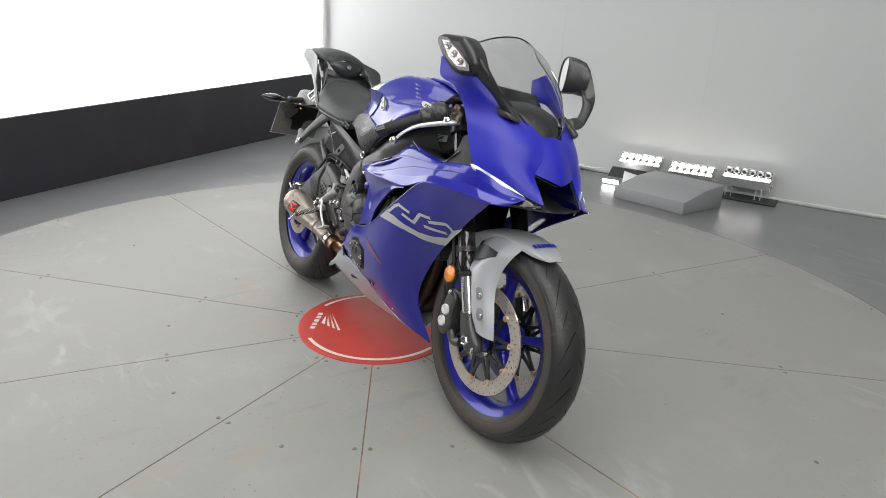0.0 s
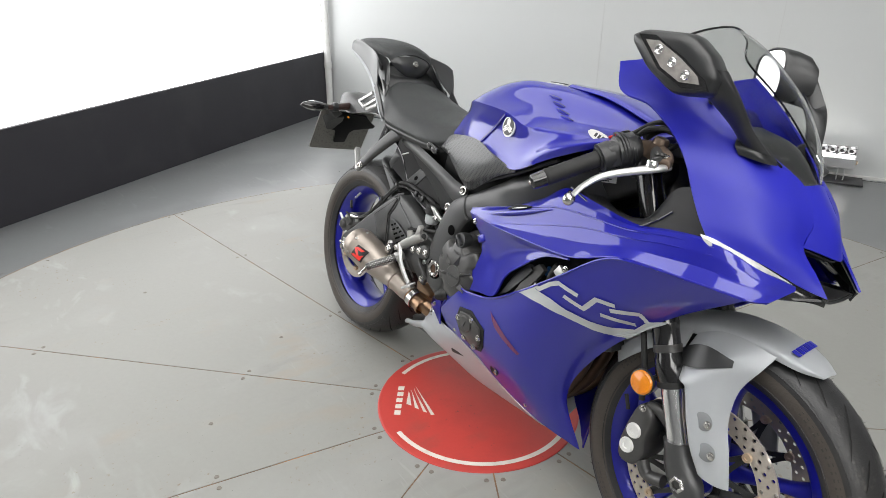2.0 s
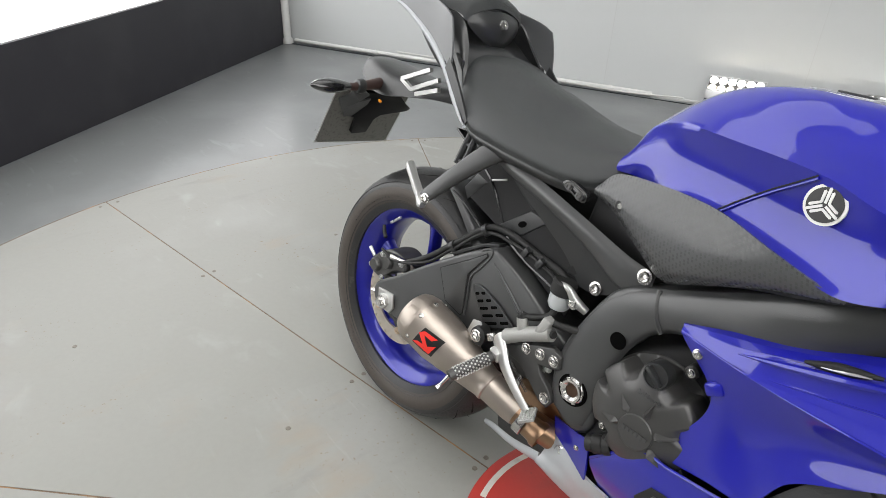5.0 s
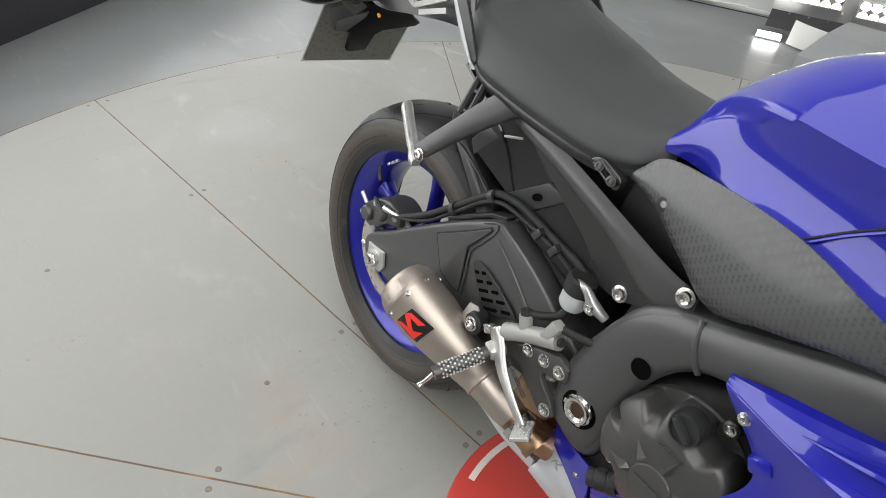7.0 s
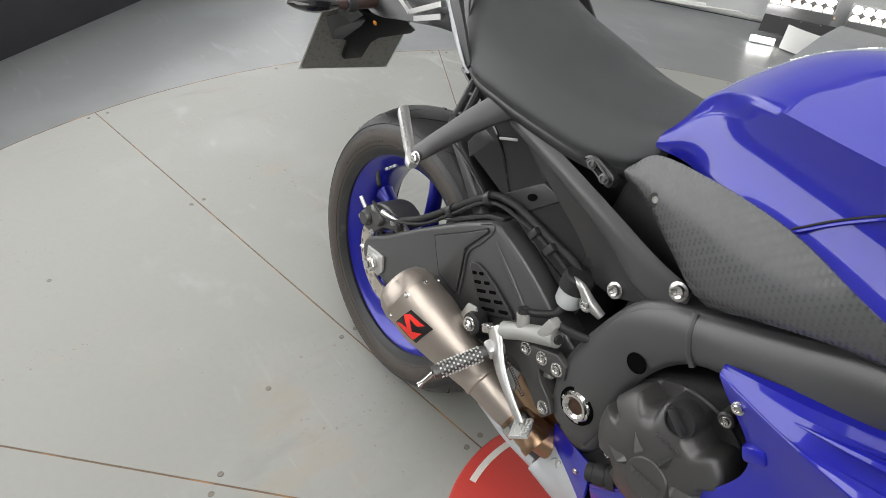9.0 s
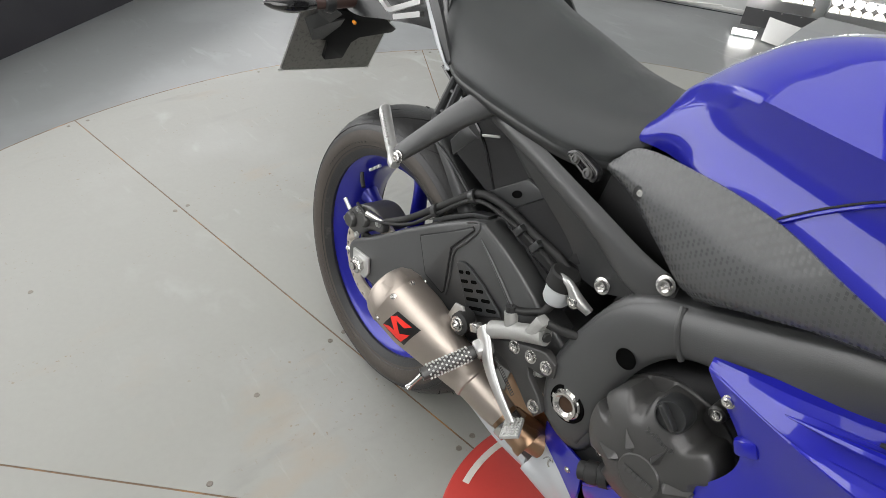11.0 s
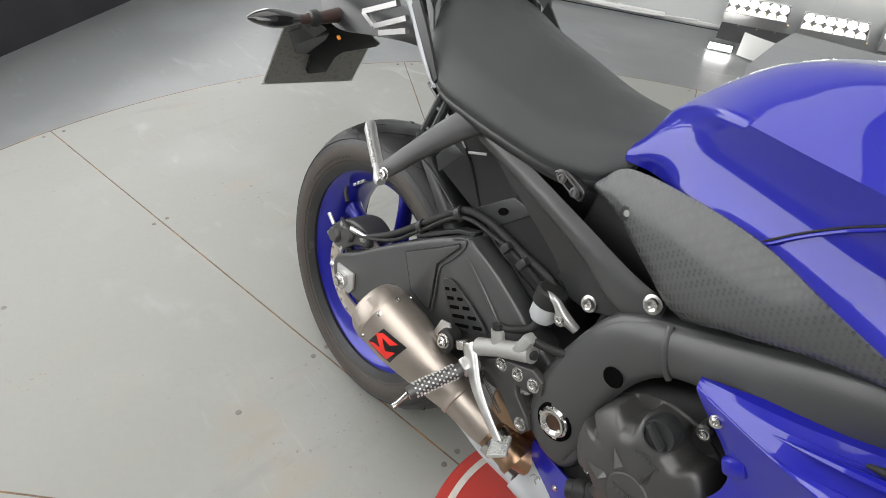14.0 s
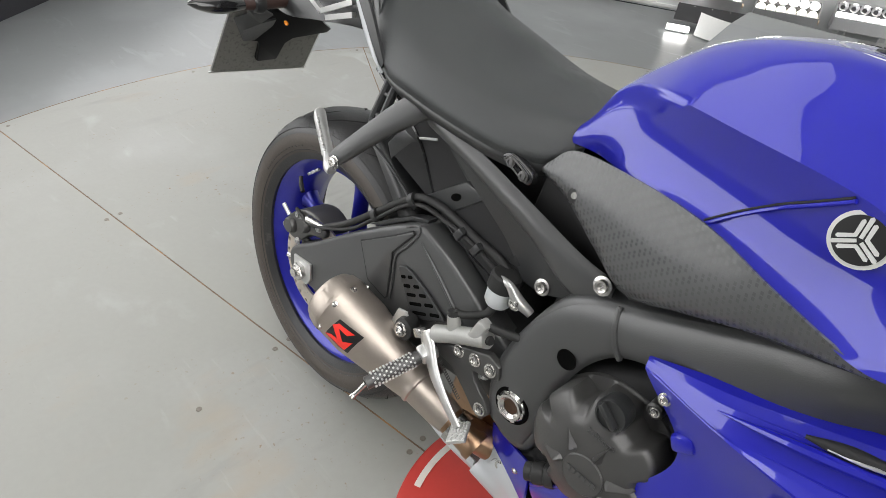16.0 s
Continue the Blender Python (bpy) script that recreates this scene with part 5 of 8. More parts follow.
slot = part("seat_lock_plate", side_plate([(0.417, 0.764), (0.429, 0.775), (0.450, 0.770), (0.469, 0.761), (0.466, 0.746), (0.440, 0.753)], 0.151, 0.012, 0.003, -1, 30), M_GLOSSBLACK, bike, "black bracket with two screws below the seat")
part("bracket_rim", tube([V(x, -0.1525, z) for x, z in ((0.424, 0.765), (0.432, 0.771), (0.449, 0.766), (0.463, 0.758), (0.461, 0.750), (0.441, 0.757), (0.424, 0.765))], 0.0012, 6, 60), M_ENGINE, slot, "thin bright rim")
for x, z in ((0.434, 0.7645), (0.457, 0.7555)):
    bolt(slot, V(x, -0.152, z), (0, -1, 0.2), 0.0056, 0.004, M_ENGINE)
# dark tray and shock region between the rails
tray = part("undertray", loft([[(0.10, -0.10, 0.77), (0.10, 0, 0.75), (0.10, 0.10, 0.77)], [(0.22, -0.10, 0.70), (0.22, 0, 0.69), (0.22, 0.10, 0.70)], [(0.30, -0.098, 0.60), (0.30, 0, 0.585), (0.30, 0.098, 0.60)], [(0.42, -0.098, 0.56), (0.42, 0, 0.55), (0.42, 0.098, 0.56)]], 20, 9, 0.004), M_GLOSSBLACK, bike, "black inner mudguard under the seat")
part("tray_ledge", side_plate([(0.251, 0.612), (0.332, 0.677), (0.377, 0.670), (0.304, 0.606)], 0.1005, 0.03, 0.003), M_BLACK, tray, "black ledge with an oval hole")
# flat black oval paints the dark inside of the hole
part("ledge_hole", slab([(0.0105 * math.cos(2 * math.pi * k / 20), 0.0060 * math.sin(2 * math.pi * k / 20)) for k in range(20)], 0.0009, axes((0.320, -0.1004, 0.645), (0.85, 0, 0.5), (-0.5, 0, 0.85))), M_HOLE, tray)
part("tray_fin", side_plate([(0.233, 0.748), (0.268, 0.752), (0.340, 0.682), (0.333, 0.679)], lambda x, z: 0.101 + 0.02 * max(0, z - 0.70), 0.006, 0.002), M_BLACK, tray, "narrow upright fin of the inner panel")
part("bright_strip", box((0.040, 0.003, 0.0042), axes(V(0.239, -0.0985, 0.705), (0.042, 0, 0.015), (0, -1, 0)), 0.001), M_ALU, tray, "thin bright metal strip")
part("tray_step", side_plate([(0.164, 0.637), (0.205, 0.684), (0.216, 0.690), (0.180, 0.700), (0.150, 0.660)], 0.099, 0.010, 0.003), M_BLACK, tray)
part("tray_wall", loft([[(0.16, -0.098, 0.65), (0.20, -0.098, 0.75)], [(0.30, -0.098, 0.60), (0.33, -0.098, 0.70)], [(0.46, -0.098, 0.52), (0.48, -0.098, 0.62)]], 10, 6, 0.004), M_DARK, tray)
# near-black bodies added to fill the gap with shade
part("shock_absorber", tube([(0.42, 0.0, 0.36), (0.46, 0, 0.62)], 0.035, 16), M_DARK, bike)
part("airbox", side_plate([(0.44, 0.60), (0.46, 0.76), (0.52, 0.80), (0.70, 0.80), (0.95, 0.84), (0.95, 0.74), (0.66, 0.62), (0.56, 0.60)], 0.105, 0.21, 0.01), M_DARK, bike, "near-black filler body for the shaded gap below the tank")
part("battery_box", box((0.34, 0.17, 0.12), pose(0.36, 0, 0.72, 0, 8, 0), 0.01), M_DARK, bike)

# tail unit
hump = part("tail_cowl", loft([sym(h) for h in (
    [(-0.205, -0.040, 1.014), (-0.205, -0.034, 1.030), (-0.205, 0, 1.036)],
    [(-0.165, -0.098, 1.006), (-0.165, -0.075, 1.032), (-0.165, 0, 1.044)],
    [(-0.09, -0.104, 0.998), (-0.09, -0.085, 1.028), (-0.09, 0, 1.046)],
    [(0.00, -0.100, 0.990), (0.00, -0.083, 1.018), (0.00, 0, 1.040)],
    [(0.038, -0.090, 0.984), (0.040, -0.074, 1.006), (0.042, 0, 1.026)],
    [(0.048, -0.080, 0.972), (0.054, -0.060, 0.990), (0.058, 0, 1.004)],
)], 34, 25, 0.004), M_SEAT, bike, "black padded single-seat tail hump", angle=60)
part("lock_panel", loft([sym(h) for h in (
    [(0.046, -0.078, 0.982), (0.054, -0.05, 0.992), (0.060, 0, 0.998)],
    [(0.050, -0.074, 0.966), (0.068, -0.045, 0.972), (0.076, 0, 0.975)],
    [(0.060, -0.050, 0.945), (0.072, -0.030, 0.946), (0.078, 0, 0.946)],
    [(0.068, -0.022, 0.930), (0.070, -0.012, 0.930), (0.072, 0, 0.930)],
)], 18, 17, 0.004), M_BLACK, hump, "black shield-shaped lock panel", angle=60)
part("key_lock", lathe([(0, 0.004), (0.004, 0.004), (0.0045, 0.0065), (0.0095, 0.006), (0.011, 0.003), (0.0115, -0.004)], V(0.074, 0.0, 0.974), (1, 0, 0.45), 24), M_STEEL, hump, "round steel key lock")
part("tail_floor", loft([sym(h) for h in (
    [(-0.12, -0.09, 0.99), (-0.12, -0.05, 0.96), (-0.12, 0, 0.955)],
    [(0.0, -0.095, 0.955), (0.0, -0.06, 0.935), (0.0, 0, 0.93)],
    [(0.07, -0.10, 0.915), (0.075, -0.05, 0.925), (0.085, 0, 0.930)],
    [(0.11, -0.115, 0.875), (0.115, -0.06, 0.895), (0.125, 0, 0.905)],
)], 18, 17, 0.004), M_BLACK, hump, "black plastic tail tray")
for s in (-1, 1):
    fin = part("tail_blade", loft(mirrored([
        [(-0.185, -0.085, 1.030), (-0.165, -0.112, 1.016), (-0.135, -0.128, 0.992)],
        [(-0.085, -0.110, 1.018), (-0.072, -0.126, 1.000), (-0.062, -0.136, 0.972)],
        [(0.000, -0.128, 1.003), (0.010, -0.138, 0.975), (0.018, -0.143, 0.938)],
        [(0.055, -0.144, 0.990), (0.066, -0.149, 0.950), (0.072, -0.150, 0.905)],
        [(0.084, -0.151, 0.976), (0.098, -0.153, 0.935), (0.108, -0.154, 0.882)],
    ], s), 34, 14, 0.004), M_TAILGREY, bike, "dark grey wing-shaped tail side blade", angle=60)
    part("blade_tail_strip", loft(mirrored([
        [(0.098, -0.1535, 0.905), (0.090, -0.153, 0.885)],
        [(0.140, -0.158, 0.862), (0.128, -0.157, 0.845)],
        [(0.184, -0.162, 0.806), (0.177, -0.161, 0.796)],
    ], s), 16, 4, 0.005), M_BLACK, fin)
    part("blade_edge", loft(mirrored([[(x, y, z), (x + 0.004, y - 0.0035, z - w * 0.5), (x + 0.006, y - 0.002, z - w)] for x, y, z, w in ((-0.137, -0.128, 0.992, 0.006), (-0.062, -0.137, 0.973, 0.012), (0.018, -0.143, 0.938, 0.018), (0.078, -0.149, 0.898, 0.022), (0.122, -0.156, 0.852, 0.020), (0.158, -0.161, 0.815, 0.012), (0.180, -0.163, 0.796, 0.004))], s), 40, 9, 0.004), M_GREYPAINT, fin, "silver-grey lower edge of the blade", angle=60)
    part("tail_side_panel", loft(mirrored([
        [(-0.02, -0.100, 0.992), (-0.01, -0.104, 0.965), (0.0, -0.100, 0.940)],
        [(0.045, -0.092, 0.980), (0.055, -0.106, 0.945), (0.06, -0.112, 0.905)],
        [(0.085, -0.098, 0.935), (0.092, -0.116, 0.910), (0.10, -0.124, 0.870)],
        [(0.115, -0.118, 0.885), (0.125, -0.130, 0.862), (0.14, -0.140, 0.832)],
    ], s), 22, 12, 0.004), M_BLACK, fin, "black inner side panel", angle=60)
    for q, zz in ((0.03, 0.962), (0.088, 0.905)):
        part("notch", side_plate([(q - 0.012, zz + 0.008), (q + 0.016, zz - 0.004), (q + 0.022, zz - 0.022), (q + 0.004, zz - 0.008)], lambda x, z: 0.110 + 0.18 * max(0, x - 0.02), 0.008, 0.002, s), M_DARK, fin)
tail_lamp = part("tail_light", loft([sym(h) for h in ([(-0.20, -0.035, 1.012), (-0.205, -0.02, 1.010), (-0.206, 0, 1.010)], [(-0.195, -0.04, 0.985), (-0.2, -0.02, 0.985), (-0.2, 0, 0.985)])], 6, 9, 0.004), M_GLOSSBLACK, bike, "small dark tail light")
part("tail_belly", loft([sym(h) for h in ([(-0.16, -0.06, 0.985), (-0.16, -0.03, 0.955), (-0.16, 0, 0.95)], [(-0.05, -0.085, 0.92), (-0.05, -0.05, 0.88), (-0.05, 0, 0.875)], [(0.08, -0.095, 0.86), (0.08, -0.06, 0.82), (0.08, 0, 0.81)], [(0.20, -0.105, 0.79), (0.20, -0.06, 0.76), (0.20, 0, 0.755)])], 16, 15, 0.004), M_BLACK, bike, "black under-tail panel")

# number plate hanger, plate, rear indicators
hanger = part("plate_hanger", loft([sym(h) for h in (
    [(0.06, -0.045, 0.800), (0.06, -0.030, 0.826), (0.06, 0, 0.830)],
    [(-0.03, -0.055, 0.796), (-0.03, -0.040, 0.822), (-0.03, 0, 0.826)],
    [(-0.12, -0.070, 0.782), (-0.12, -0.052, 0.818), (-0.12, 0, 0.824)],
    [(-0.20, -0.078, 0.768), (-0.20, -0.060, 0.820), (-0.20, 0, 0.832)],
    [(-0.27, -0.070, 0.776), (-0.27, -0.055, 0.828), (-0.27, 0, 0.840)],
    [(-0.315, -0.060, 0.800), (-0.315, -0.045, 0.832), (-0.315, 0, 0.840)],
)], 26, 19, 0.004), M_BLACK, bike, "black plastic number plate hanger", angle=50)
plate_m = axes(V(-0.357, -0.152, 0.609), (0, 1, 0), (0.083, 0, 0.158))
plate_outline = []
for cx, cy, a0 in ((0.012, 0.012, 180), (0.213, 0.012, 270), (0.213, 0.166, 0), (0.012, 0.166, 90)):
    for k in range(5):
        a = radians(a0 + 22.5 * k)
        plate_outline.append((cx + 0.012 * math.cos(a), cy + 0.012 * math.sin(a)))
nplate = part("number_plate", slab(plate_outline, 0.003, plate_m, 0.0006), M_PLATE, bike, "number plate seen from its grey dirty back", angle=30)
part("plate_edge", tube([plate_m @ V(x, y, 0.0015) for x, y in (plate_outline + plate_outline[:1])], 0.0019, 6, 80), M_ALU, nplate)
skirt = [(0.043, 0.099), (0.075, 0.098), (0.082, 0.087), (0.087, 0.042), (0.091, 0.038), (0.133, 0.042), (0.136, 0.048), (0.137, 0.090), (0.153, 0.105), (0.234, 0.117), (0.242, 0.127), (0.218, 0.142), (0.189, 0.168), (0.125, 0.172), (0.076, 0.176), (0.037, 0.160)]
part("plate_skirt", slab(skirt, 0.010, plate_m @ pose(0, 0, 0.004), 0.002), M_PLATEBLACK, hanger, "black plate support", angle=30)
bm = bmesh.new()
for pts in (((0.011, 0.153, 0.008), (0.027, 0.176, 0.020), (0.024, 0.142, 0.026), (0.043, 0.099, 0.010)),
            ((0.024, 0.142, 0.026), (0.046, 0.169, 0.036), (0.081, 0.173, 0.030), (0.085, 0.149, 0.022), (0.062, 0.104, 0.014), (0.043, 0.099, 0.010)),
            ((0.000, 0.217, 0.050), (0.037, 0.212, 0.050), (0.061, 0.195, 0.042), (0.046, 0.169, 0.036)),
            ((0.027, 0.176, 0.020), (0.000, 0.217, 0.050), (0.046, 0.169, 0.036), (0.024, 0.142, 0.026))):
    ring = [plate_m @ V(*p) for p in pts]
    bm.faces.new([bm.verts.new(p) for p in ring])
bmesh.ops.remove_doubles(bm, verts=bm.verts, dist=1e-5)
shell(bm, 0.004)
part("folded_bracket", bm, M_BLACK, hanger, "black folded plate bracket", angle=20)
for dx, dy in ((-0.10, 0.828), (-0.155, 0.826)):
    part("rubber_plug", lathe([(0, 0.003), (0.004, 0.003), (0.005, 0.005), (0.011, 0.004), (0.012, 0)], V(dx, -0.052, dy - 0.024), (0, -0.75, 0.66), 18), M_RUBBER, hanger)
part("orange_clip", box((0.010, 0.006, 0.006), pose(-0.201, -0.078, 0.752, 0, 20, 0), 0.002), M_ORANGE, hanger, "tiny amber clip")
for s in (-1, 1):
    sig = part("rear_indicator", loft([[(-0.214 + dx, s * y, 0.780 + dz) for dx, dz in ((-w, 0), (-w * 0.5, h), (w * 0.5, h * 0.8), (w, 0), (w * 0.5, -h * 0.8), (-w * 0.5, -h))] for y, w, h in ((0.262, 0.003, 0.002), (0.245, 0.015, 0.010), (0.215, 0.022, 0.016), (0.185, 0.019, 0.014), (0.160, 0.010, 0.009))], 18, 16, closed=True, caps=True), M_GLOSSBLACK, bike, "slim black rear indicator")
    part("indicator_stalk", tube([(-0.214, s * 0.165, 0.780), (-0.216, s * 0.135, 0.781), (-0.220, s * 0.07, 0.790)], [0.009, 0.010, 0.014], 12), M_STALK, sig)
    part("stalk_collar", lathe([(0.010, -0.005), (0.016, -0.006), (0.018, 0.0), (0.015, 0.012), (0.010, 0.014)], (-0.216, s * 0.126, 0.782), (0, s, 0), 20, closed=True), M_BLACK, sig)
    # bare metal brace between tail and hanger
    for a, b in (((-0.122, 0.083, 0.822), (-0.082, 0.085, 0.807)), ((-0.122, 0.083, 0.822), (-0.020, 0.090, 0.862)), ((-0.082, 0.085, 0.807), (0.010, 0.090, 0.846)), ((-0.066, 0.084, 0.800), (0.012, 0.088, 0.826))):
        part("brace", tube([(a[0], s * a[1], a[2]), (b[0], s * b[1], b[2])], 0.0062, 4), M_ALU, hanger, "bare metal brace", smooth=False)

# -- tank
def flank(sec, n=13):
    """A half section with a soft crease on its shoulder: flank up to the fourth point, crown above it."""
    return spline(sec[:4], n) + spline(sec[3:], n)[1:]


def tank_sec(sec, n=13):
    right = flank(sec, n)
    return right + [V(p.x, -p.y, p.z) for p in reversed(right[:-1])]


tank_half = [
    [(0.482, -0.108, 0.806), (0.482, -0.108, 0.816), (0.484, -0.101, 0.828), (0.487, -0.084, 0.838), (0.489, -0.052, 0.846), (0.490, -0.02, 0.849), (0.490, 0, 0.850)],
    [(0.530, -0.117, 0.810), (0.527, -0.120, 0.832), (0.522, -0.112, 0.860), (0.516, -0.092, 0.886), (0.520, -0.060, 0.902), (0.523, -0.03, 0.907), (0.524, 0, 0.908)],
    [(0.605, -0.161, 0.815), (0.602, -0.151, 0.836), (0.598, -0.146, 0.870), (0.596, -0.155, 0.910), (0.590, -0.110, 0.937), (0.588, -0.06, 0.956), (0.588, 0, 0.960)],
    [(0.690, -0.184, 0.817), (0.690, -0.1755, 0.834), (0.688, -0.174, 0.872), (0.684, -0.188, 0.912), (0.682, -0.134, 0.946), (0.678, -0.07, 0.980), (0.676, 0, 0.985)],
    [(0.795, -0.208, 0.797), (0.795, -0.198, 0.818), (0.794, -0.195, 0.860), (0.790, -0.206, 0.906), (0.786, -0.138, 0.935), (0.782, -0.072, 0.980), (0.780, 0, 0.986)],
    [(0.870, -0.226, 0.791), (0.873, -0.220, 0.812), (0.875, -0.210, 0.848), (0.874, -0.214, 0.886), (0.871, -0.140, 0.922), (0.867, -0.074, 0.972), (0.865, 0, 0.984)],
    [(0.975, -0.230, 0.838), (0.975, -0.236, 0.856), (0.975, -0.216, 0.874), (0.975, -0.206, 0.892), (0.975, -0.135, 0.912), (0.975, -0.078, 0.954), (0.975, 0, 0.970)],
    [(1.070, -0.204, 0.880), (1.071, -0.214, 0.889), (1.073, -0.204, 0.896), (1.075, -0.188, 0.902), (1.075, -0.125, 0.910), (1.075, -0.082, 0.930), (1.075, 0, 0.943)],
    [(1.118, -0.185, 0.890), (1.120, -0.188, 0.895), (1.122, -0.180, 0.899), (1.125, -0.165, 0.903), (1.125, -0.11, 0.910), (1.125, -0.07, 0.920), (1.125, 0, 0.928)],
]


def tank_rows(n_along, n):
    secs = [tank_sec(h, n) for h in tank_half]
    cols = [spline([q[j] for q in secs], n_along) for j in range(len(secs[0]))]
    return [[c[i] for c in cols] for i in range(n_along)]


tank = part("fuel_tank", shell(grid_mesh(tank_rows(90, 15)), 0.004), M_BLUE, bike, "glossy blue sculpted fuel tank cover", angle=70)


TANK_SURF = np.array([tuple(p) for r in tank_rows(200, 40) for p in r[:79]])


def on_tank(x, z, lift=0.0):
    """The right-hand tank flank at (x, z)."""
    d = (TANK_SURF[:, 0] - x) ** 2 + (TANK_SURF[:, 2] - z) ** 2
    k = np.argsort(d)[:5]
    w = 1 / (d[k] + 1e-8)
    return V(x, float((TANK_SURF[k, 1] * w).sum() / w.sum()) - lift, z)


def tank_top(x, y, lift=0.0):
    """The tank's upper face at (x, y)."""
    d = (TANK_SURF[:, 0] - x) ** 2 + (TANK_SURF[:, 1] - y) ** 2 + np.where(TANK_SURF[:, 2] < 0.88, 1.0, 0.0)
    k = np.argsort(d)[:5]
    w = 1 / (d[k] + 1e-8)
    return V(x, y, float((TANK_SURF[k, 2] * w).sum() / w.sum()) + lift)


gap = [on_tank(x, z, 0.0012) for x, z in ((0.684, 0.823), (0.709, 0.846), (0.737, 0.869), (0.762, 0.887), (0.785, 0.904))]
part("panel_gap", tube(gap, 0.0013, 8, 40), M_DARK, tank, "thin dark panel gap")
part("panel_lip", tube([p + V(0.0022, -0.0006, -0.0022) for p in gap], 0.0022, 8, 40), M_BLUE, tank)
em = axes(on_tank(0.8035, 0.876, 0.0015), (1, -0.13, 0.0), (0.0, 0.02, 1))
emblem = part("emblem", slab([(0.0235 * math.cos(2 * math.pi * k / 40), 0.0235 * math.sin(2 * math.pi * k / 40)) for k in range(40)], 0.004, em, 0.0012), M_SILVER, tank, "round silver and black tank emblem")
part("emblem_field", slab([(0.0200 * math.cos(2 * math.pi * k / 40), 0.0200 * math.sin(2 * math.pi * k / 40)) for k in range(40)], 0.0008, em @ pose(0, 0, 0.0042)), M_LABELBLACK, tank, smooth=False)
for k in range(3):
    a = radians(90 + 120 * k)
    for q in (-0.0044, 0, 0.0044):
        l = 0.019 if q == 0 else 0.015
        part("emblem_bar", slab([(0.002, -0.0014), (l, -0.0017), (l + 0.0015, 0), (l, 0.0017), (0.002, 0.0014)], 0.0009, em @ pose(0, 0, 0.0051) @ Matrix.Rotation(a, 4, "Z") @ Matrix.Translation((0, q, 0))), M_SILVER, tank, smooth=False)
fc = part("fuel_cap", lathe([(0.057, -0.010), (0.057, 0.0005), (0.055, 0.002), (0.052, 0.002), (0.050, 0.0), (0.038, 0.0), (0.037, 0.0025), (0.022, 0.003), (0.02, 0.001), (0, 0.001)], V(0.735, 0, 0.984), (0.0, 0, 1), 48), M_LAMPBODY, tank, "silver ring fuel filler cap flush with the tank", angle=25)
part("cap_latch", box((0.045, 0.018, 0.004), pose(0.735, 0, 0.9875), 0.0015), M_BLACK, tank)
for a in range(0, 360, 51):
    bolt(tank, V(0.735 + 0.0445 * math.cos(radians(a)), 0.0445 * math.sin(radians(a)), 0.984), (0, 0, 1), 0.0030, 0.002)
for k in range(4):
    x, y = 0.812 + 0.0262 * k, -0.103 - 0.0118 * k
    slot = [tank_top(x + 0.042 * q, y - 0.002 * q, 0.0004) for q in (0, 0.25, 0.5, 0.75, 1)]
    # dark tube stands in for the shade in the louvre slot
    part("louvre", tube(slot, [0.0004, 0.0016, 0.0020, 0.0016, 0.0004], 8, 20), M_LABELBLACK, tank, "slim dark louvre slot")
    part("louvre_lip", tube([p + V(0, -0.0035, -0.0012) for p in slot], [0.0005, 0.0022, 0.0028, 0.0022, 0.0005], 8, 20), M_BLUE, tank)
part("tank_spine", loft([sym([(0.815, -0.052, 0.984), (0.815, -0.04, 0.990), (0.815, 0, 0.992)]), sym([(0.95, -0.068, 0.972), (0.95, -0.055, 0.980), (0.95, 0, 0.984)]), sym([(1.10, -0.082, 0.932), (1.10, -0.066, 0.942), (1.10, 0, 0.946)])], 24, 17, 0.003), M_BLUE, tank, "", angle=60)

# knee pad with its raised diamond pattern
M_PAD = mat("diamond_pattern_pad", (0.068, 0.070, 0.072), 0.36, 0.0, vary=0.06, scale=8, fine=700, bump=0.0, spec=0.7)


def lozenge_gloss(m):
    """Pairs of small smooth lozenges in staggered columns, glossier than the satin round them and slightly raised."""
    nt = m.node_tree
    b = nt.nodes["Principled BSDF"]

    def calc(op, a, b2=None, c=None):
        n = nt.nodes.new("ShaderNodeMath")
        n.operation = op
        for k, v in enumerate((a, b2, c)):
            if v is None:
                continue
            if isinstance(v, (int, float)):
                n.inputs[k].default_value = v
            else:
                nt.links.new(v, n.inputs[k])
        return n.outputs[0]

    tc = nt.nodes.new("ShaderNodeTexCoord")
    xyz = nt.nodes.new("ShaderNodeSeparateXYZ")
    nt.links.new(tc.outputs["Object"], xyz.inputs[0])
    cu = calc("DIVIDE", calc("MULTIPLY_ADD", xyz.outputs[2], 0.22, xyz.outputs[0]), 0.0062)
    col, fu = calc("FLOOR", cu), calc("FRACT", cu)
    cv = calc("MULTIPLY_ADD", col, 0.5, calc("DIVIDE", calc("MULTIPLY_ADD", xyz.outputs[0], 0.25, xyz.outputs[2]), 0.0122))
    fv = calc("FRACT", calc("MULTIPLY_ADD", fu, -0.16, cv))
    mask = calc("MULTIPLY", calc("COMPARE", fu, 0.5, 0.24), calc("MAXIMUM", calc("COMPARE", fv, 0.32, 0.13), calc("COMPARE", fv, 0.66, 0.13)))
    rough = nt.nodes.new("ShaderNodeMapRange")
    rough.inputs[3].default_value, rough.inputs[4].default_value = 0.40, 0.14
    nt.links.new(mask, rough.inputs[0])
    nt.links.new(rough.outputs[0], b.inputs["Roughness"])
    bp = nt.nodes.new("ShaderNodeBump")
    bp.inputs["Strength"].default_value, bp.inputs["Distance"].default_value = 0.35, 0.0006
    nt.links.new(mask, bp.inputs["Height"])
    nt.links.new(bp.outputs[0], b.inputs["Normal"])


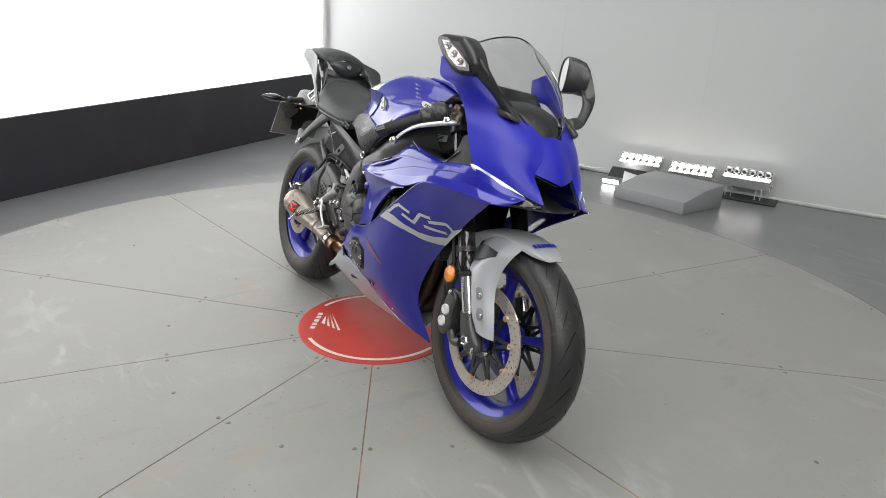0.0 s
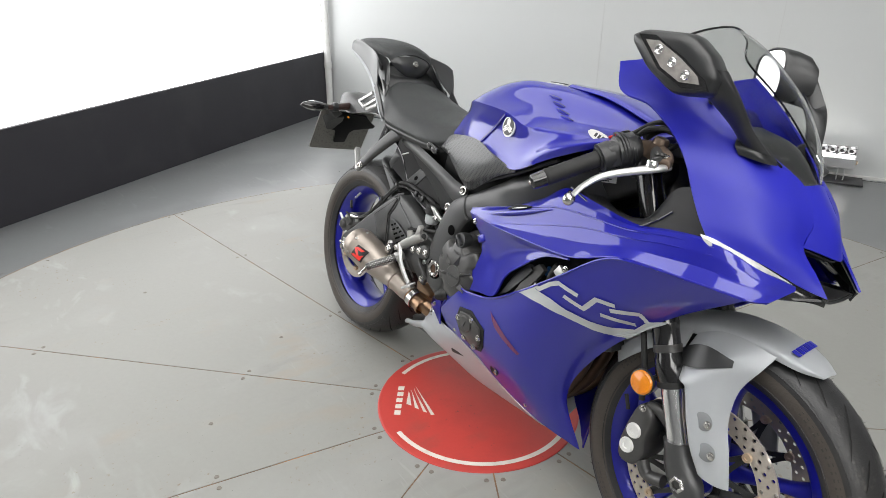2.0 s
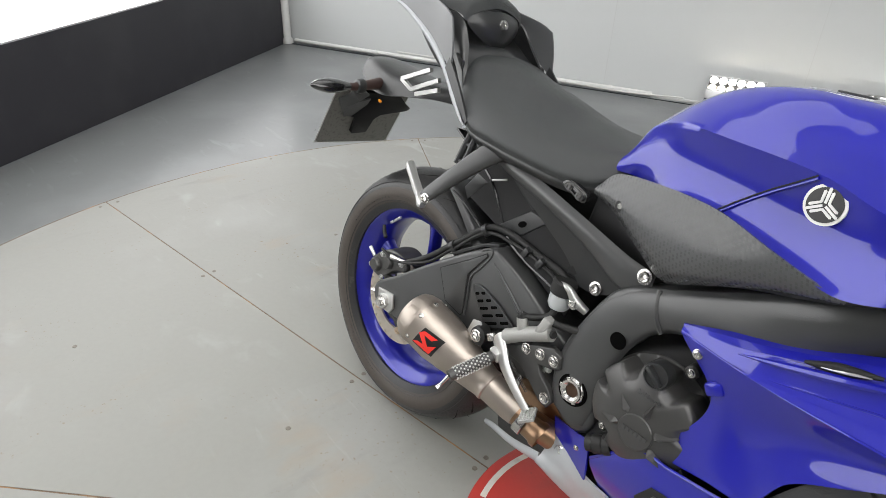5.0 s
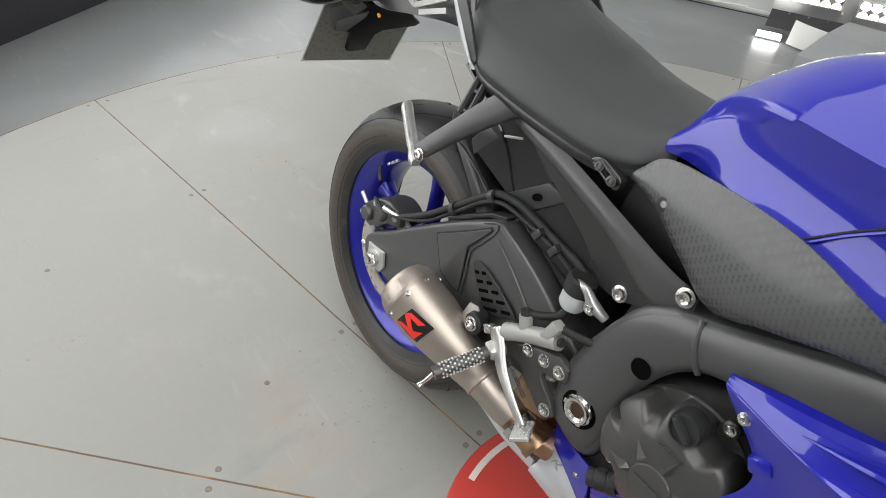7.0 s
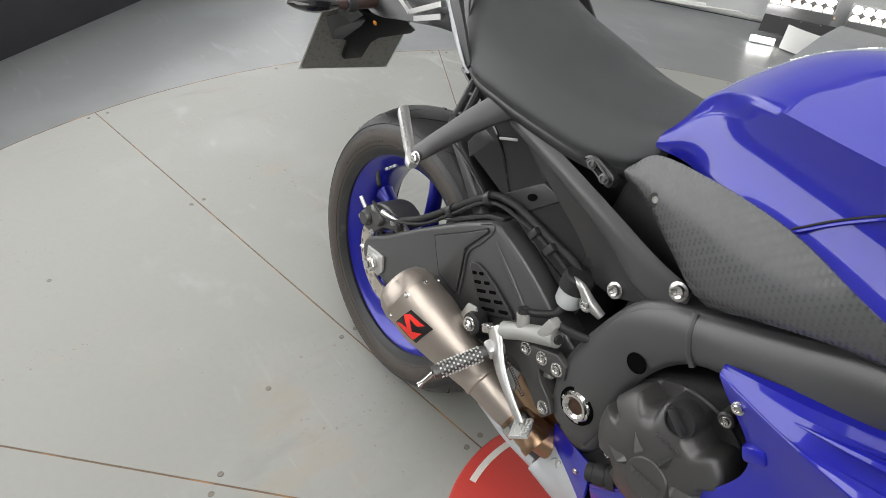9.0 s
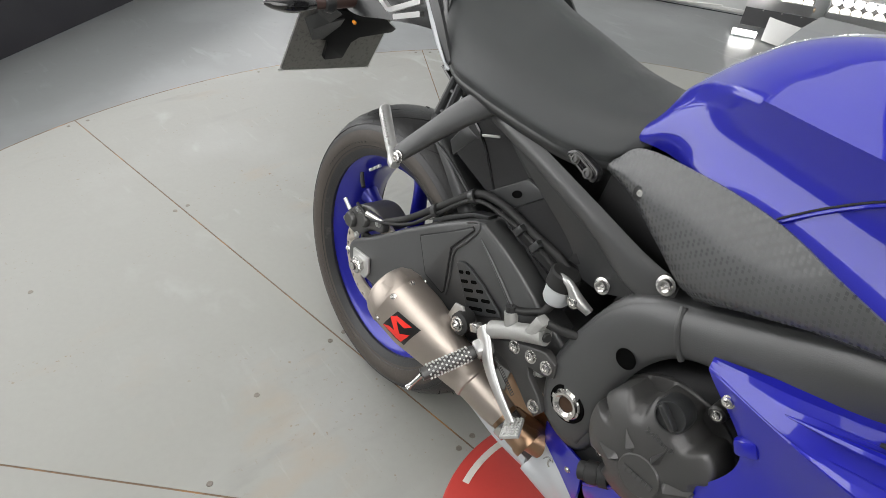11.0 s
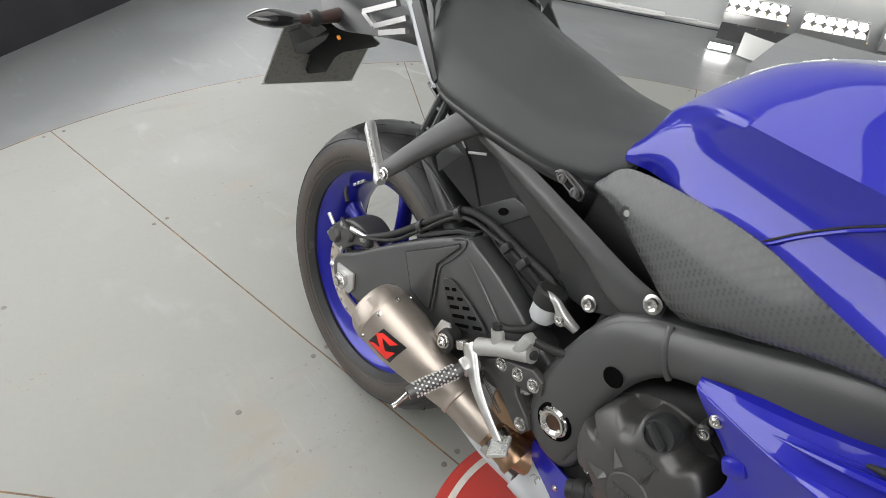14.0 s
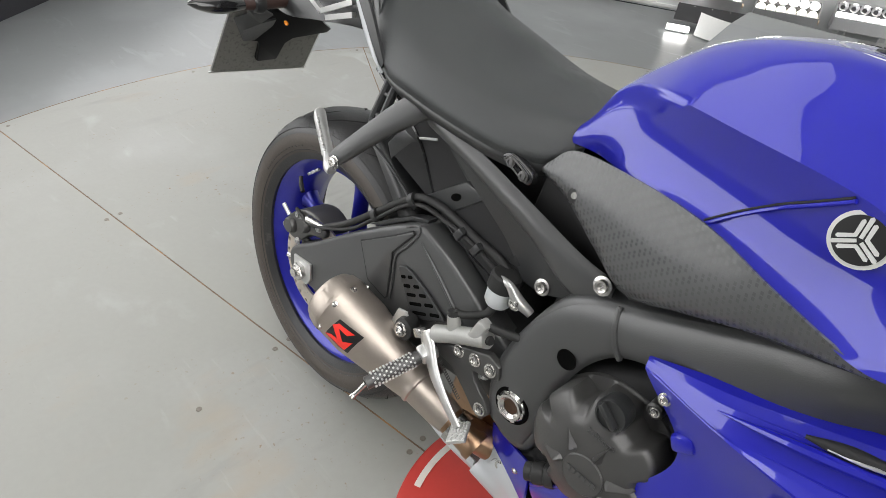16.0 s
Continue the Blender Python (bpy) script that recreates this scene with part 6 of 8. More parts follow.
lozenge_gloss(M_PAD)
for s in (-1, 1):
    pad = part("knee_pad", loft(mirrored([
        [(0.470, -0.130, 0.766), (0.472, -0.134, 0.771), (0.474, -0.133, 0.774), (0.476, -0.131, 0.778)],
        [(0.512, -0.128, 0.750), (0.519, -0.146, 0.764), (0.514, -0.145, 0.782), (0.508, -0.132, 0.808)],
        [(0.572, -0.134, 0.714), (0.577, -0.161, 0.740), (0.590, -0.167, 0.775), (0.602, -0.161, 0.822)],
        [(0.630, -0.144, 0.688), (0.640, -0.176, 0.718), (0.668, -0.189, 0.762), (0.690, -0.188, 0.824)],
        [(0.698, -0.164, 0.718), (0.712, -0.190, 0.738), (0.738, -0.203, 0.770), (0.766, -0.208, 0.809)],
        [(0.775, -0.190, 0.756), (0.790, -0.200, 0.766), (0.806, -0.207, 0.778), (0.825, -0.215, 0.795)],
        [(0.862, -0.214, 0.785), (0.863, -0.215, 0.786), (0.864, -0.216, 0.787), (0.866, -0.217, 0.789)],
    ], s), 46, 36, 0.003), M_PAD, bike, "grey-black knee pad with fine diamond pattern", angle=60)
# near-black disc stands in for the shaded screw hole
bolt(tank, V(0.534, -0.1535, 0.768), (0.1, -1, 0.1), 0.0078, 0.0025, M_DARK)
bolt(tank, V(0.534, -0.1555, 0.768), (0.1, -1, 0.1), 0.0042, 0.0015, M_CASTGREY)
part("pad_gap", tube([(0.640, -0.150, 0.690), (0.74, -0.172, 0.738), (0.86, -0.205, 0.782), (0.98, -0.215, 0.836)], 0.004, 8, 30), M_DARK, tank)

# -- fairings, both sides from one description
TOP_RAIL = [(0.694, -0.174, 0.656), (0.775, -0.174, 0.683), (0.836, -0.174, 0.702), (0.930, -0.182, 0.742), (1.000, -0.190, 0.782), (1.095, -0.202, 0.774), (1.190, -0.203, 0.762), (1.262, -0.199, 0.772), (1.336, -0.188, 0.774), (1.408, -0.142, 0.745), (1.446, -0.100, 0.728)]
EDGE_RAIL = [(0.695, -0.178, 0.652), (0.778, -0.1965, 0.671), (0.838, -0.199, 0.690), (0.930, -0.206, 0.722), (1.004, -0.214, 0.742), (1.096, -0.218, 0.748), (1.188, -0.218, 0.750), (1.264, -0.210, 0.762), (1.340, -0.194, 0.764), (1.413, -0.152, 0.737), (1.448, -0.104, 0.725)]
CREASE_RAIL = [(0.696, -0.182, 0.648), (0.790, -0.2085, 0.6505), (0.845, -0.208, 0.660), (0.935, -0.214, 0.684), (1.012, -0.220, 0.706), (1.098, -0.225, 0.726), (1.188, -0.225, 0.736), (1.268, -0.215, 0.748), (1.343, -0.196, 0.752), (1.416, -0.156, 0.730), (1.449, -0.107, 0.722)]
WEDGE_RAIL = [(0.697, -0.184, 0.645), (0.792, -0.2095, 0.6475), (0.852, -0.2195, 0.649), (0.940, -0.236, 0.656), (1.015, -0.2445, 0.660), (1.100, -0.2495, 0.668), (1.200, -0.248, 0.702), (1.284, -0.230, 0.704), (1.350, -0.209, 0.702), (1.412, -0.187, 0.699), (1.436, -0.160, 0.701)]
HOLLOW_TOP = [(0.697, -0.1835, 0.645), (0.744, -0.197, 0.6465), (0.792, -0.209, 0.647), (0.852, -0.2190, 0.648), (0.911, -0.231, 0.6535), (0.987, -0.242, 0.657), (1.088, -0.248, 0.661)]
HOLLOW_MID = [(0.768, -0.186, 0.572), (0.790, -0.189, 0.562), (0.818, -0.190, 0.564), (0.863, -0.199, 0.593), (0.911, -0.210, 0.617), (0.991, -0.230, 0.645), (1.089, -0.247, 0.660)]
HOLLOW_LOW = [(0.716, -0.182, 0.447), (0.799, -0.196, 0.468), (0.860, -0.208, 0.485), (0.890, -0.212, 0.545), (0.938, -0.223, 0.586), (1.016, -0.238, 0.639), (1.090, -0.247, 0.6585)]
LOWER_SECS = [
    [(0.624, -0.166, 0.354), (0.625, -0.167, 0.345), (0.630, -0.163, 0.332), (0.638, -0.157, 0.316), (0.646, -0.151, 0.302)],
    [(0.700, -0.190, 0.440), (0.704, -0.193, 0.412), (0.708, -0.187, 0.370), (0.712, -0.176, 0.332), (0.718, -0.158, 0.297)],
    [(0.763, -0.200, 0.454), (0.772, -0.203, 0.415), (0.777, -0.196, 0.370), (0.780, -0.180, 0.325), (0.785, -0.158, 0.286)],
    [(0.862, -0.216, 0.480), (0.872, -0.216, 0.430), (0.868, -0.203, 0.370), (0.868, -0.180, 0.310), (0.868, -0.138, 0.245)],
    [(0.965, -0.237, 0.540), (0.972, -0.229, 0.480), (0.960, -0.204, 0.390), (0.950, -0.160, 0.290), (0.940, -0.090, 0.190)],
    [(1.070, -0.248, 0.614), (1.060, -0.226, 0.530), (1.030, -0.180, 0.410), (1.005, -0.125, 0.285), (1.000, -0.055, 0.162)],
    [(1.170, -0.250, 0.688), (1.125, -0.208, 0.560), (1.075, -0.150, 0.430), (1.028, -0.097, 0.290), (1.035, -0.028, 0.145)],
    [(1.240, -0.244, 0.704), (1.190, -0.188, 0.580), (1.098, -0.128, 0.440), (1.034, -0.086, 0.290), (1.050, -0.018, 0.138)],
    [(1.335, -0.214, 0.703), (1.235, -0.158, 0.590), (1.110, -0.116, 0.440), (1.036, -0.080, 0.290), (1.058, -0.010, 0.134)],
    [(1.414, -0.186, 0.699), (1.262, -0.140, 0.590), (1.118, -0.110, 0.440), (1.037, -0.077, 0.290), (1.060, -0.008, 0.133)],
]
for s in (-1, 1):
    right = s < 0
    strips = [[a, b] for a, b in ((TOP_RAIL, EDGE_RAIL), (EDGE_RAIL, CREASE_RAIL), (CREASE_RAIL, WEDGE_RAIL))]
    secs = []
    for i in range(len(TOP_RAIL)):
        t, e, c, w = (Vector(r[i]) for r in (TOP_RAIL, EDGE_RAIL, CREASE_RAIL, WEDGE_RAIL))
        bow = V(0, 0.006 * min(1, (c - w).length / 0.06), 0)
        secs.append([tuple(t), tuple(t.lerp(e, 0.5) + V(0, -0.002, 0.002)), tuple(e), tuple(c), tuple(c.lerp(w, 0.5) + bow), tuple(w)])
    mid = part("upper_side_fairing", loft(mirrored(secs, s), 70, 31, 0.004, sharp=True), M_BLUE, bike, "glossy blue upper side fairing with a sharp crease", angle=20)
    for rail, r in ((EDGE_RAIL, 0.0018), (CREASE_RAIL, 0.0016), (WEDGE_RAIL, 0.0020)):
        part("fairing_crease", tube([(x, -s * y, z) for x, y, z in rail[1:9]], [0.0003, r * 0.6] + [r] * 6, 6, 80), M_BLUE, mid)
    part("fairing_hollow", loft(mirrored([HOLLOW_TOP, HOLLOW_MID, HOLLOW_LOW], s), 24, 48, 0.004), M_BLUE, mid, "concave blue face behind the crease", angle=60)
    low = part("lower_side_fairing", loft(mirrored(LOWER_SECS, s), 70, 40, 0.004), M_BLUE, bike, "glossy blue lower side fairing with pale graphic", angle=60)
    part("fairing_lip", tube([(x, -s * (y - 0.001), z) for x, y, z in [q[0] for q in LOWER_SECS]], 0.0026, 8, 80), M_BLUE, low)
    belly = part("belly_pan", loft(mirrored([
        [(0.528, -0.121, 0.311), (0.516, -0.128, 0.262), (0.510, -0.125, 0.232), (0.53, 0.0, 0.180)],
        [(0.566, -0.135, 0.312), (0.562, -0.138, 0.275), (0.566, -0.118, 0.215), (0.57, 0.0, 0.165)],
        [(0.614, -0.150, 0.303), (0.612, -0.142, 0.262), (0.62, -0.100, 0.195), (0.62, 0.0, 0.150)],
        [(0.700, -0.158, 0.300), (0.705, -0.135, 0.252), (0.710, -0.080, 0.170), (0.71, 0.0, 0.142)],
        [(0.790, -0.158, 0.284), (0.795, -0.125, 0.236), (0.80, -0.070, 0.165), (0.80, 0.0, 0.138)],
        [(0.885, -0.122, 0.228), (0.886, -0.100, 0.205), (0.89, -0.055, 0.160), (0.89, 0.0, 0.136)],
        [(0.960, -0.078, 0.180), (0.960, -0.068, 0.172), (0.96, -0.035, 0.150), (0.96, 0.0, 0.134)],
    ], s), 50, 26, 0.004), M_GREYPAINT, bike, "silver-grey belly pan", angle=60)
    part("belly_prong", loft(mirrored([
        [(0.312, -0.048, 0.160), (0.311, -0.050, 0.156), (0.313, -0.048, 0.152)],
        [(0.345, -0.064, 0.180), (0.346, -0.067, 0.174), (0.348, -0.064, 0.168)],
        [(0.420, -0.095, 0.210), (0.422, -0.099, 0.203), (0.426, -0.095, 0.196)],
        [(0.508, -0.124, 0.252), (0.511, -0.128, 0.244), (0.516, -0.124, 0.234)],
    ], s), 24, 9, 0.004), M_GREYPAINT, belly, "pointed silver-grey prong at the tail of the belly pan", angle=60)
    part("belly_inner", loft(mirrored([
        [(0.335, -0.040, 0.185), (0.340, -0.036, 0.155)],
        [(0.400, -0.062, 0.225), (0.410, -0.055, 0.170)],
        [(0.520, -0.090, 0.270), (0.520, -0.085, 0.195)],
    ], s), 12, 4, 0.003), M_BLACK, belly, "black inside of the belly outlet")
    part("belly_fin", loft(mirrored([
        [(0.508, -0.104, 0.331), (0.516, -0.112, 0.322), (0.526, -0.121, 0.312)],
        [(0.560, -0.131, 0.352), (0.566, -0.138, 0.330), (0.572, -0.139, 0.310)],
        [(0.610, -0.153, 0.370), (0.620, -0.160, 0.335), (0.622, -0.155, 0.298)],
    ], s), 16, 12, 0.004), M_BLUE, belly, "small blue fin above the belly pan", angle=60)
    part("bolt_recess", lathe([(0, 0.0006), (0.0125, 0.0008), (0.014, 0.0016), (0.0145, 0)], V(0.553, s * 0.1335, 0.293), (-0.25, s, 0.0), 20), M_RECESSSHADE, belly)
    bolt(belly, V(0.556, s * 0.134, 0.300), (-0.1, s, 0.2), 0.0085, 0.005)
    # sheet in shadow black, painting the dark inside of the duct
    part("duct_back", loft(mirrored([[(0.76, -0.150, 0.62), (0.78, -0.150, 0.46)], [(0.92, -0.165, 0.67), (0.92, -0.165, 0.50)], [(1.10, -0.170, 0.70), (1.10, -0.160, 0.56)]], s), 8, 5, 0.004), M_DARK, mid)
    if right:
        part("duct_rib", loft([[(0.872, -0.190, 0.488), (0.905, -0.196, 0.510)], [(0.912, -0.190, 0.556), (0.950, -0.200, 0.560)], [(0.955, -0.198, 0.598), (0.975, -0.205, 0.590)]], 10, 7, 0.010), M_BLACK, mid, "black inner duct rib", angle=50)
        part("duct_rib", loft([[(0.925, -0.196, 0.520), (0.960, -0.200, 0.536)], [(0.960, -0.196, 0.585), (0.995, -0.204, 0.582)], [(0.99, -0.204, 0.612), (1.010, -0.208, 0.604)]], 10, 7, 0.010), M_ENGINE, mid, "", angle=50)
        part("duct_pipe", tube([(1.002, -0.196, 0.590), (1.006, -0.198, 0.602), (1.008, -0.198, 0.608)], 0.007, 10), mat("blue_hose_clip", (0.01, 0.10, 0.30), 0.4), mid, "blue hose clip")
        part("duct_hose", tube([(1.012, -0.196, 0.565), (1.022, -0.206, 0.596), (1.035, -0.206, 0.625)], 0.009, 10), M_RUBBER, mid)
        part("duct_clip", box((0.030, 0.010, 0.024), pose(1.050, -0.212, 0.612, 0, 35, 0), 0.003), M_ALU, mid)
        bolt(mid, V(1.068, -0.222, 0.628), (0, -1, 0), 0.006, 0.005)
    # raised dark tube paints the shade of the vent opening
    part("vent_slot", tube([(x, -s * y, z) for x, y, z in ((0.850, -0.2020, 0.6970), (0.885, -0.2045, 0.7085), (0.925, -0.2070, 0.7215))], [0.002, 0.0072, 0.002], 10, 20), M_DARK, mid, "narrow dark vent slot")
    part("vent_lip", tube([(x, -s * y, z) for x, y, z in ((0.780, -0.1995, 0.664), (0.850, -0.2070, 0.686), (0.920, -0.2115, 0.7085), (0.992, -0.2155, 0.734))], [0.001, 0.0055, 0.0050, 0.001], 8, 24), M_BLUE, mid)
    part("vent_blade", tube([(x, -s * y, z) for x, y, z in ((0.868, -0.2085, 0.7020), (0.892, -0.2105, 0.7100), (0.916, -0.2115, 0.7175))], [0.0008, 0.0022, 0.0008], 8, 14), M_ALU, mid, "thin bright blade in the vent")
    bolt(mid, V(0.731, s * 0.190, 0.631), (0.1, s, 0.1), 0.0060, 0.006, M_STEEL)
    part("fairing_tab", box((0.026, 0.014, 0.020), pose(0.768, s * 0.190, 0.598, 0, -30, 0), 0.005), M_BLUE, mid, "small raised blue tab")
    bolt(mid, V(1.018, s * 0.200, 0.776), (0, s, 1), 0.006, 0.004)


def surface(sections, nu=90, nv=90):
    """Dense points of a sheet through sections, as an array."""
    secs = [spline(q, nv) for q in sections]
    cols = [spline([q[j] for q in secs], nu) for j in range(nv)]
    return np.array([[tuple(p) for p in c] for c in cols]).reshape(-1, 3)


def lay(surf, x, z, lift):
    """The place on a right-hand sheet seen from the side at (x, z), lifted off it."""
    d = (surf[:, 0] - x) ** 2 + (surf[:, 2] - z) ** 2
    k = np.argsort(d)[:4]
    w = 1 / (d[k] + 1e-8)
    return V(x, float((surf[k, 1] * w).sum() / w.sum()) - lift, z)


LOW_SURF = surface(LOWER_SECS)


def decal(name, corners, material, lift, label, nu=12, nv=6, surf=None):
    """A thin patch of print, also used for the painted reflection, with four corners (x, z) laid on the fairing."""
    surf = LOW_SURF if surf is None else surf
    a, b, c, d = (V(x, z, 0) for x, z in corners)
    rows = [[lay(surf, p.x, p.y, lift) for p in (a.lerp(b, i / nu).lerp(d.lerp(c, i / nu), j / nv) for j in range(nv + 1))] for i in range(nu + 1)]
    return part(name, grid_mesh(rows), material, bpy.data.objects["lower_side_fairing"], label)


BAND_TOP = [(1.018, 0.569), (1.061, 0.563), (1.095, 0.549), (1.131, 0.538), (1.167, 0.536), (1.203, 0.544), (1.230, 0.573), (1.270, 0.591)]
BAND_LOW = [(0.965, 0.542), (1.038, 0.540), (1.086, 0.532), (1.135, 0.516), (1.164, 0.512), (1.187, 0.515), (1.229, 0.556), (1.267, 0.585)]
for k in range(7):
    decal("pale_band", (BAND_TOP[k], BAND_TOP[k + 1], BAND_LOW[k + 1], BAND_LOW[k]), M_WHITEPRINT, 0.0026, "pale grey printed band", 12, 10)
decal("pale_band", ((0.964, 0.542), (1.016, 0.578), (1.020, 0.569), (0.972, 0.541)), M_WHITEPRINT, 0.0026, "pale grey printed band", 12, 10)
for line in (((1.016, 0.577), (1.030, 0.573), (1.058, 0.595), (1.079, 0.605), (1.117, 0.593)), ((1.092, 0.580), (1.126, 0.565), (1.154, 0.597), (1.187, 0.596)), ((1.180, 0.582), (1.225, 0.590), (1.231, 0.572)), ((1.160, 0.564), (1.207, 0.559))):
    for p, q in zip(line, line[1:]):
        d = (V(*q, 0) - V(*p, 0)).normalized() * 0.0046
        decal("pale_stroke", ((p[0] - d.y - d.x * 0.5, p[1] + d.x - d.y * 0.5), (q[0] - d.y + d.x * 0.5, q[1] + d.x + d.y * 0.5), (q[0] + d.y + d.x * 0.5, q[1] - d.x + d.y * 0.5), (p[0] + d.y - d.x * 0.5, p[1] - d.x - d.y * 0.5)), M_WHITEPRINT, 0.0028, "pale grey angular stroke", 12, 5)
# dark red patches paint a reflection onto the glossy fairing
M_REDREFLECTION = mat("painted_red_reflection", (0.16, 0.012, 0.10), 0.3, coat=0.8, bump=0)
for quad in (((0.872, 0.452), (0.905, 0.434), (0.895, 0.418), (0.885, 0.430)), ((0.905, 0.434), (0.950, 0.404), (0.945, 0.390), (0.895, 0.418)), ((0.950, 0.404), (0.972, 0.386), (0.966, 0.379), (0.945, 0.390))):
    decal("red_flash", quad, M_REDREFLECTION, 0.0011, "dark red patch painted as a reflection")

# engine cover in the fairing cut-out
def cover_y(x, z):
    return abs(lay(LOW_SURF, min(x, 0.86), z, 0).y)


WELL = [(0.720, 0.366), (0.742, 0.406), (0.796, 0.418), (0.853, 0.392), (0.846, 0.340), (0.830, 0.318), (0.789, 0.306), (0.737, 0.326)]
cov = part("side_cover_well", side_plate(WELL, lambda x, z: cover_y(x, z) + 0.003, 0.008, 0.001, -1, 0), M_DARK, bike, "black engine side cover in the fairing cut-out")
inner = [(0.786 + (x - 0.786) * 0.80, 0.362 + (z - 0.362) * 0.80) for x, z in WELL]
part("side_cover", side_plate(inner, lambda x, z: cover_y(x, z) + 0.0085, 0.010, 0.0035, -1, 0), M_ENGINE, cov)
part("cover_plug", lathe([(0.0215, 0.0), (0.0215, 0.003), (0.019, 0.005), (0.0, 0.005)], V(0.783, -cover_y(0.783, 0.378) - 0.008, 0.378), (0.05, -1, -0.16), 28), M_ENGINE, cov)
part("plug_slot", box((0.018, 0.002, 0.004), axes(V(0.783, -cover_y(0.783, 0.378) - 0.0135, 0.378), (0.4, 0, 1), (0, -1, 0)), 0.001), M_DARK, cov)
for x, z in ((0.743, 0.378), (0.808, 0.398), (0.764, 0.330), (0.836, 0.362), (0.806, 0.322)):
    bolt(cov, V(x, -cover_y(x, z) - 0.007, z), (0.05, -1, -0.16), 0.0064, 0.006)
LOWF = bpy.data.objects["lower_side_fairing"]
part("fairing_recess", lathe([(0, 0.001), (0.011, 0.001), (0.014, 0.003), (0.015, 0)], lay(LOW_SURF, 0.872, 0.285, 0.0), (0.2, -1, -0.4), 20), M_DARK, LOWF)
bolt(LOWF, lay(LOW_SURF, 0.877, 0.281, 0.001), (0.2, -1, -0.4), 0.006, 0.005)
for x, z in ((0.595, 0.352), (0.70, 0.318), (0.945, 0.215)):
    bolt(LOWF, lay(LOW_SURF, x, z, 0.001), (0, -1, -0.3), 0.0042, 0.003)

# -- upper cowl
M_INNER = mat("matt_inner_black", (0.022, 0.022, 0.023), 0.5, vary=0.1, scale=9, fine=500, bump=0.1)
for s in (-1, 1):
    cowl = part("upper_cowl", loft(mirrored([
        [(1.486, -0.070, 0.719), (1.455, -0.092, 0.727), (1.405, -0.138, 0.752), (1.322, -0.192, 0.778)],
        [(1.462, -0.072, 0.748), (1.440, -0.098, 0.760), (1.390, -0.146, 0.785), (1.302, -0.197, 0.806)],
        [(1.426, -0.072, 0.789), (1.412, -0.104, 0.802), (1.366, -0.150, 0.822), (1.275, -0.197, 0.848)],
        [(1.420, -0.050, 0.830), (1.394, -0.094, 0.850), (1.340, -0.144, 0.872), (1.248, -0.195, 0.892)],
        [(1.384, -0.040, 0.884), (1.358, -0.078, 0.898), (1.300, -0.134, 0.922), (1.208, -0.191, 0.934)],
        [(1.318, -0.094, 0.938), (1.285, -0.120, 0.950), (1.228, -0.158, 0.966), (1.140, -0.187, 0.976)],
        [(1.225, -0.130, 1.010), (1.190, -0.148, 1.014), (1.140, -0.170, 1.012), (1.070, -0.184, 0.992)],
        [(1.150, -0.145, 1.062), (1.120, -0.158, 1.058), (1.090, -0.170, 1.052), (1.052, -0.182, 1.044)],
    ], s), 44, 30, 0.004), M_MATBLUE, bike, "satin blue upper front cowl", angle=60)
    part("running_light", loft(mirrored([
        [(1.314, -0.1985, 0.781), (1.318, -0.1995, 0.777), (1.324, -0.1985, 0.771)],
        [(1.333, -0.1905, 0.779), (1.338, -0.1930, 0.770), (1.347, -0.1920, 0.757)],
        [(1.362, -0.176, 0.770), (1.367, -0.180, 0.754), (1.378, -0.179, 0.736)],
        [(1.404, -0.145, 0.753), (1.410, -0.149, 0.741), (1.420, -0.149, 0.728)],
        [(1.440, -0.104, 0.731), (1.441, -0.104, 0.729), (1.442, -0.103, 0.727)],
    ], s), 24, 8, 0.004), M_DRL, bike, "thin clear running light strip")
    part("lamp_shadow_panel", loft(mirrored([
        [(1.330, -0.188, 0.772), (1.345, -0.180, 0.745), (1.40, -0.165, 0.705)],
        [(1.39, -0.145, 0.742), (1.40, -0.140, 0.725), (1.43, -0.135, 0.705)],
        [(1.455, -0.086, 0.726), (1.458, -0.084, 0.718), (1.465, -0.080, 0.705)],
        [(1.485, -0.062, 0.716), (1.482, -0.060, 0.710), (1.480, -0.055, 0.700)],
    ], s), 20, 9, 0.003), M_GLOSSBLACK, bike, "gloss black chin panel")
    # black inner panel behind the cowl
    part("inner_cowl_panel", loft(mirrored([
        [(1.022, -0.198, 0.780), (1.10, -0.202, 0.762), (1.19, -0.203, 0.756), (1.262, -0.200, 0.766), (1.322, -0.190, 0.776)],
        [(1.030, -0.178, 0.782), (1.10, -0.186, 0.772), (1.19, -0.194, 0.768), (1.246, -0.192, 0.802), (1.300, -0.194, 0.806)],
        [(1.045, -0.120, 0.775), (1.10, -0.135, 0.760), (1.18, -0.160, 0.770), (1.235, -0.184, 0.836), (1.270, -0.192, 0.852)],
    ], s), 14, 26, 0.003), M_INNER, bike, "matt black inner cockpit panel", angle=60)
    part("inner_trim_edge", tube([(x, -s * y, z) for x, y, z in ((1.016, -0.198, 0.788), (1.09, -0.204, 0.766), (1.185, -0.204, 0.758), (1.222, -0.200, 0.776), (1.25, -0.194, 0.802))], 0.002, 6, 30), M_GLOSSBLACK, bpy.data.objects["inner_cowl_panel"])
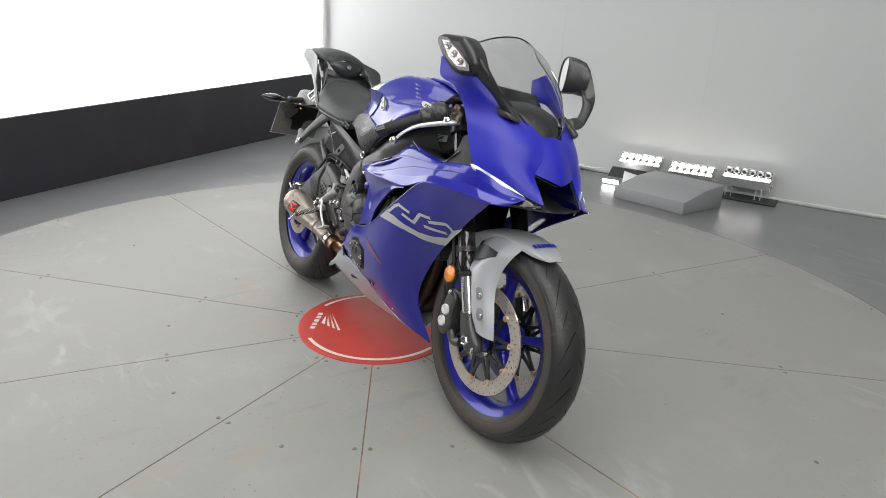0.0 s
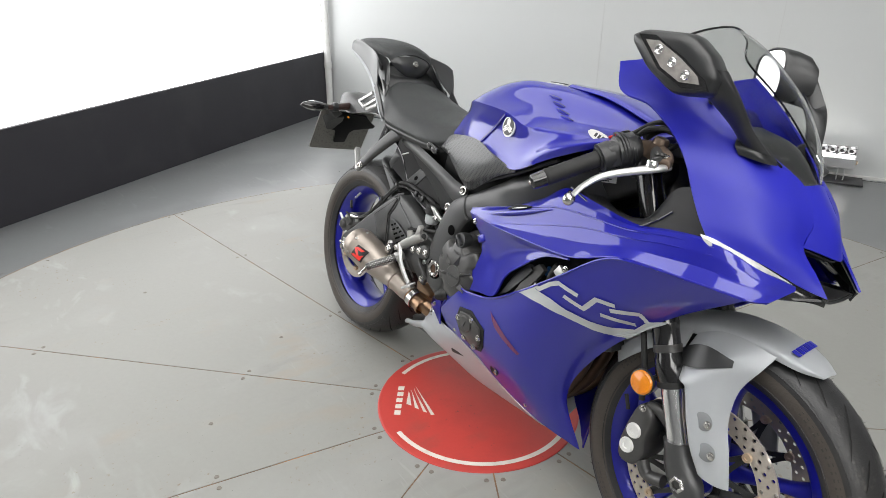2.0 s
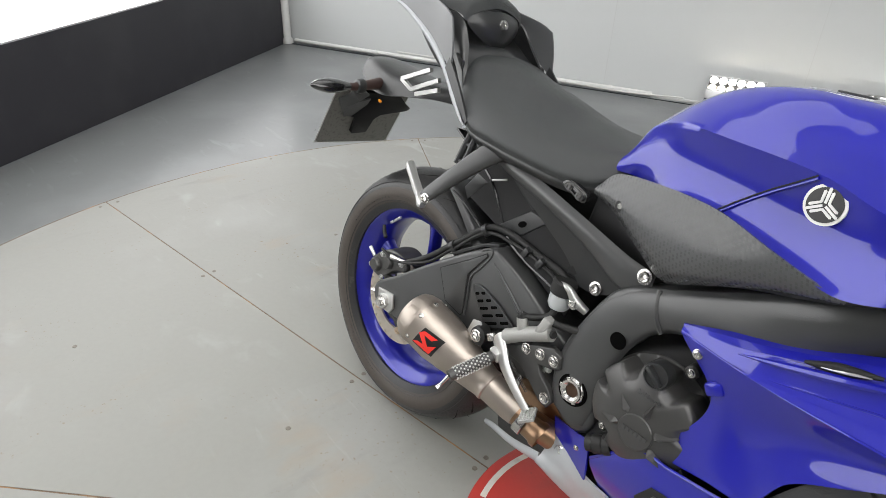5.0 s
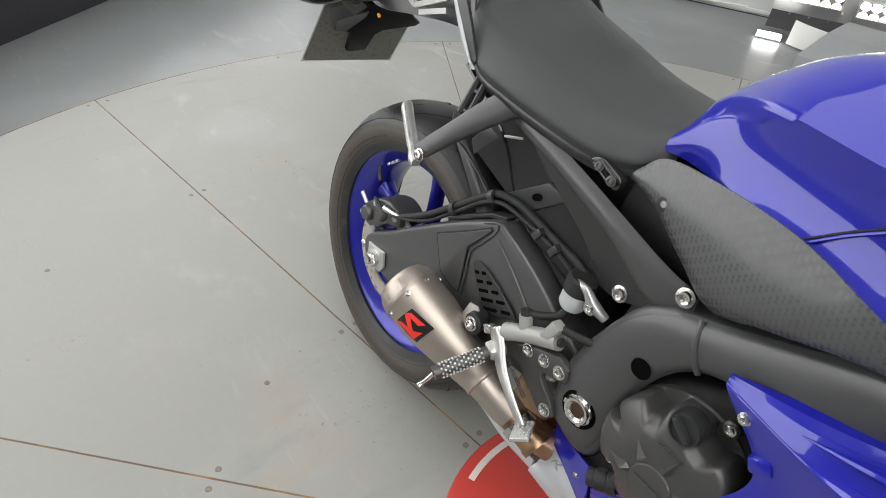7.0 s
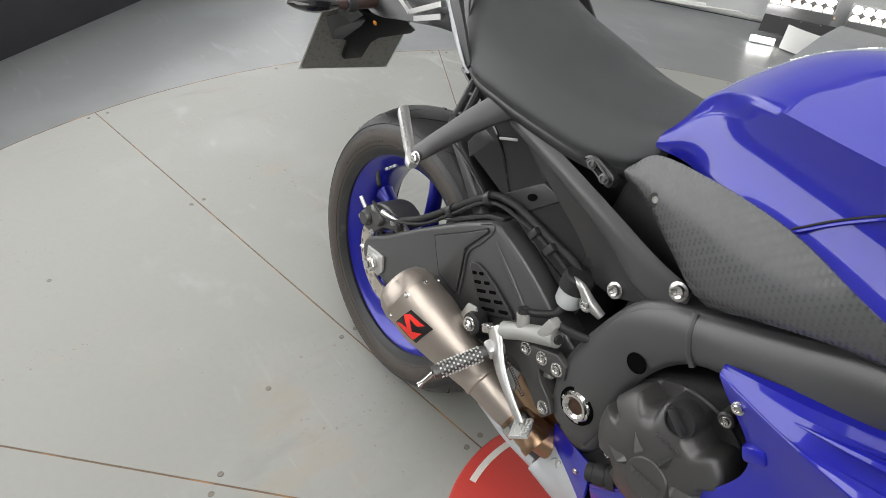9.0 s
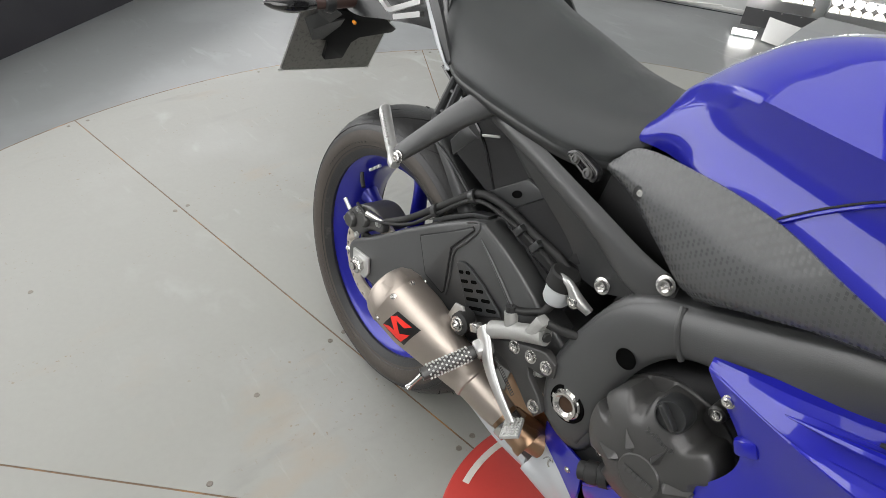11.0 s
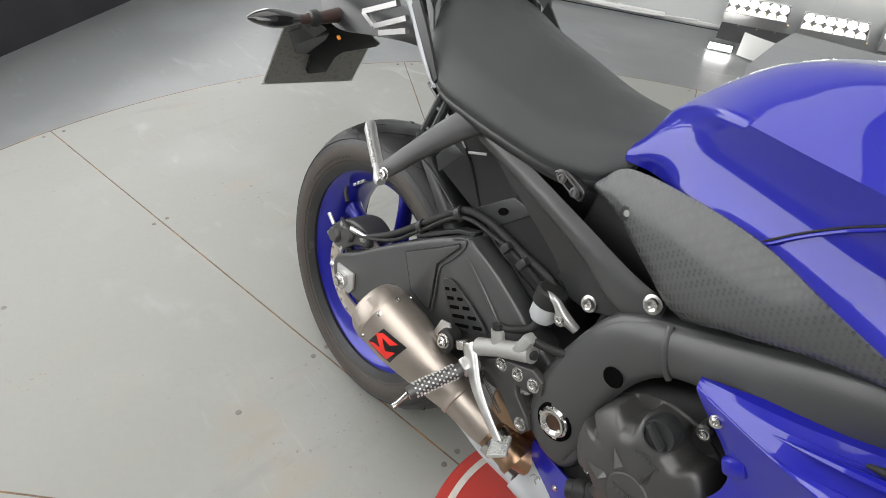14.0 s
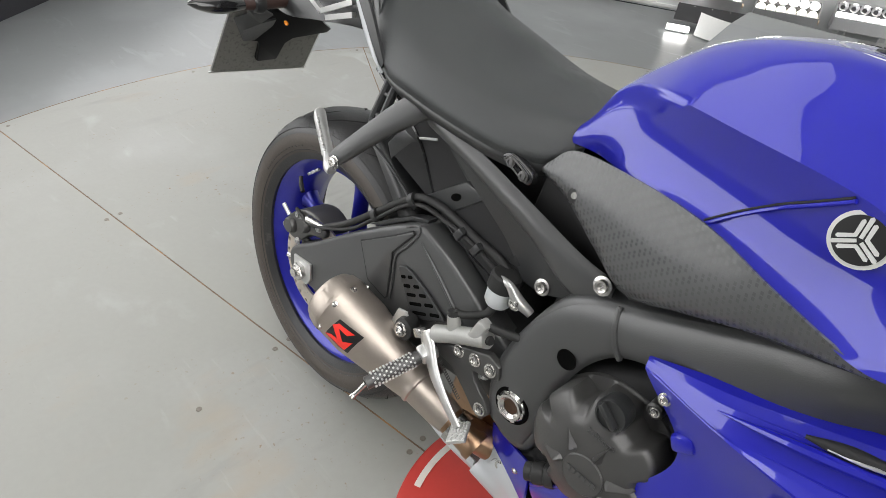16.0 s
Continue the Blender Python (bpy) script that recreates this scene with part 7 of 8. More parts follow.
nose = part("nose_bridge", loft([sym(h) for h in (
    [(1.426, -0.072, 0.789), (1.448, -0.036, 0.780), (1.462, 0, 0.772)],
    [(1.424, -0.062, 0.808), (1.440, -0.032, 0.806), (1.450, 0, 0.804)],
    [(1.420, -0.050, 0.830), (1.428, -0.026, 0.834), (1.432, 0, 0.836)],
    [(1.384, -0.040, 0.884), (1.388, -0.020, 0.886), (1.390, 0, 0.888)],
)], 18, 17, 0.004), M_MATBLUE, bike, "satin blue nose bridge over the air intake", angle=60)
part("air_intake", loft([sym(h) for h in (
    [(1.424, -0.070, 0.786), (1.44, -0.036, 0.777), (1.452, 0, 0.769)],
    [(1.36, -0.066, 0.770), (1.36, -0.03, 0.765), (1.36, 0, 0.760)],
    [(1.34, -0.066, 0.735), (1.34, -0.03, 0.730), (1.34, 0, 0.728)],
    [(1.42, -0.072, 0.706), (1.43, -0.03, 0.702), (1.44, 0, 0.700)],
    [(1.476, -0.066, 0.710), (1.474, -0.03, 0.706), (1.474, 0, 0.704)],
)], 24, 15, 0.003), M_DARK, bike, "deep black ram-air intake")
# added lining whose near-black is the shade inside the intake
for s in (-1, 1):
    part("intake_liner", loft(mirrored([
        [(1.478, -0.064, 0.722), (1.446, -0.084, 0.730), (1.398, -0.128, 0.752)],
        [(1.452, -0.066, 0.750), (1.430, -0.090, 0.760), (1.380, -0.136, 0.783)],
        [(1.418, -0.066, 0.784), (1.402, -0.096, 0.800), (1.358, -0.140, 0.820)],
    ], s), 12, 12, 0.002), M_DARK, bike, "added near-black lining for the shaded air intake", angle=60)
part("chin_plate", loft([sym(h) for h in ([(1.478, -0.074, 0.716), (1.476, -0.03, 0.706), (1.475, 0, 0.704)], [(1.40, -0.14, 0.700), (1.39, -0.06, 0.692), (1.385, 0, 0.690)], [(1.28, -0.15, 0.69), (1.27, -0.06, 0.685), (1.265, 0, 0.684)])], 14, 17, 0.004), M_BLACK, bike, "black chin plate below the nose")

# -- windscreen
screen_half = [
    [(1.378, -0.030, 0.884), (1.388, -0.016, 0.889), (1.391, 0, 0.891)],
    [(1.352, -0.072, 0.908), (1.372, -0.040, 0.918), (1.378, 0, 0.922)],
    [(1.312, -0.098, 0.944), (1.344, -0.056, 0.962), (1.354, 0, 0.968)],
    [(1.258, -0.122, 0.990), (1.300, -0.070, 1.015), (1.314, 0, 1.024)],
    [(1.196, -0.138, 1.038), (1.242, -0.080, 1.066), (1.258, 0, 1.078)],
    [(1.140, -0.140, 1.078), (1.186, -0.080, 1.106), (1.202, 0, 1.118)],
    [(1.128, -0.118, 1.100), (1.150, -0.066, 1.126), (1.160, 0, 1.138)],
]
screen = part("windscreen", loft([sym(h) for h in screen_half], 40, 33, 0.0025), M_SCREEN, bike, "lightly smoked curved windscreen", angle=70)
screen.visible_shadow = False
part("screen_edge", tube([h[0] for h in screen_half[1:]] + [(1.150, -0.066, 1.126), (1.160, 0, 1.138), (1.150, 0.066, 1.126)] + [(h[0][0], -h[0][1], h[0][2]) for h in reversed(screen_half[1:])], 0.0024, 8, 90), M_GLOSSBLACK, screen)
part("screen_shadow_band", loft([sym(h) for h in ([(1.374, -0.032, 0.880), (1.384, -0.016, 0.884), (1.387, 0, 0.886)], [(1.300, -0.088, 0.932), (1.318, -0.045, 0.940), (1.326, 0, 0.944)], [(1.235, -0.098, 0.955), (1.250, -0.05, 0.962), (1.258, 0, 0.966)])], 14, 17, 0.003), M_BLACK, bike, "black dashboard hood behind the screen", angle=60)
dash = part("instrument_panel", box((0.05, 0.17, 0.075), pose(1.205, 0, 0.955, 0, -40, 0), 0.012), M_GLOSSBLACK, bike, "black instrument panel")
for s in (-1, 1):
    bolt(screen, V(1.235, s * 0.139, 0.998), (0.4, s, 0.3), 0.006, 0.004, M_RUBBER)

# -- mirrors: the right one folded back, the left one turned further out
def wing_mirror(s, centre, out, foot):
    """centre: the head's middle on its outer face; out: the way its back shell faces; s: -1 right, 1 left."""
    out = Vector(out).normalized()
    fore = V(-out.y, out.x, 0) if s < 0 else V(out.y, -out.x, 0)
    c = Vector(centre)
    rim = polyline([(-0.092, 0, 0.040), (-0.068, 0, 0.050), (0.020, 0, 0.048), (0.058, 0, 0.018), (0.082, 0, -0.018), (0.070, 0, -0.046), (0.005, 0, -0.052), (-0.052, 0, -0.014), (-0.090, 0, 0.028), (-0.092, 0, 0.040)], 46)[:-1]
    rim = [(rim[k - 1] + rim[k] * 2 + rim[(k + 1) % len(rim)]) / 4 for k in range(len(rim))]
    n = len(rim)

    def at(a, z, d):
        return c + fore * a + V(0, 0, z) + out * d

    def ring(scale, depth):
        return [at(-0.004 + (p.x + 0.004) * scale, p.z * scale, depth) for p in rim]

    rings = [ring(0.88, -0.044), ring(0.92, -0.050), ring(0.985, -0.052), ring(1.0, -0.046), ring(1.0, -0.026), ring(0.95, -0.010), ring(0.86, -0.003), ring(0.55, 0.0), ring(0.1, 0.001)]
    bm = grid_mesh(rings, close_v=True)
    bm.verts.ensure_lookup_table()
    bm.faces.new([bm.verts[k] for k in range(n)])
    bm.faces.new([bm.verts[8 * n + k] for k in range(n)])
    bmesh.ops.recalc_face_normals(bm, faces=bm.faces)
    head = part("mirror", bm, M_BLACK, bike, "black wing mirror with built-in indicator", angle=50)
    j = at(0.042, -0.004, -0.026)
    f = Vector(foot)
    mids = [j, j.lerp(f, 0.32) + out * 0.006 + V(0.004, 0, 0.0), j.lerp(f, 0.68) + V(0.004, 0, -0.002), f]
    secs = []
    for p, w, h in zip(mids, (0.040, 0.031, 0.019, 0.023), (0.022, 0.018, 0.012, 0.015)):
        secs.append([p + fore * w * math.cos(q) + out * h * math.sin(q) for q in (2 * math.pi * k / 10 for k in range(10))])
    part("stalk", loft(secs, 22, 20, closed=True, caps=True), M_BLACK, head)
    part("foot", loft([[f + V(-0.034, s * 0.012, 0.020), f + V(-0.026, s * 0.026, 0.006), f + V(-0.016, s * 0.026, -0.008)], [f + V(0.006, -s * 0.004, 0.016), f + V(0.012, s * 0.016, -0.002), f + V(0.018, s * 0.010, -0.014)], [f + V(0.030, -s * 0.018, -0.008), f + V(0.031, -s * 0.016, -0.012), f + V(0.032, -s * 0.018, -0.016)]], 12, 9, 0.006), M_BLACK, head)
    shape = [(-0.060, 0.032), (-0.034, 0.032), (0.014, 0.006), (0.050, -0.020), (0.056, -0.033), (0.020, -0.033), (-0.020, -0.012)]
    for nm, sc, d0, mt_, lab in (("lens_bezel", 1.20, 0.0016, M_GLOSSBLACK, "gloss black lens surround"), ("indicator_lens", 0.94, 0.0034, M_LENSBACK, "clear indicator lens with three lamps")):
        bm = bmesh.new()
        front = [bm.verts.new(at(x * sc, z * sc, d0)) for x, z in shape]
        back = [bm.verts.new(at(x * sc, z * sc, d0 - 0.014)) for x, z in shape]
        bm.faces.new(front), bm.faces.new(back)
        for k in range(7):
            bm.faces.new((front[k], front[(k + 1) % 7], back[(k + 1) % 7], back[k]))
        bmesh.ops.recalc_face_normals(bm, faces=bm.faces)
        part(nm, bm, mt_, head, lab, smooth=False)
    for x, z in ((-0.027, 0.016), (0.001, -0.002), (0.028, -0.019)):
        part("indicator_lamp", lathe([(0.0, 0.003), (0.0025, 0.0045), (0.0065, 0.002), (0.008, 0.005), (0.009, 0.003), (0.0092, 0)], at(x, z, 0.0034), out, 20), M_CHROME, head, "small round lamp")
    bm = bmesh.new()
    bm.faces.new([bm.verts.new(p) for p in ring(0.88, -0.0465)])
    part("mirror_glass", bm, M_MIRROR, head, "mirror glass", smooth=False)


M_LENSBACK = mat("silvered_lens", (0.50, 0.47, 0.45), 0.15, 0.5, vary=0.6, scale=130, bump=0.2)
wing_mirror(-1, (1.212, -0.247, 1.048), (0.16, -0.987, 0.0), (1.322, -0.112, 0.926))

# the left mirror, its glass turned inwards on a bowed arm
LG, LU, LN = V(1.122, 0.236, 1.078), V(0.85, -0.52, 0).normalized(), V(0.52, 0.85, 0).normalized()
lrim = [V(p.x, p.y, 0) for p in spline([(-0.052, 0.020, 0), (-0.040, 0.044, 0), (-0.006, 0.055, 0), (0.034, 0.050, 0), (0.052, 0.022, 0), (0.052, -0.034, 0), (0.034, -0.052, 0), (-0.016, -0.050, 0), (-0.046, -0.024, 0)], 36, closed=True)]


def left_ring(scale, depth, shift=0.0, drop=0.0):
    return [LG + LU * (p.x * scale + shift) + V(0, 0, p.y * scale + drop) + LN * depth for p in lrim]


bm = grid_mesh([left_ring(0.93, 0.004), left_ring(0.98, 0.0), left_ring(1.04, 0.003), left_ring(1.05, 0.014), left_ring(1.0, 0.034, 0.010), left_ring(0.86, 0.054, 0.026), left_ring(0.60, 0.068, 0.042, -0.004), left_ring(0.2, 0.074, 0.048, -0.006)], close_v=True)
bm.verts.ensure_lookup_table()
bm.faces.new([bm.verts[7 * 36 + k] for k in range(36)])
bmesh.ops.recalc_face_normals(bm, faces=bm.faces)
left_head = part("mirror", bm, M_BLACK, bike, "black wing mirror with its glass turned inwards", angle=60)
bm = bmesh.new()
bm.faces.new([bm.verts.new(p) for p in left_ring(0.935, 0.0035)])
part("mirror_glass", bm, M_MIRROR, left_head, "mirror glass", smooth=False)
arm = []
for p, d, w, h in ((V(1.155, 0.262, 1.078), V(0.15, 0, 1), 0.052, 0.026), (V(1.198, 0.262, 1.068), V(-0.35, 0, 1), 0.050, 0.024), (V(1.226, 0.258, 1.040), V(-0.8, 0, 0.8), 0.036, 0.020), (V(1.250, 0.246, 0.996), V(-1, 0, 0.35), 0.020, 0.015), (V(1.266, 0.222, 0.960), V(-1, 0.2, 0.3), 0.018, 0.014), (V(1.280, 0.196, 0.940), V(-0.8, 0.3, 0.8), 0.018, 0.014), (V(1.292, 0.168, 0.936), V(-0.5, 0.4, 1), 0.022, 0.014), (V(1.312, 0.124, 0.928), V(-0.4, 0.4, 1), 0.022, 0.014)):
    d = d.normalized()
    e = LN - d * LN.dot(d)
    e.normalize()
    arm.append([p + d * w * math.cos(q) + e * h * math.sin(q) for q in (2 * math.pi * k / 12 for k in range(12))])
part("stalk", loft(arm, 40, 24, closed=True, caps=True), M_BLACK, left_head)
part("foot", box((0.075, 0.030, 0.022), pose(1.318, 0.118, 0.922, 0, 40, 28), 0.008), M_BLACK, left_head)

# -- handlebars, levers, cockpit
for s in (-1, 1):
    def q(x, y, z, s=s):
        return V(x, -s * y, z)

    bar = part("clip_on_bar", tube([q(1.05, -0.330, 0.808), q(1.16, -0.135, 0.912)], 0.0105, 16), M_BLACK, bike, "black clip-on handlebar")
    a, b = q(1.047, -0.336, 0.806), q(1.098, -0.240, 0.862)
    d = (b - a).normalized()
    L = (b - a).length
    prof = [(0.0, 0.0)]
    for k in range(23):
        t = 0.018 + (L - 0.018) * k / 22
        prof.append((0.0158 + (0.0008 if k % 2 else 0.0), t))
    prof += [(0.021, L + 0.001), (0.021, L + 0.006), (0.012, L + 0.007)]
    part("grip", lathe(prof, a, d, 24), M_RUBBER, bar, "ribbed black rubber grip", angle=50)
    part("bar_end", lathe([(0.0, -0.012), (0.009, -0.012), (0.0145, -0.008), (0.0155, 0.012), (0.0155, 0.019)], a, d, 24), M_GLOSSBLACK, bar)
    bolt(bar, a - d * 0.011, -d, 0.0048, 0.003)
    part("switch_housing", box((0.075, 0.046, 0.050), axes(q(1.118, -0.202, 0.884), d, (0, 0, 1)), 0.012), M_BLACK, bar, "black switchgear housing")
    part("throttle_drum", lathe([(0.016, -0.012), (0.027, -0.010), (0.027, 0.012), (0.016, 0.014)], q(1.104, -0.228, 0.869), d, 24), M_BLACK, bar)
    lev = part("lever", loft([[q(*c) + V(w * 0.4, 0, h), q(*c) + V(w, 0, 0), q(*c) + V(w * 0.4, 0, -h), q(*c) + V(-w, 0, 0)] for c, w, h in (
        ((1.215, -0.195, 0.874), 0.013, 0.006), ((1.207, -0.222, 0.869), 0.014, 0.007), ((1.182, -0.250, 0.858), 0.012, 0.007), ((1.154, -0.286, 0.842), 0.009, 0.006), ((1.140, -0.314, 0.820), 0.0075, 0.005), ((1.134, -0.330, 0.800), 0.006, 0.005))], 32, 16, closed=True, caps=True), M_ALU, bike, "satin aluminium hand lever with ball end")
    part("lever_ball", lathe([(0.0001 + 0.0115 * math.sin(math.pi * k / 12), -0.0115 * math.cos(math.pi * k / 12)) for k in range(13)], q(1.133, -0.335, 0.793), (0, 0, 1), 20), M_STEEL, lev)
    part("adjuster_wheel", lathe([(0, 0.007), (0.010, 0.007), (0.012, 0.003), (0.012, -0.006)], q(1.205, -0.222, 0.876), (0, 0, 1), 14), M_CHROME, lev)
    part("master_cylinder", tube([q(1.172, -0.165, 0.898), q(1.205, -0.205, 0.878)], [0.016, 0.014], 16), M_FRAME, bar, "dark bronze brake master cylinder")
    bolt(bar, q(1.205, -0.205, 0.893), (0, 0, 1), 0.008, 0.005, M_ENGINE)
    part("bar_clamp", lathe([(0.027, -0.02), (0.036, -0.018), (0.036, 0.018), (0.027, 0.02)], V(1.366, s * 0.106, 0.297) + RAKE * 0.615, RAKE, 24, closed=True), M_FRAME, bar)
    part("fork_cap", lathe([(0, 0.668), (0.012, 0.668), (0.014, 0.66), (0.024, 0.655), (0.0255, 0.64)], V(1.366, s * 0.106, 0.297), RAKE, 24), M_ALU, bar)
    for k in range(2):
        part("control_cable", tube([q(1.115, -0.19, 0.902 + 0.01 * k), q(1.17, -0.17, 0.935 + 0.012 * k), q(1.23, -0.13, 0.90 + 0.01 * k), q(1.235, -0.09, 0.80)], 0.0045, 8, 30), M_RUBBER, bar)
M_BRONZE = mat("bronze_cast_body", (0.16, 0.115, 0.085), 0.38, 0.6, vary=0.12, scale=25, fine=300, bump=0.15)
for s in (-1, 1):
    bar = bpy.data.objects["clip_on_bar" if s < 0 else "clip_on_bar.001"]

    def q(x, y, z, s=s):
        return V(x, -s * y, z)

    part("lever_perch", loft([[q(*c) + V(w, 0, h), q(*c) + V(w, 0, -h), q(*c) + V(-w, 0, -h), q(*c) + V(-w, 0, h)] for c, w, h in (((1.130, -0.185, 0.895), 0.012, 0.010), ((1.165, -0.178, 0.896), 0.016, 0.013), ((1.200, -0.190, 0.886), 0.018, 0.012), ((1.216, -0.205, 0.878), 0.010, 0.008))], 18, 16, closed=True, caps=True), M_BRONZE, bar, "bronze-coloured lever perch")
    part("cylinder_cap", lathe([(0, 0.012), (0.012, 0.012), (0.014, 0.009), (0.015, 0)], q(1.176, -0.172, 0.908), (0.2, 0, 1), 20), M_BRONZE, bar)
    bolt(bar, q(1.212, -0.196, 0.890), (0.2, 0, 1), 0.0065, 0.006)
    part("throttle_housing", lathe([(0.016, -0.022), (0.030, -0.018), (0.032, 0.0), (0.030, 0.018), (0.018, 0.024)], q(1.122, -0.196, 0.886), q(1.098, -0.240, 0.862) - q(1.16, -0.135, 0.912), 24), M_BLACK, bar, "round black throttle housing")
    for k in range(5):
        part("housing_rib", lathe([(0.0295, -0.0016), (0.0335, -0.001), (0.0335, 0.001), (0.0295, 0.0016)], q(1.122 - 0.006 + 0.003 * k, -0.196 - 0.010 + 0.005 * k, 0.886), q(1.098, -0.240, 0.862) - q(1.16, -0.135, 0.912), 20), M_BLACK, bar)
    part("switch_button", box((0.016, 0.012, 0.010), pose(1.108, s * 0.188, 0.916, 0, -20, 20), 0.003), M_GLOSSBLACK, bar)
    part("cable_boot", tube([q(1.135, -0.168, 0.915), q(1.150, -0.150, 0.932), q(1.172, -0.135, 0.938)], [0.010, 0.008, 0.006], 12), M_RUBBER, bar)
    part("brake_hose", tube([q(1.190, -0.165, 0.902), q(1.215, -0.135, 0.925), q(1.235, -0.10, 0.90), q(1.24, -0.08, 0.80)], 0.0052, 8, 30), M_RUBBER, bar)
    part("loop_cable", tube([q(1.120, -0.180, 0.905), q(1.165, -0.195, 0.935), q(1.215, -0.170, 0.925), q(1.235, -0.135, 0.86), q(1.225, -0.12, 0.78)], 0.0038, 8, 36), M_RUBBER, bar)
part("top_yoke", box((0.09, 0.25, 0.03), pose(1.118, 0, 0.880, 0, -24, 0), 0.008), M_FRAME, bike, "matt black top fork yoke")
part("lower_yoke", box((0.09, 0.26, 0.04), pose(1.20, 0, 0.69, 0, -24, 0), 0.008), M_FRAME, bike)
part("steering_head", tube([(1.10, 0, 0.90), (1.19, 0, 0.70)], 0.032, 16), M_FRAME, bike)
part("fluid_reservoir", lathe([(0, 0), (0.021, 0), (0.023, 0.004), (0.023, 0.03), (0.025, 0.031), (0.025, 0.042), (0, 0.043)], V(1.225, -0.135, 0.895), (0, 0, 1), 24), M_BLACK, bike, "small black brake fluid reservoir")
part("orange_switch", box((0.02, 0.012, 0.01), pose(1.125, -0.165, 0.925, 0, -20, 40), 0.003), M_RED, bike, "small orange-red switch")
# liner fills the cockpit void with painted shade
part("cockpit_liner", loft([sym(h) for h in ([(1.02, -0.14, 0.73), (1.02, -0.07, 0.72), (1.02, 0, 0.72)], [(1.20, -0.17, 0.72), (1.20, -0.08, 0.70), (1.20, 0, 0.70)], [(1.31, -0.17, 0.79), (1.31, -0.09, 0.78), (1.31, 0, 0.78)], [(1.30, -0.12, 0.92), (1.32, -0.06, 0.92), (1.33, 0, 0.92)])], 18, 15, 0.003), M_DARK, bike, "cockpit liner in near-black for the shaded void")
tag = part("warning_label", slab([(-0.028, -0.010), (0.028, -0.010), (0.028, 0.010), (-0.028, 0.010)], 0.0006, axes(V(1.022, -0.1120, 0.812), (1, 0.5, 0.12), (-0.12, 0.1, 1))), M_WHITETAG, bike, "small white label with tiny print on the frame")
for k in range(4):
    part("print_bar", slab([(-0.022, -0.0012), (0.018 - 0.005 * (k % 2), -0.0012), (0.018 - 0.005 * (k % 2), 0.0012), (-0.022, 0.0012)], 0.0004, axes(V(1.022, -0.1128, 0.812), (1, 0.5, 0.12), (-0.12, 0.1, 1)) @ pose(0, 0.006 - 0.004 * k, 0.0006)), M_INK, tag)

# -- rear brake master cylinder, reservoir, footrest, pedal
hp = part("footrest_bracket", side_plate([(0.392, 0.440), (0.412, 0.448), (0.450, 0.470), (0.490, 0.486), (0.512, 0.478), (0.516, 0.456), (0.498, 0.446), (0.470, 0.440), (0.478, 0.425), (0.506, 0.405), (0.518, 0.388), (0.508, 0.370), (0.490, 0.374), (0.462, 0.396), (0.430, 0.418), (0.400, 0.420)], 0.156, 0.012, 0.003), M_ENGINE, bike, "black machined footrest bracket")
for x, z in ((0.438, 0.455), (0.470, 0.462), (0.500, 0.465), (0.502, 0.388)):
    bolt(hp, V(x, -0.156, z), (0.05, -1, 0.05), 0.0088, 0.006)
for x, z in ((0.472, 0.425), (0.484, 0.434)):
    bolt(hp, V(x, -0.140, z), (0.05, -1, 0.05), 0.006, 0.006, M_ALU)
mc = part("rear_master_cylinder", tube([(0.392, -0.160, 0.456), (0.43, -0.160, 0.482), (0.482, -0.158, 0.512)], [0.0145, 0.0135, 0.0145], 18), M_CASTGREY, bike, "cast grey rear brake master cylinder")
part("inlet_stub", tube([(0.425, -0.160, 0.480), (0.415, -0.160, 0.508)], 0.0105, 14), M_CASTGREY, mc)
part("inlet_cap", tube([(0.416, -0.160, 0.505), (0.412, -0.160, 0.516)], 0.0085, 12), M_RUBBER, mc)
part("banjo_block", box((0.018, 0.02, 0.038), pose(0.468, -0.162, 0.520, 0, 20, 0), 0.004), M_CASTGREY, mc)
part("end_plug", lathe([(0, 0.004), (0.006, 0.004), (0.0075, 0)], V(0.486, -0.160, 0.513), (0.9, -0.3, 0.3), 14), M_RUBBER, mc)
part("push_rod", tube([(0.392, -0.160, 0.456), (0.366, -0.162, 0.440)], 0.0055, 10), M_STEEL, mc)
part("clevis", box((0.020, 0.014, 0.016), pose(0.362, -0.163, 0.438, 0, -32, 0), 0.003), M_STEEL, mc)
res = part("rear_reservoir", lathe([(0, 0), (0.017, 0.0), (0.0205, 0.006), (0.0205, 0.028), (0, 0.028)], V(0.452, -0.116, 0.540), (0.05, 0, 1), 28), M_POLY, bike, "small milky brake fluid reservoir with black cap")
part("reservoir_cap", lathe([(0.0, 0.055), (0.019, 0.055), (0.0225, 0.052), (0.023, 0.030), (0.0, 0.029)], V(0.452, -0.116, 0.540), (0.05, 0, 1), 24), M_RUBBER, res)
part("reservoir_bracket", tube([(0.447, -0.128, 0.590), (0.472, -0.130, 0.590), (0.490, -0.124, 0.572), (0.510, -0.116, 0.560)], [0.004, 0.006, 0.009, 0.007], 10), M_ALU, res, "bare metal bracket")
bolt(res, V(0.488, -0.128, 0.568), (0.1, -1, 0.1), 0.0085, 0.006)
part("reservoir_hose", tube([(0.452, -0.118, 0.540), (0.448, -0.130, 0.522), (0.425, -0.150, 0.512), (0.412, -0.160, 0.514)], 0.0065, 10, 24), M_RUBBER, res)
part("brake_line", tube([(0.462, -0.162, 0.530), (0.50, -0.150, 0.532), (0.54, -0.138, 0.54)], 0.0062, 10, 20), M_RUBBER, mc)
peg0, peg1 = V(0.386, -0.178, 0.414), V(0.362, -0.262, 0.380)
d = (peg1 - peg0).normalized()
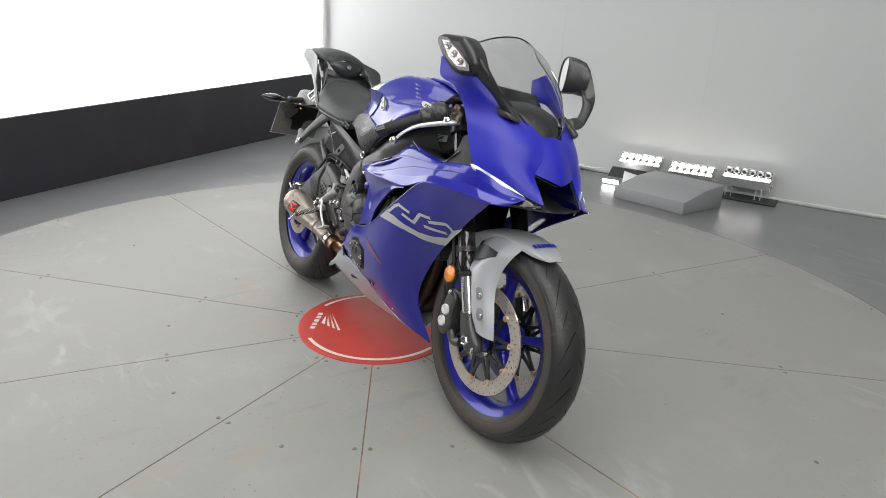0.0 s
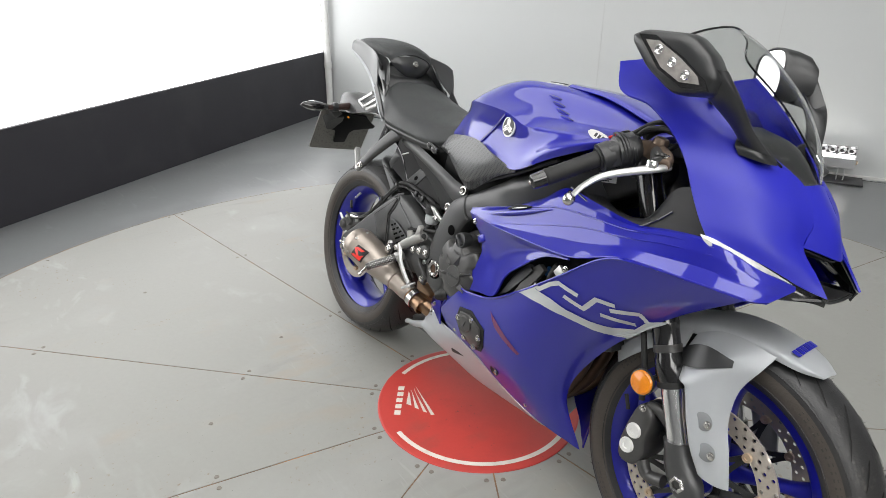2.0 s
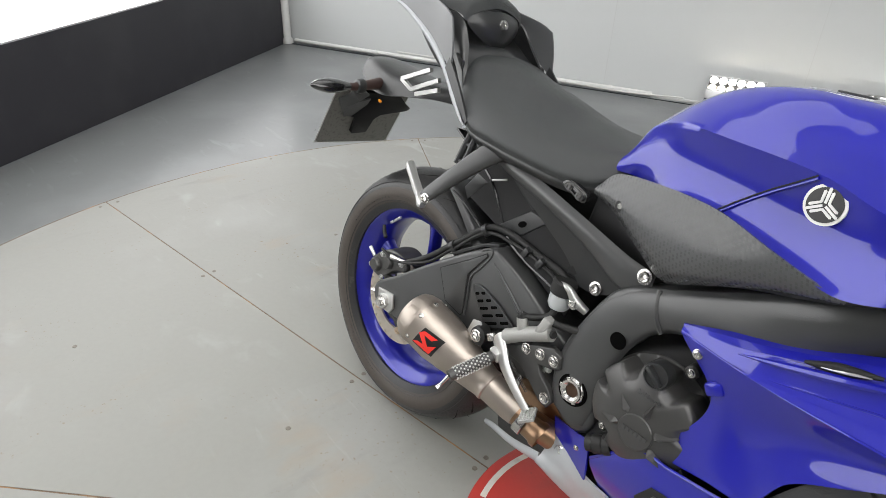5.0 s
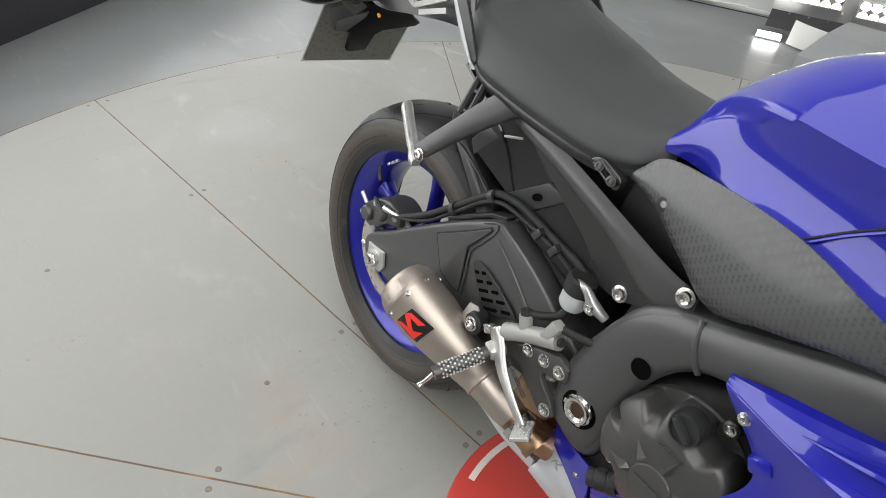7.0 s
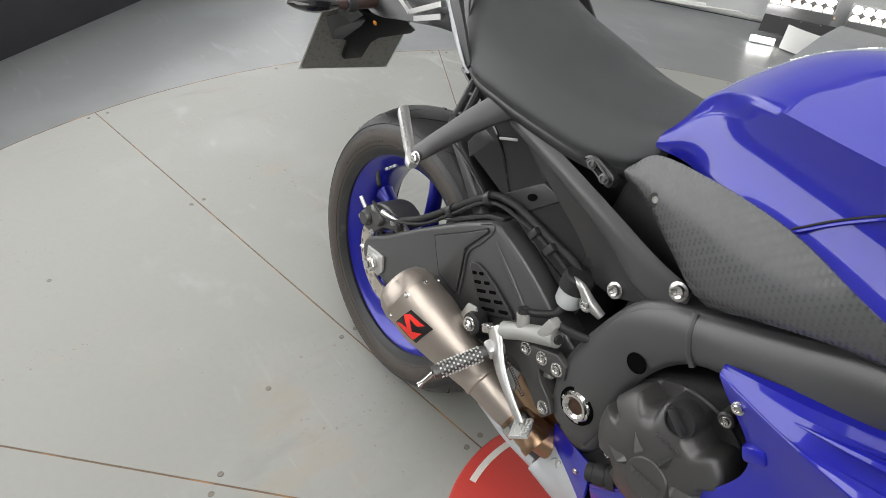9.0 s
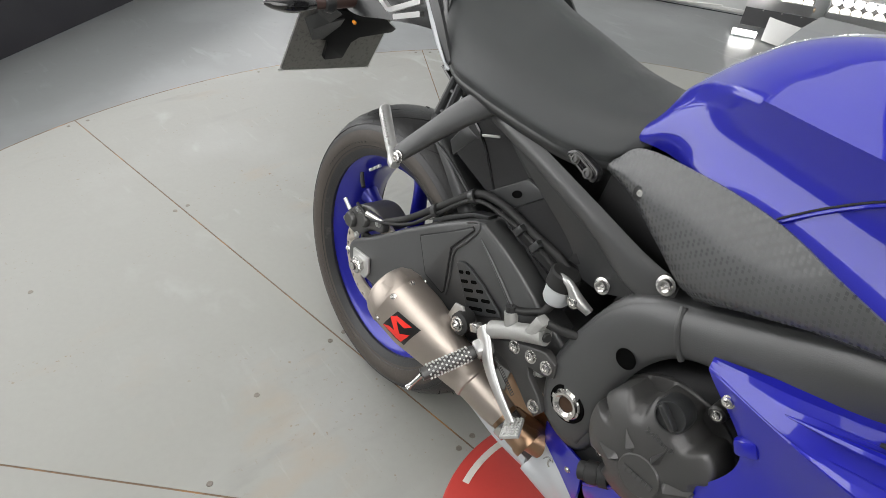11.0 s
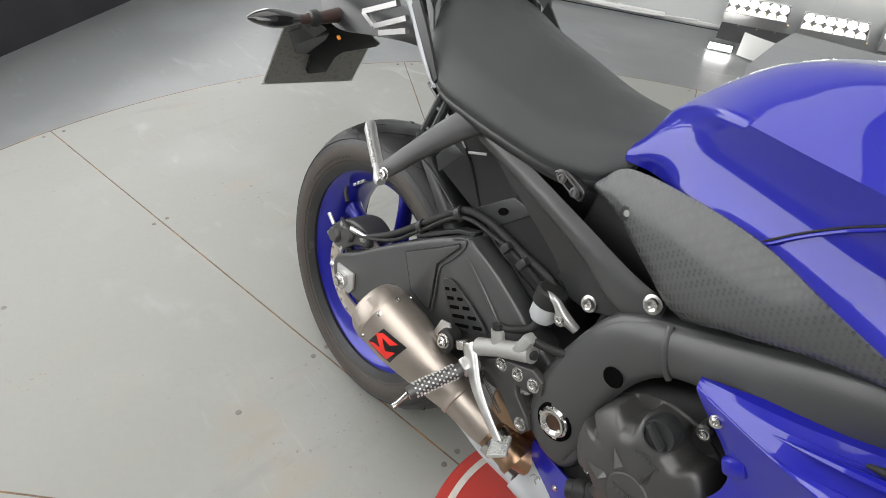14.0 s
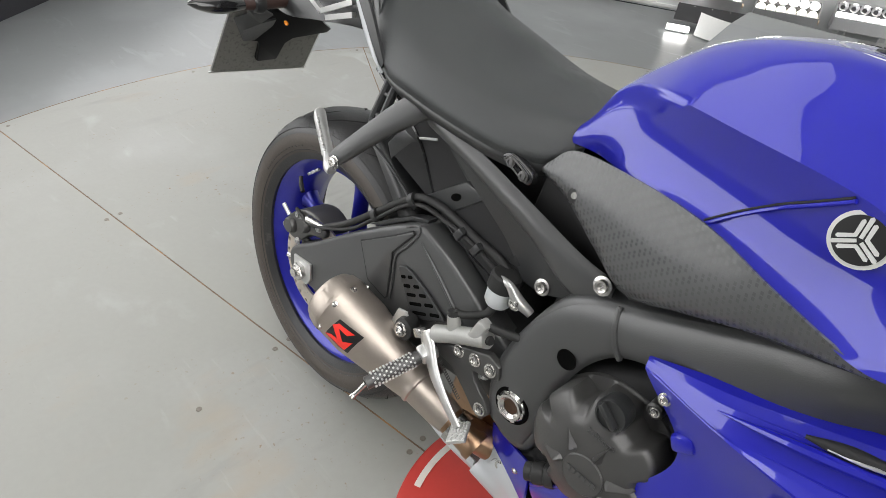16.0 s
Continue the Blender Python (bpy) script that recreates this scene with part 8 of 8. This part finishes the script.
fp = part("footpeg", tube([peg0, peg0 + d * 0.02, peg1], [0.010, 0.0115, 0.0105], 14, 14), M_ENGINE, bike, "knurled black footpeg with steel feeler")
u = d.orthogonal().normalized()
w = d.cross(u)
for i in range(13):
    for j in range(9):
        a = 2 * math.pi * (j + 0.5 * (i % 2)) / 9
        p = peg0 + d * (0.014 + 0.0056 * i) + (u * math.cos(a) + w * math.sin(a)) * 0.0118
        part("peg_stud", box((0.0032, 0.0032, 0.003), axes(p, d, u * -math.sin(a) + w * math.cos(a)), 0.0008), M_ALU, fp)
part("feeler", tube([peg1, peg1 + V(-0.004, -0.012, -0.016), peg1 + V(-0.006, -0.018, -0.024)], [0.0042, 0.0036, 0.0056], 10), M_STEEL, fp)
part("peg_mount", box((0.030, 0.026, 0.024), axes(V(0.390, -0.168, 0.420), d, (1, 0, 0)), 0.005), M_ALU, fp, "bare aluminium peg mount")
ped = part("brake_pedal", loft([[V(*c) + V(a, 0, b), V(*c) + V(0.3 * b, -t, a), V(*c) + V(-a, 0, -b), V(*c) + V(-0.3 * b, t, -a)] for c, a, b, t in (((0.374, -0.166, 0.448), 0.008, 0.013, 0.007), ((0.394, -0.172, 0.434), 0.009, 0.015, 0.007), ((0.425, -0.184, 0.412), 0.007, 0.012, 0.007), ((0.465, -0.194, 0.392), 0.006, 0.009, 0.006), ((0.500, -0.198, 0.373), 0.005, 0.008, 0.006))], 24, 16, closed=True, caps=True), M_ALU, bike, "bare aluminium rear brake pedal")
pm = axes(V(0.508, -0.203, 0.372), (0.45, -0.75, 0.05), (0.8, 0.35, 0.5))
part("pedal_pad", box((0.042, 0.030, 0.006), pm, 0.002), M_ALU, ped)
for i in range(7):
    for j in range(5):
        part("pad_stud", box((0.0038, 0.0038, 0.0024), pm @ pose(-0.0174 + 0.0058 * i, -0.0112 + 0.0056 * j, 0.0036, 0, 0, 45), 0.0006), M_ALU, ped)
coil = [(0.412 + 0.052 * k / 120, -0.160 + 0.0028 * math.cos(k * 0.9), 0.414 - 0.036 * k / 120 + 0.0028 * math.sin(k * 0.9)) for k in range(121)]
part("return_spring", tube(coil, 0.0007, 5, 300), M_ENGINE, bike, "small coiled return spring")

# added black filler, keeps the gap between pedal and bracket dark
part("linkage_shield", side_plate([(0.34, 0.46), (0.42, 0.50), (0.60, 0.48), (0.62, 0.30), (0.50, 0.26), (0.40, 0.33)], 0.088, 0.176, 0.006), M_INNER, bike, "black filler body added for the dark gap at the linkage")
part("linkage_shield_bolt", lathe([(0, 0.006), (0.008, 0.005), (0.011, 0)], V(0.47, -0.088, 0.40), (0, -1, 0), 12), M_ENGINE, bpy.data.objects["linkage_shield"])
# key with a paper tag on the steering lock
kt_m = axes(V(1.057, -0.199, 0.899), (0.9, 0.22, -0.28), (0.25, 0.5, 0.85))
kt = part("key_tag", slab([(0.026 * math.cos(2 * math.pi * k / 24), 0.0095 * math.sin(2 * math.pi * k / 24)) for k in range(24)], 0.0012, kt_m, 0), M_WHITETAG, bike, "white oval key tag with a red ring")
part("tag_ring", tube([kt_m @ V(0.018, 0.008, 0.001), kt_m @ V(0.032, 0.020, 0.004), kt_m @ V(0.044, 0.026, 0.004)], 0.0032, 8), M_RED, kt)
for q in (-0.010, -0.002, 0.006):
    part("tag_print", slab([(q, -0.004), (q + 0.005, -0.004), (q + 0.005, 0.004), (q, 0.004)], 0.0004, kt_m @ pose(0, 0, 0.0013)), M_INK, kt)
# side stand on the far side
part("side_stand", tube([(0.62, 0.16, 0.24), (0.58, 0.21, 0.14), (0.55, 0.255, 0.064)], [0.014, 0.012, 0.011], 12), M_BLACK, bike, "black steel side stand")
part("stand_foot", box((0.06, 0.04, 0.008), pose(0.548, 0.262, 0.052, 10.4, 0, 0), 0.003), M_BLACK, bpy.data.objects["side_stand"])

# ---- along the back wall: floodlights, plates, block, cable ----
def on_wall(d, out=0.0, z=0.0):
    """A place d metres along the back wall from the corner, out metres into the room."""
    p = CORNER + U_BACK * d + N_BACK * out
    return V(p.x, p.y, z)


def floodlight(d, out, lit_back, label, lift=0.0):
    root = tagged(new("floodlight"), label, "floodlight", group="floodlights along the wall")
    root.matrix_world = axes(on_wall(d, out, lift), U_BACK, -N_BACK) @ Matrix.Scale(1.08, 4)
    w = 0.162
    part("housing", loft([[(x, -0.050, 0.045), (x, -0.062, 0.050), (x, -0.068, 0.112), (x, -0.060, 0.116)] for x in (-w, w)], 4, 10, 0.006, sharp=True), M_LAMPBODY, root, "brushed metal housing")
    part("back_panel", loft([[(x, -0.050, 0.045), (x, 0.02, 0.048), (x, 0.038, 0.176), (x, 0.030, 0.182)] for x in (-w, w)], 4, 10, 0.006, sharp=True), M_LAMPBODY, root)
    part("lamp_bed", loft([[(x, -0.058, 0.108), (x, -0.020, 0.112), (x, 0.022, 0.166)] for x in (-w + 0.004, w - 0.004)], 4, 8, 0.004, sharp=True), M_LAMPBLACK, root, "dark bed between the lamp cells")
    for x in (-w, w):
        part("end_plate", slab([(-0.064, 0.046), (0.024, 0.046), (0.040, 0.180), (0.004, 0.160), (-0.066, 0.116)], 0.004, axes((x, 0, 0), (0, 1, 0), (0, 0, 1))), M_LAMPBODY, root, smooth=False)
    up = V(0, -0.75, 0.66)
    for k in range(6):
        x = -0.132 + 0.0528 * k
        part("reflector_cup", lathe([(0.012, 0.0), (0.020, 0.006), (0.0245, 0.014), (0.0255, 0.012)], (x, 0.008, 0.150), up, 20), M_LAMPBODY, root, "chrome reflector cup")
        if lit_back:
            part("back_lamp", lathe([(0.0, 0.016), (0.013, 0.0145), (0.0205, 0.011), (0.0225, 0.006), (0.0, 0.002)], (x, 0.008, 0.150), up, 16), M_LED, root, "lit round lamp cell")
            part("front_lamp", lathe([(0.0, 0.014), (0.014, 0.012), (0.0215, 0.007), (0.0235, 0.0), (0.0, -0.002)], (x, -0.040, 0.118), (0, -0.7, 0.7), 16), M_LEDWARM, root, "lit warm lamp cell")
    if not lit_back:
        for k in range(3):
            part("lamp_strip", box((0.100, 0.026, 0.022), pose(-0.106 + 0.106 * k, -0.040, 0.122, 20, 0, 0), 0.006), M_LED, root, "lit white lamp strip")
    for x in (-0.10, 0.10):
        foot = 0.005 - lift / 1.08
        part("bracket_leg", tube([(x - 0.016, -0.060, 0.058), (x - 0.017, -0.070, foot), (x + 0.017, -0.070, foot), (x + 0.016, -0.060, 0.058)], 0.004, 8, 30), M_LAMPBODY, root, "bent wire bracket")
    part("side_knob", lathe([(0, 0.014), (0.012, 0.012), (0.012, 0.0), (0.004, -0.004)], (w + 0.004, -0.02, 0.085), (1, 0, 0), 14), M_GOLD, root)
    return root


floodlight(3.828, 0.09, True, "silver floodlight with one lit lamp row behind a black plate", 0.025)
floodlight(4.255, 0.09, True, "silver floodlight with two brightly lit lamp rows", 0.008)
floodlight(4.68, 0.09, False, "silver floodlight on wire brackets with one lit row", 0.035)
board = tagged(part("floor_board", box((0.46, 0.22, 0.012), axes(on_wall(4.70, 0.14, 0.004), U_BACK, -N_BACK), 0.002), M_LAMPBLACK, None), "thin dark board on the floor below a floodlight", "board")
plate = tagged(new("lamp_shield"), "black folded metal shield in front of a floodlight", "shield")
plate.matrix_world = axes(on_wall(3.855, 0.38, 0), U_BACK, -N_BACK)
part("sheet", loft([[(x, 0.055, 0.128), (x, 0.0, 0.094), (x, -0.05, 0.060)] for x in (-0.195, 0.195)], 4, 9, 0.004, sharp=True), M_LAMPBLACK, plate)
part("foot", box((0.20, 0.010, 0.092), pose(0.06, 0.0, 0.043), 0.002), M_LAMPBLACK, plate)
for x in (-0.10, 0.0, 0.10):
    part("rivet", lathe([(0, 0.003), (0.004, 0.002), (0.005, 0)], (x, 0.046, 0.1235), (0, -0.5, 1), 10), M_STEEL, plate)
card = tagged(new("white_deflector"), "curved white card standing in front of a floodlight", "card")
card.matrix_world = axes(on_wall(3.905, 0.50, 0), U_BACK + N_BACK * 0.30, -N_BACK + U_BACK * 0.30)
part("sheet", loft([[(x, -0.045 * math.cos(x * 8.5) + 0.03, 0.001), (x, -0.030 * math.cos(x * 8.5) + 0.035, 0.128 - 0.06 * (x + 0.12))] for x in (-0.115, -0.04, 0.04, 0.125)], 20, 6, 0.002), M_WHITETAG, card)
glowbar = tagged(new("small_lamp"), "small lit lamp lying on the floor beside the white card", "lamp")
glowbar.matrix_world = axes(on_wall(3.70, 0.43, 0), U_BACK, -N_BACK)
part("lamp_case", box((0.12, 0.05, 0.03), pose(0, 0, 0.012), 0.004), M_LAMPBODY, glowbar)
part("lamp_face", box((0.13, 0.010, 0.046), pose(0, -0.030, 0.022, 35, 0, 0), 0.002), M_LED, glowbar)

block = tagged(new("floor_block"), "grey painted wedge-shaped block on the floor by the turntable", "block")
bm = bmesh.new()
fa, fb, bb, ba = V(-0.480, 2.665, 0), V(0.088, 2.745, 0), V(0.075, 3.220, 0), V(-0.49, 3.140, 0)
lo = [bm.verts.new((p.x, p.y, -0.004)) for p in (fa, fb, bb, ba)]
mids = [fa.lerp(ba, 0.55), fb.lerp(bb, 0.55)]
hi = [bm.verts.new((p.x, p.y, h)) for p, h in ((fa, 0.085), (fb, 0.085), (mids[1], 0.150), (bb, 0.172), (ba, 0.172), (mids[0], 0.150))]
bm.faces.new(lo)
bm.faces.new((lo[0], lo[1], hi[1], hi[0]))
bm.faces.new((lo[1], lo[2], hi[3], hi[2], hi[1]))
bm.faces.new((lo[2], lo[3], hi[4], hi[3]))
bm.faces.new((lo[3], lo[0], hi[0], hi[5], hi[4]))
bm.faces.new((hi[0], hi[1], hi[2], hi[5]))
bm.faces.new((hi[5], hi[2], hi[3], hi[4]))
bmesh.ops.recalc_face_normals(bm, faces=bm.faces)
bmesh.ops.bevel(bm, geom=bm.edges[:], offset=0.006, segments=2, affect="EDGES", profile=0.5)
part("body", bm, M_RAMP, block, angle=30)

cable = tagged(part("cable", tube([on_wall(1.2, 0.035, 0.060), on_wall(2.0, 0.05, 0.055), on_wall(2.7, 0.055, 0.03), on_wall(3.1, 0.06, 0.02), on_wall(3.52, 0.10, 0.05)], 0.006, 8, 60), M_CABLE, None), "thin white cable along the wall base", "cable")
conduit = tagged(new("conduit"), "white plastic conduit along the foot of the wall", "conduit")
part("pipe", tube([on_wall(0.15, 0.045, 0.030), on_wall(3.3, 0.045, 0.030)], 0.016, 12), M_POST, conduit)
for d in (1.0, 2.2, 3.0):
    part("clip", lathe([(0.016, -0.012), (0.021, -0.012), (0.021, 0.012), (0.016, 0.012)], on_wall(d, 0.045, 0.030), U_BACK, 14, closed=True), M_POST, conduit)

# mat print: a wing of five bars and a row of short bars
def print_shape(pts, label):
    bm = bmesh.new()
    bm.faces.new([bm.verts.new((x, y, 0.0042)) for x, y in pts])
    return part("printed_wing_bar", bm, M_MATWHITE, red_mat, label, smooth=False)


feathers = [((-0.175, -0.118), (-0.160, -0.121), (-0.020, -0.150), (-0.024, -0.160)),
            ((-0.171, -0.127), (-0.158, -0.133), (-0.040, -0.163), (-0.052, -0.170)),
            ((-0.167, -0.139), (-0.154, -0.144), (-0.068, -0.174), (-0.080, -0.181)),
            ((-0.163, -0.151), (-0.150, -0.155), (-0.096, -0.184), (-0.112, -0.192))]
for a, b, c, d in feathers:
    print_shape((a, b, c, d), "white printed feather bar")
for k in range(5):
    f = (k + 0.5) / 5
    p = V(-0.202, -0.153, 0).lerp(V(-0.079, -0.246, 0), f)
    d = V(0.123, -0.093, 0).normalized() * 0.0105
    n = V(0.093, 0.123, 0).normalized() * 0.0095
    print_shape([(q.x, q.y) for q in (p - d - n, p + d - n, p + d + n, p - d + n)], "short white printed bar")
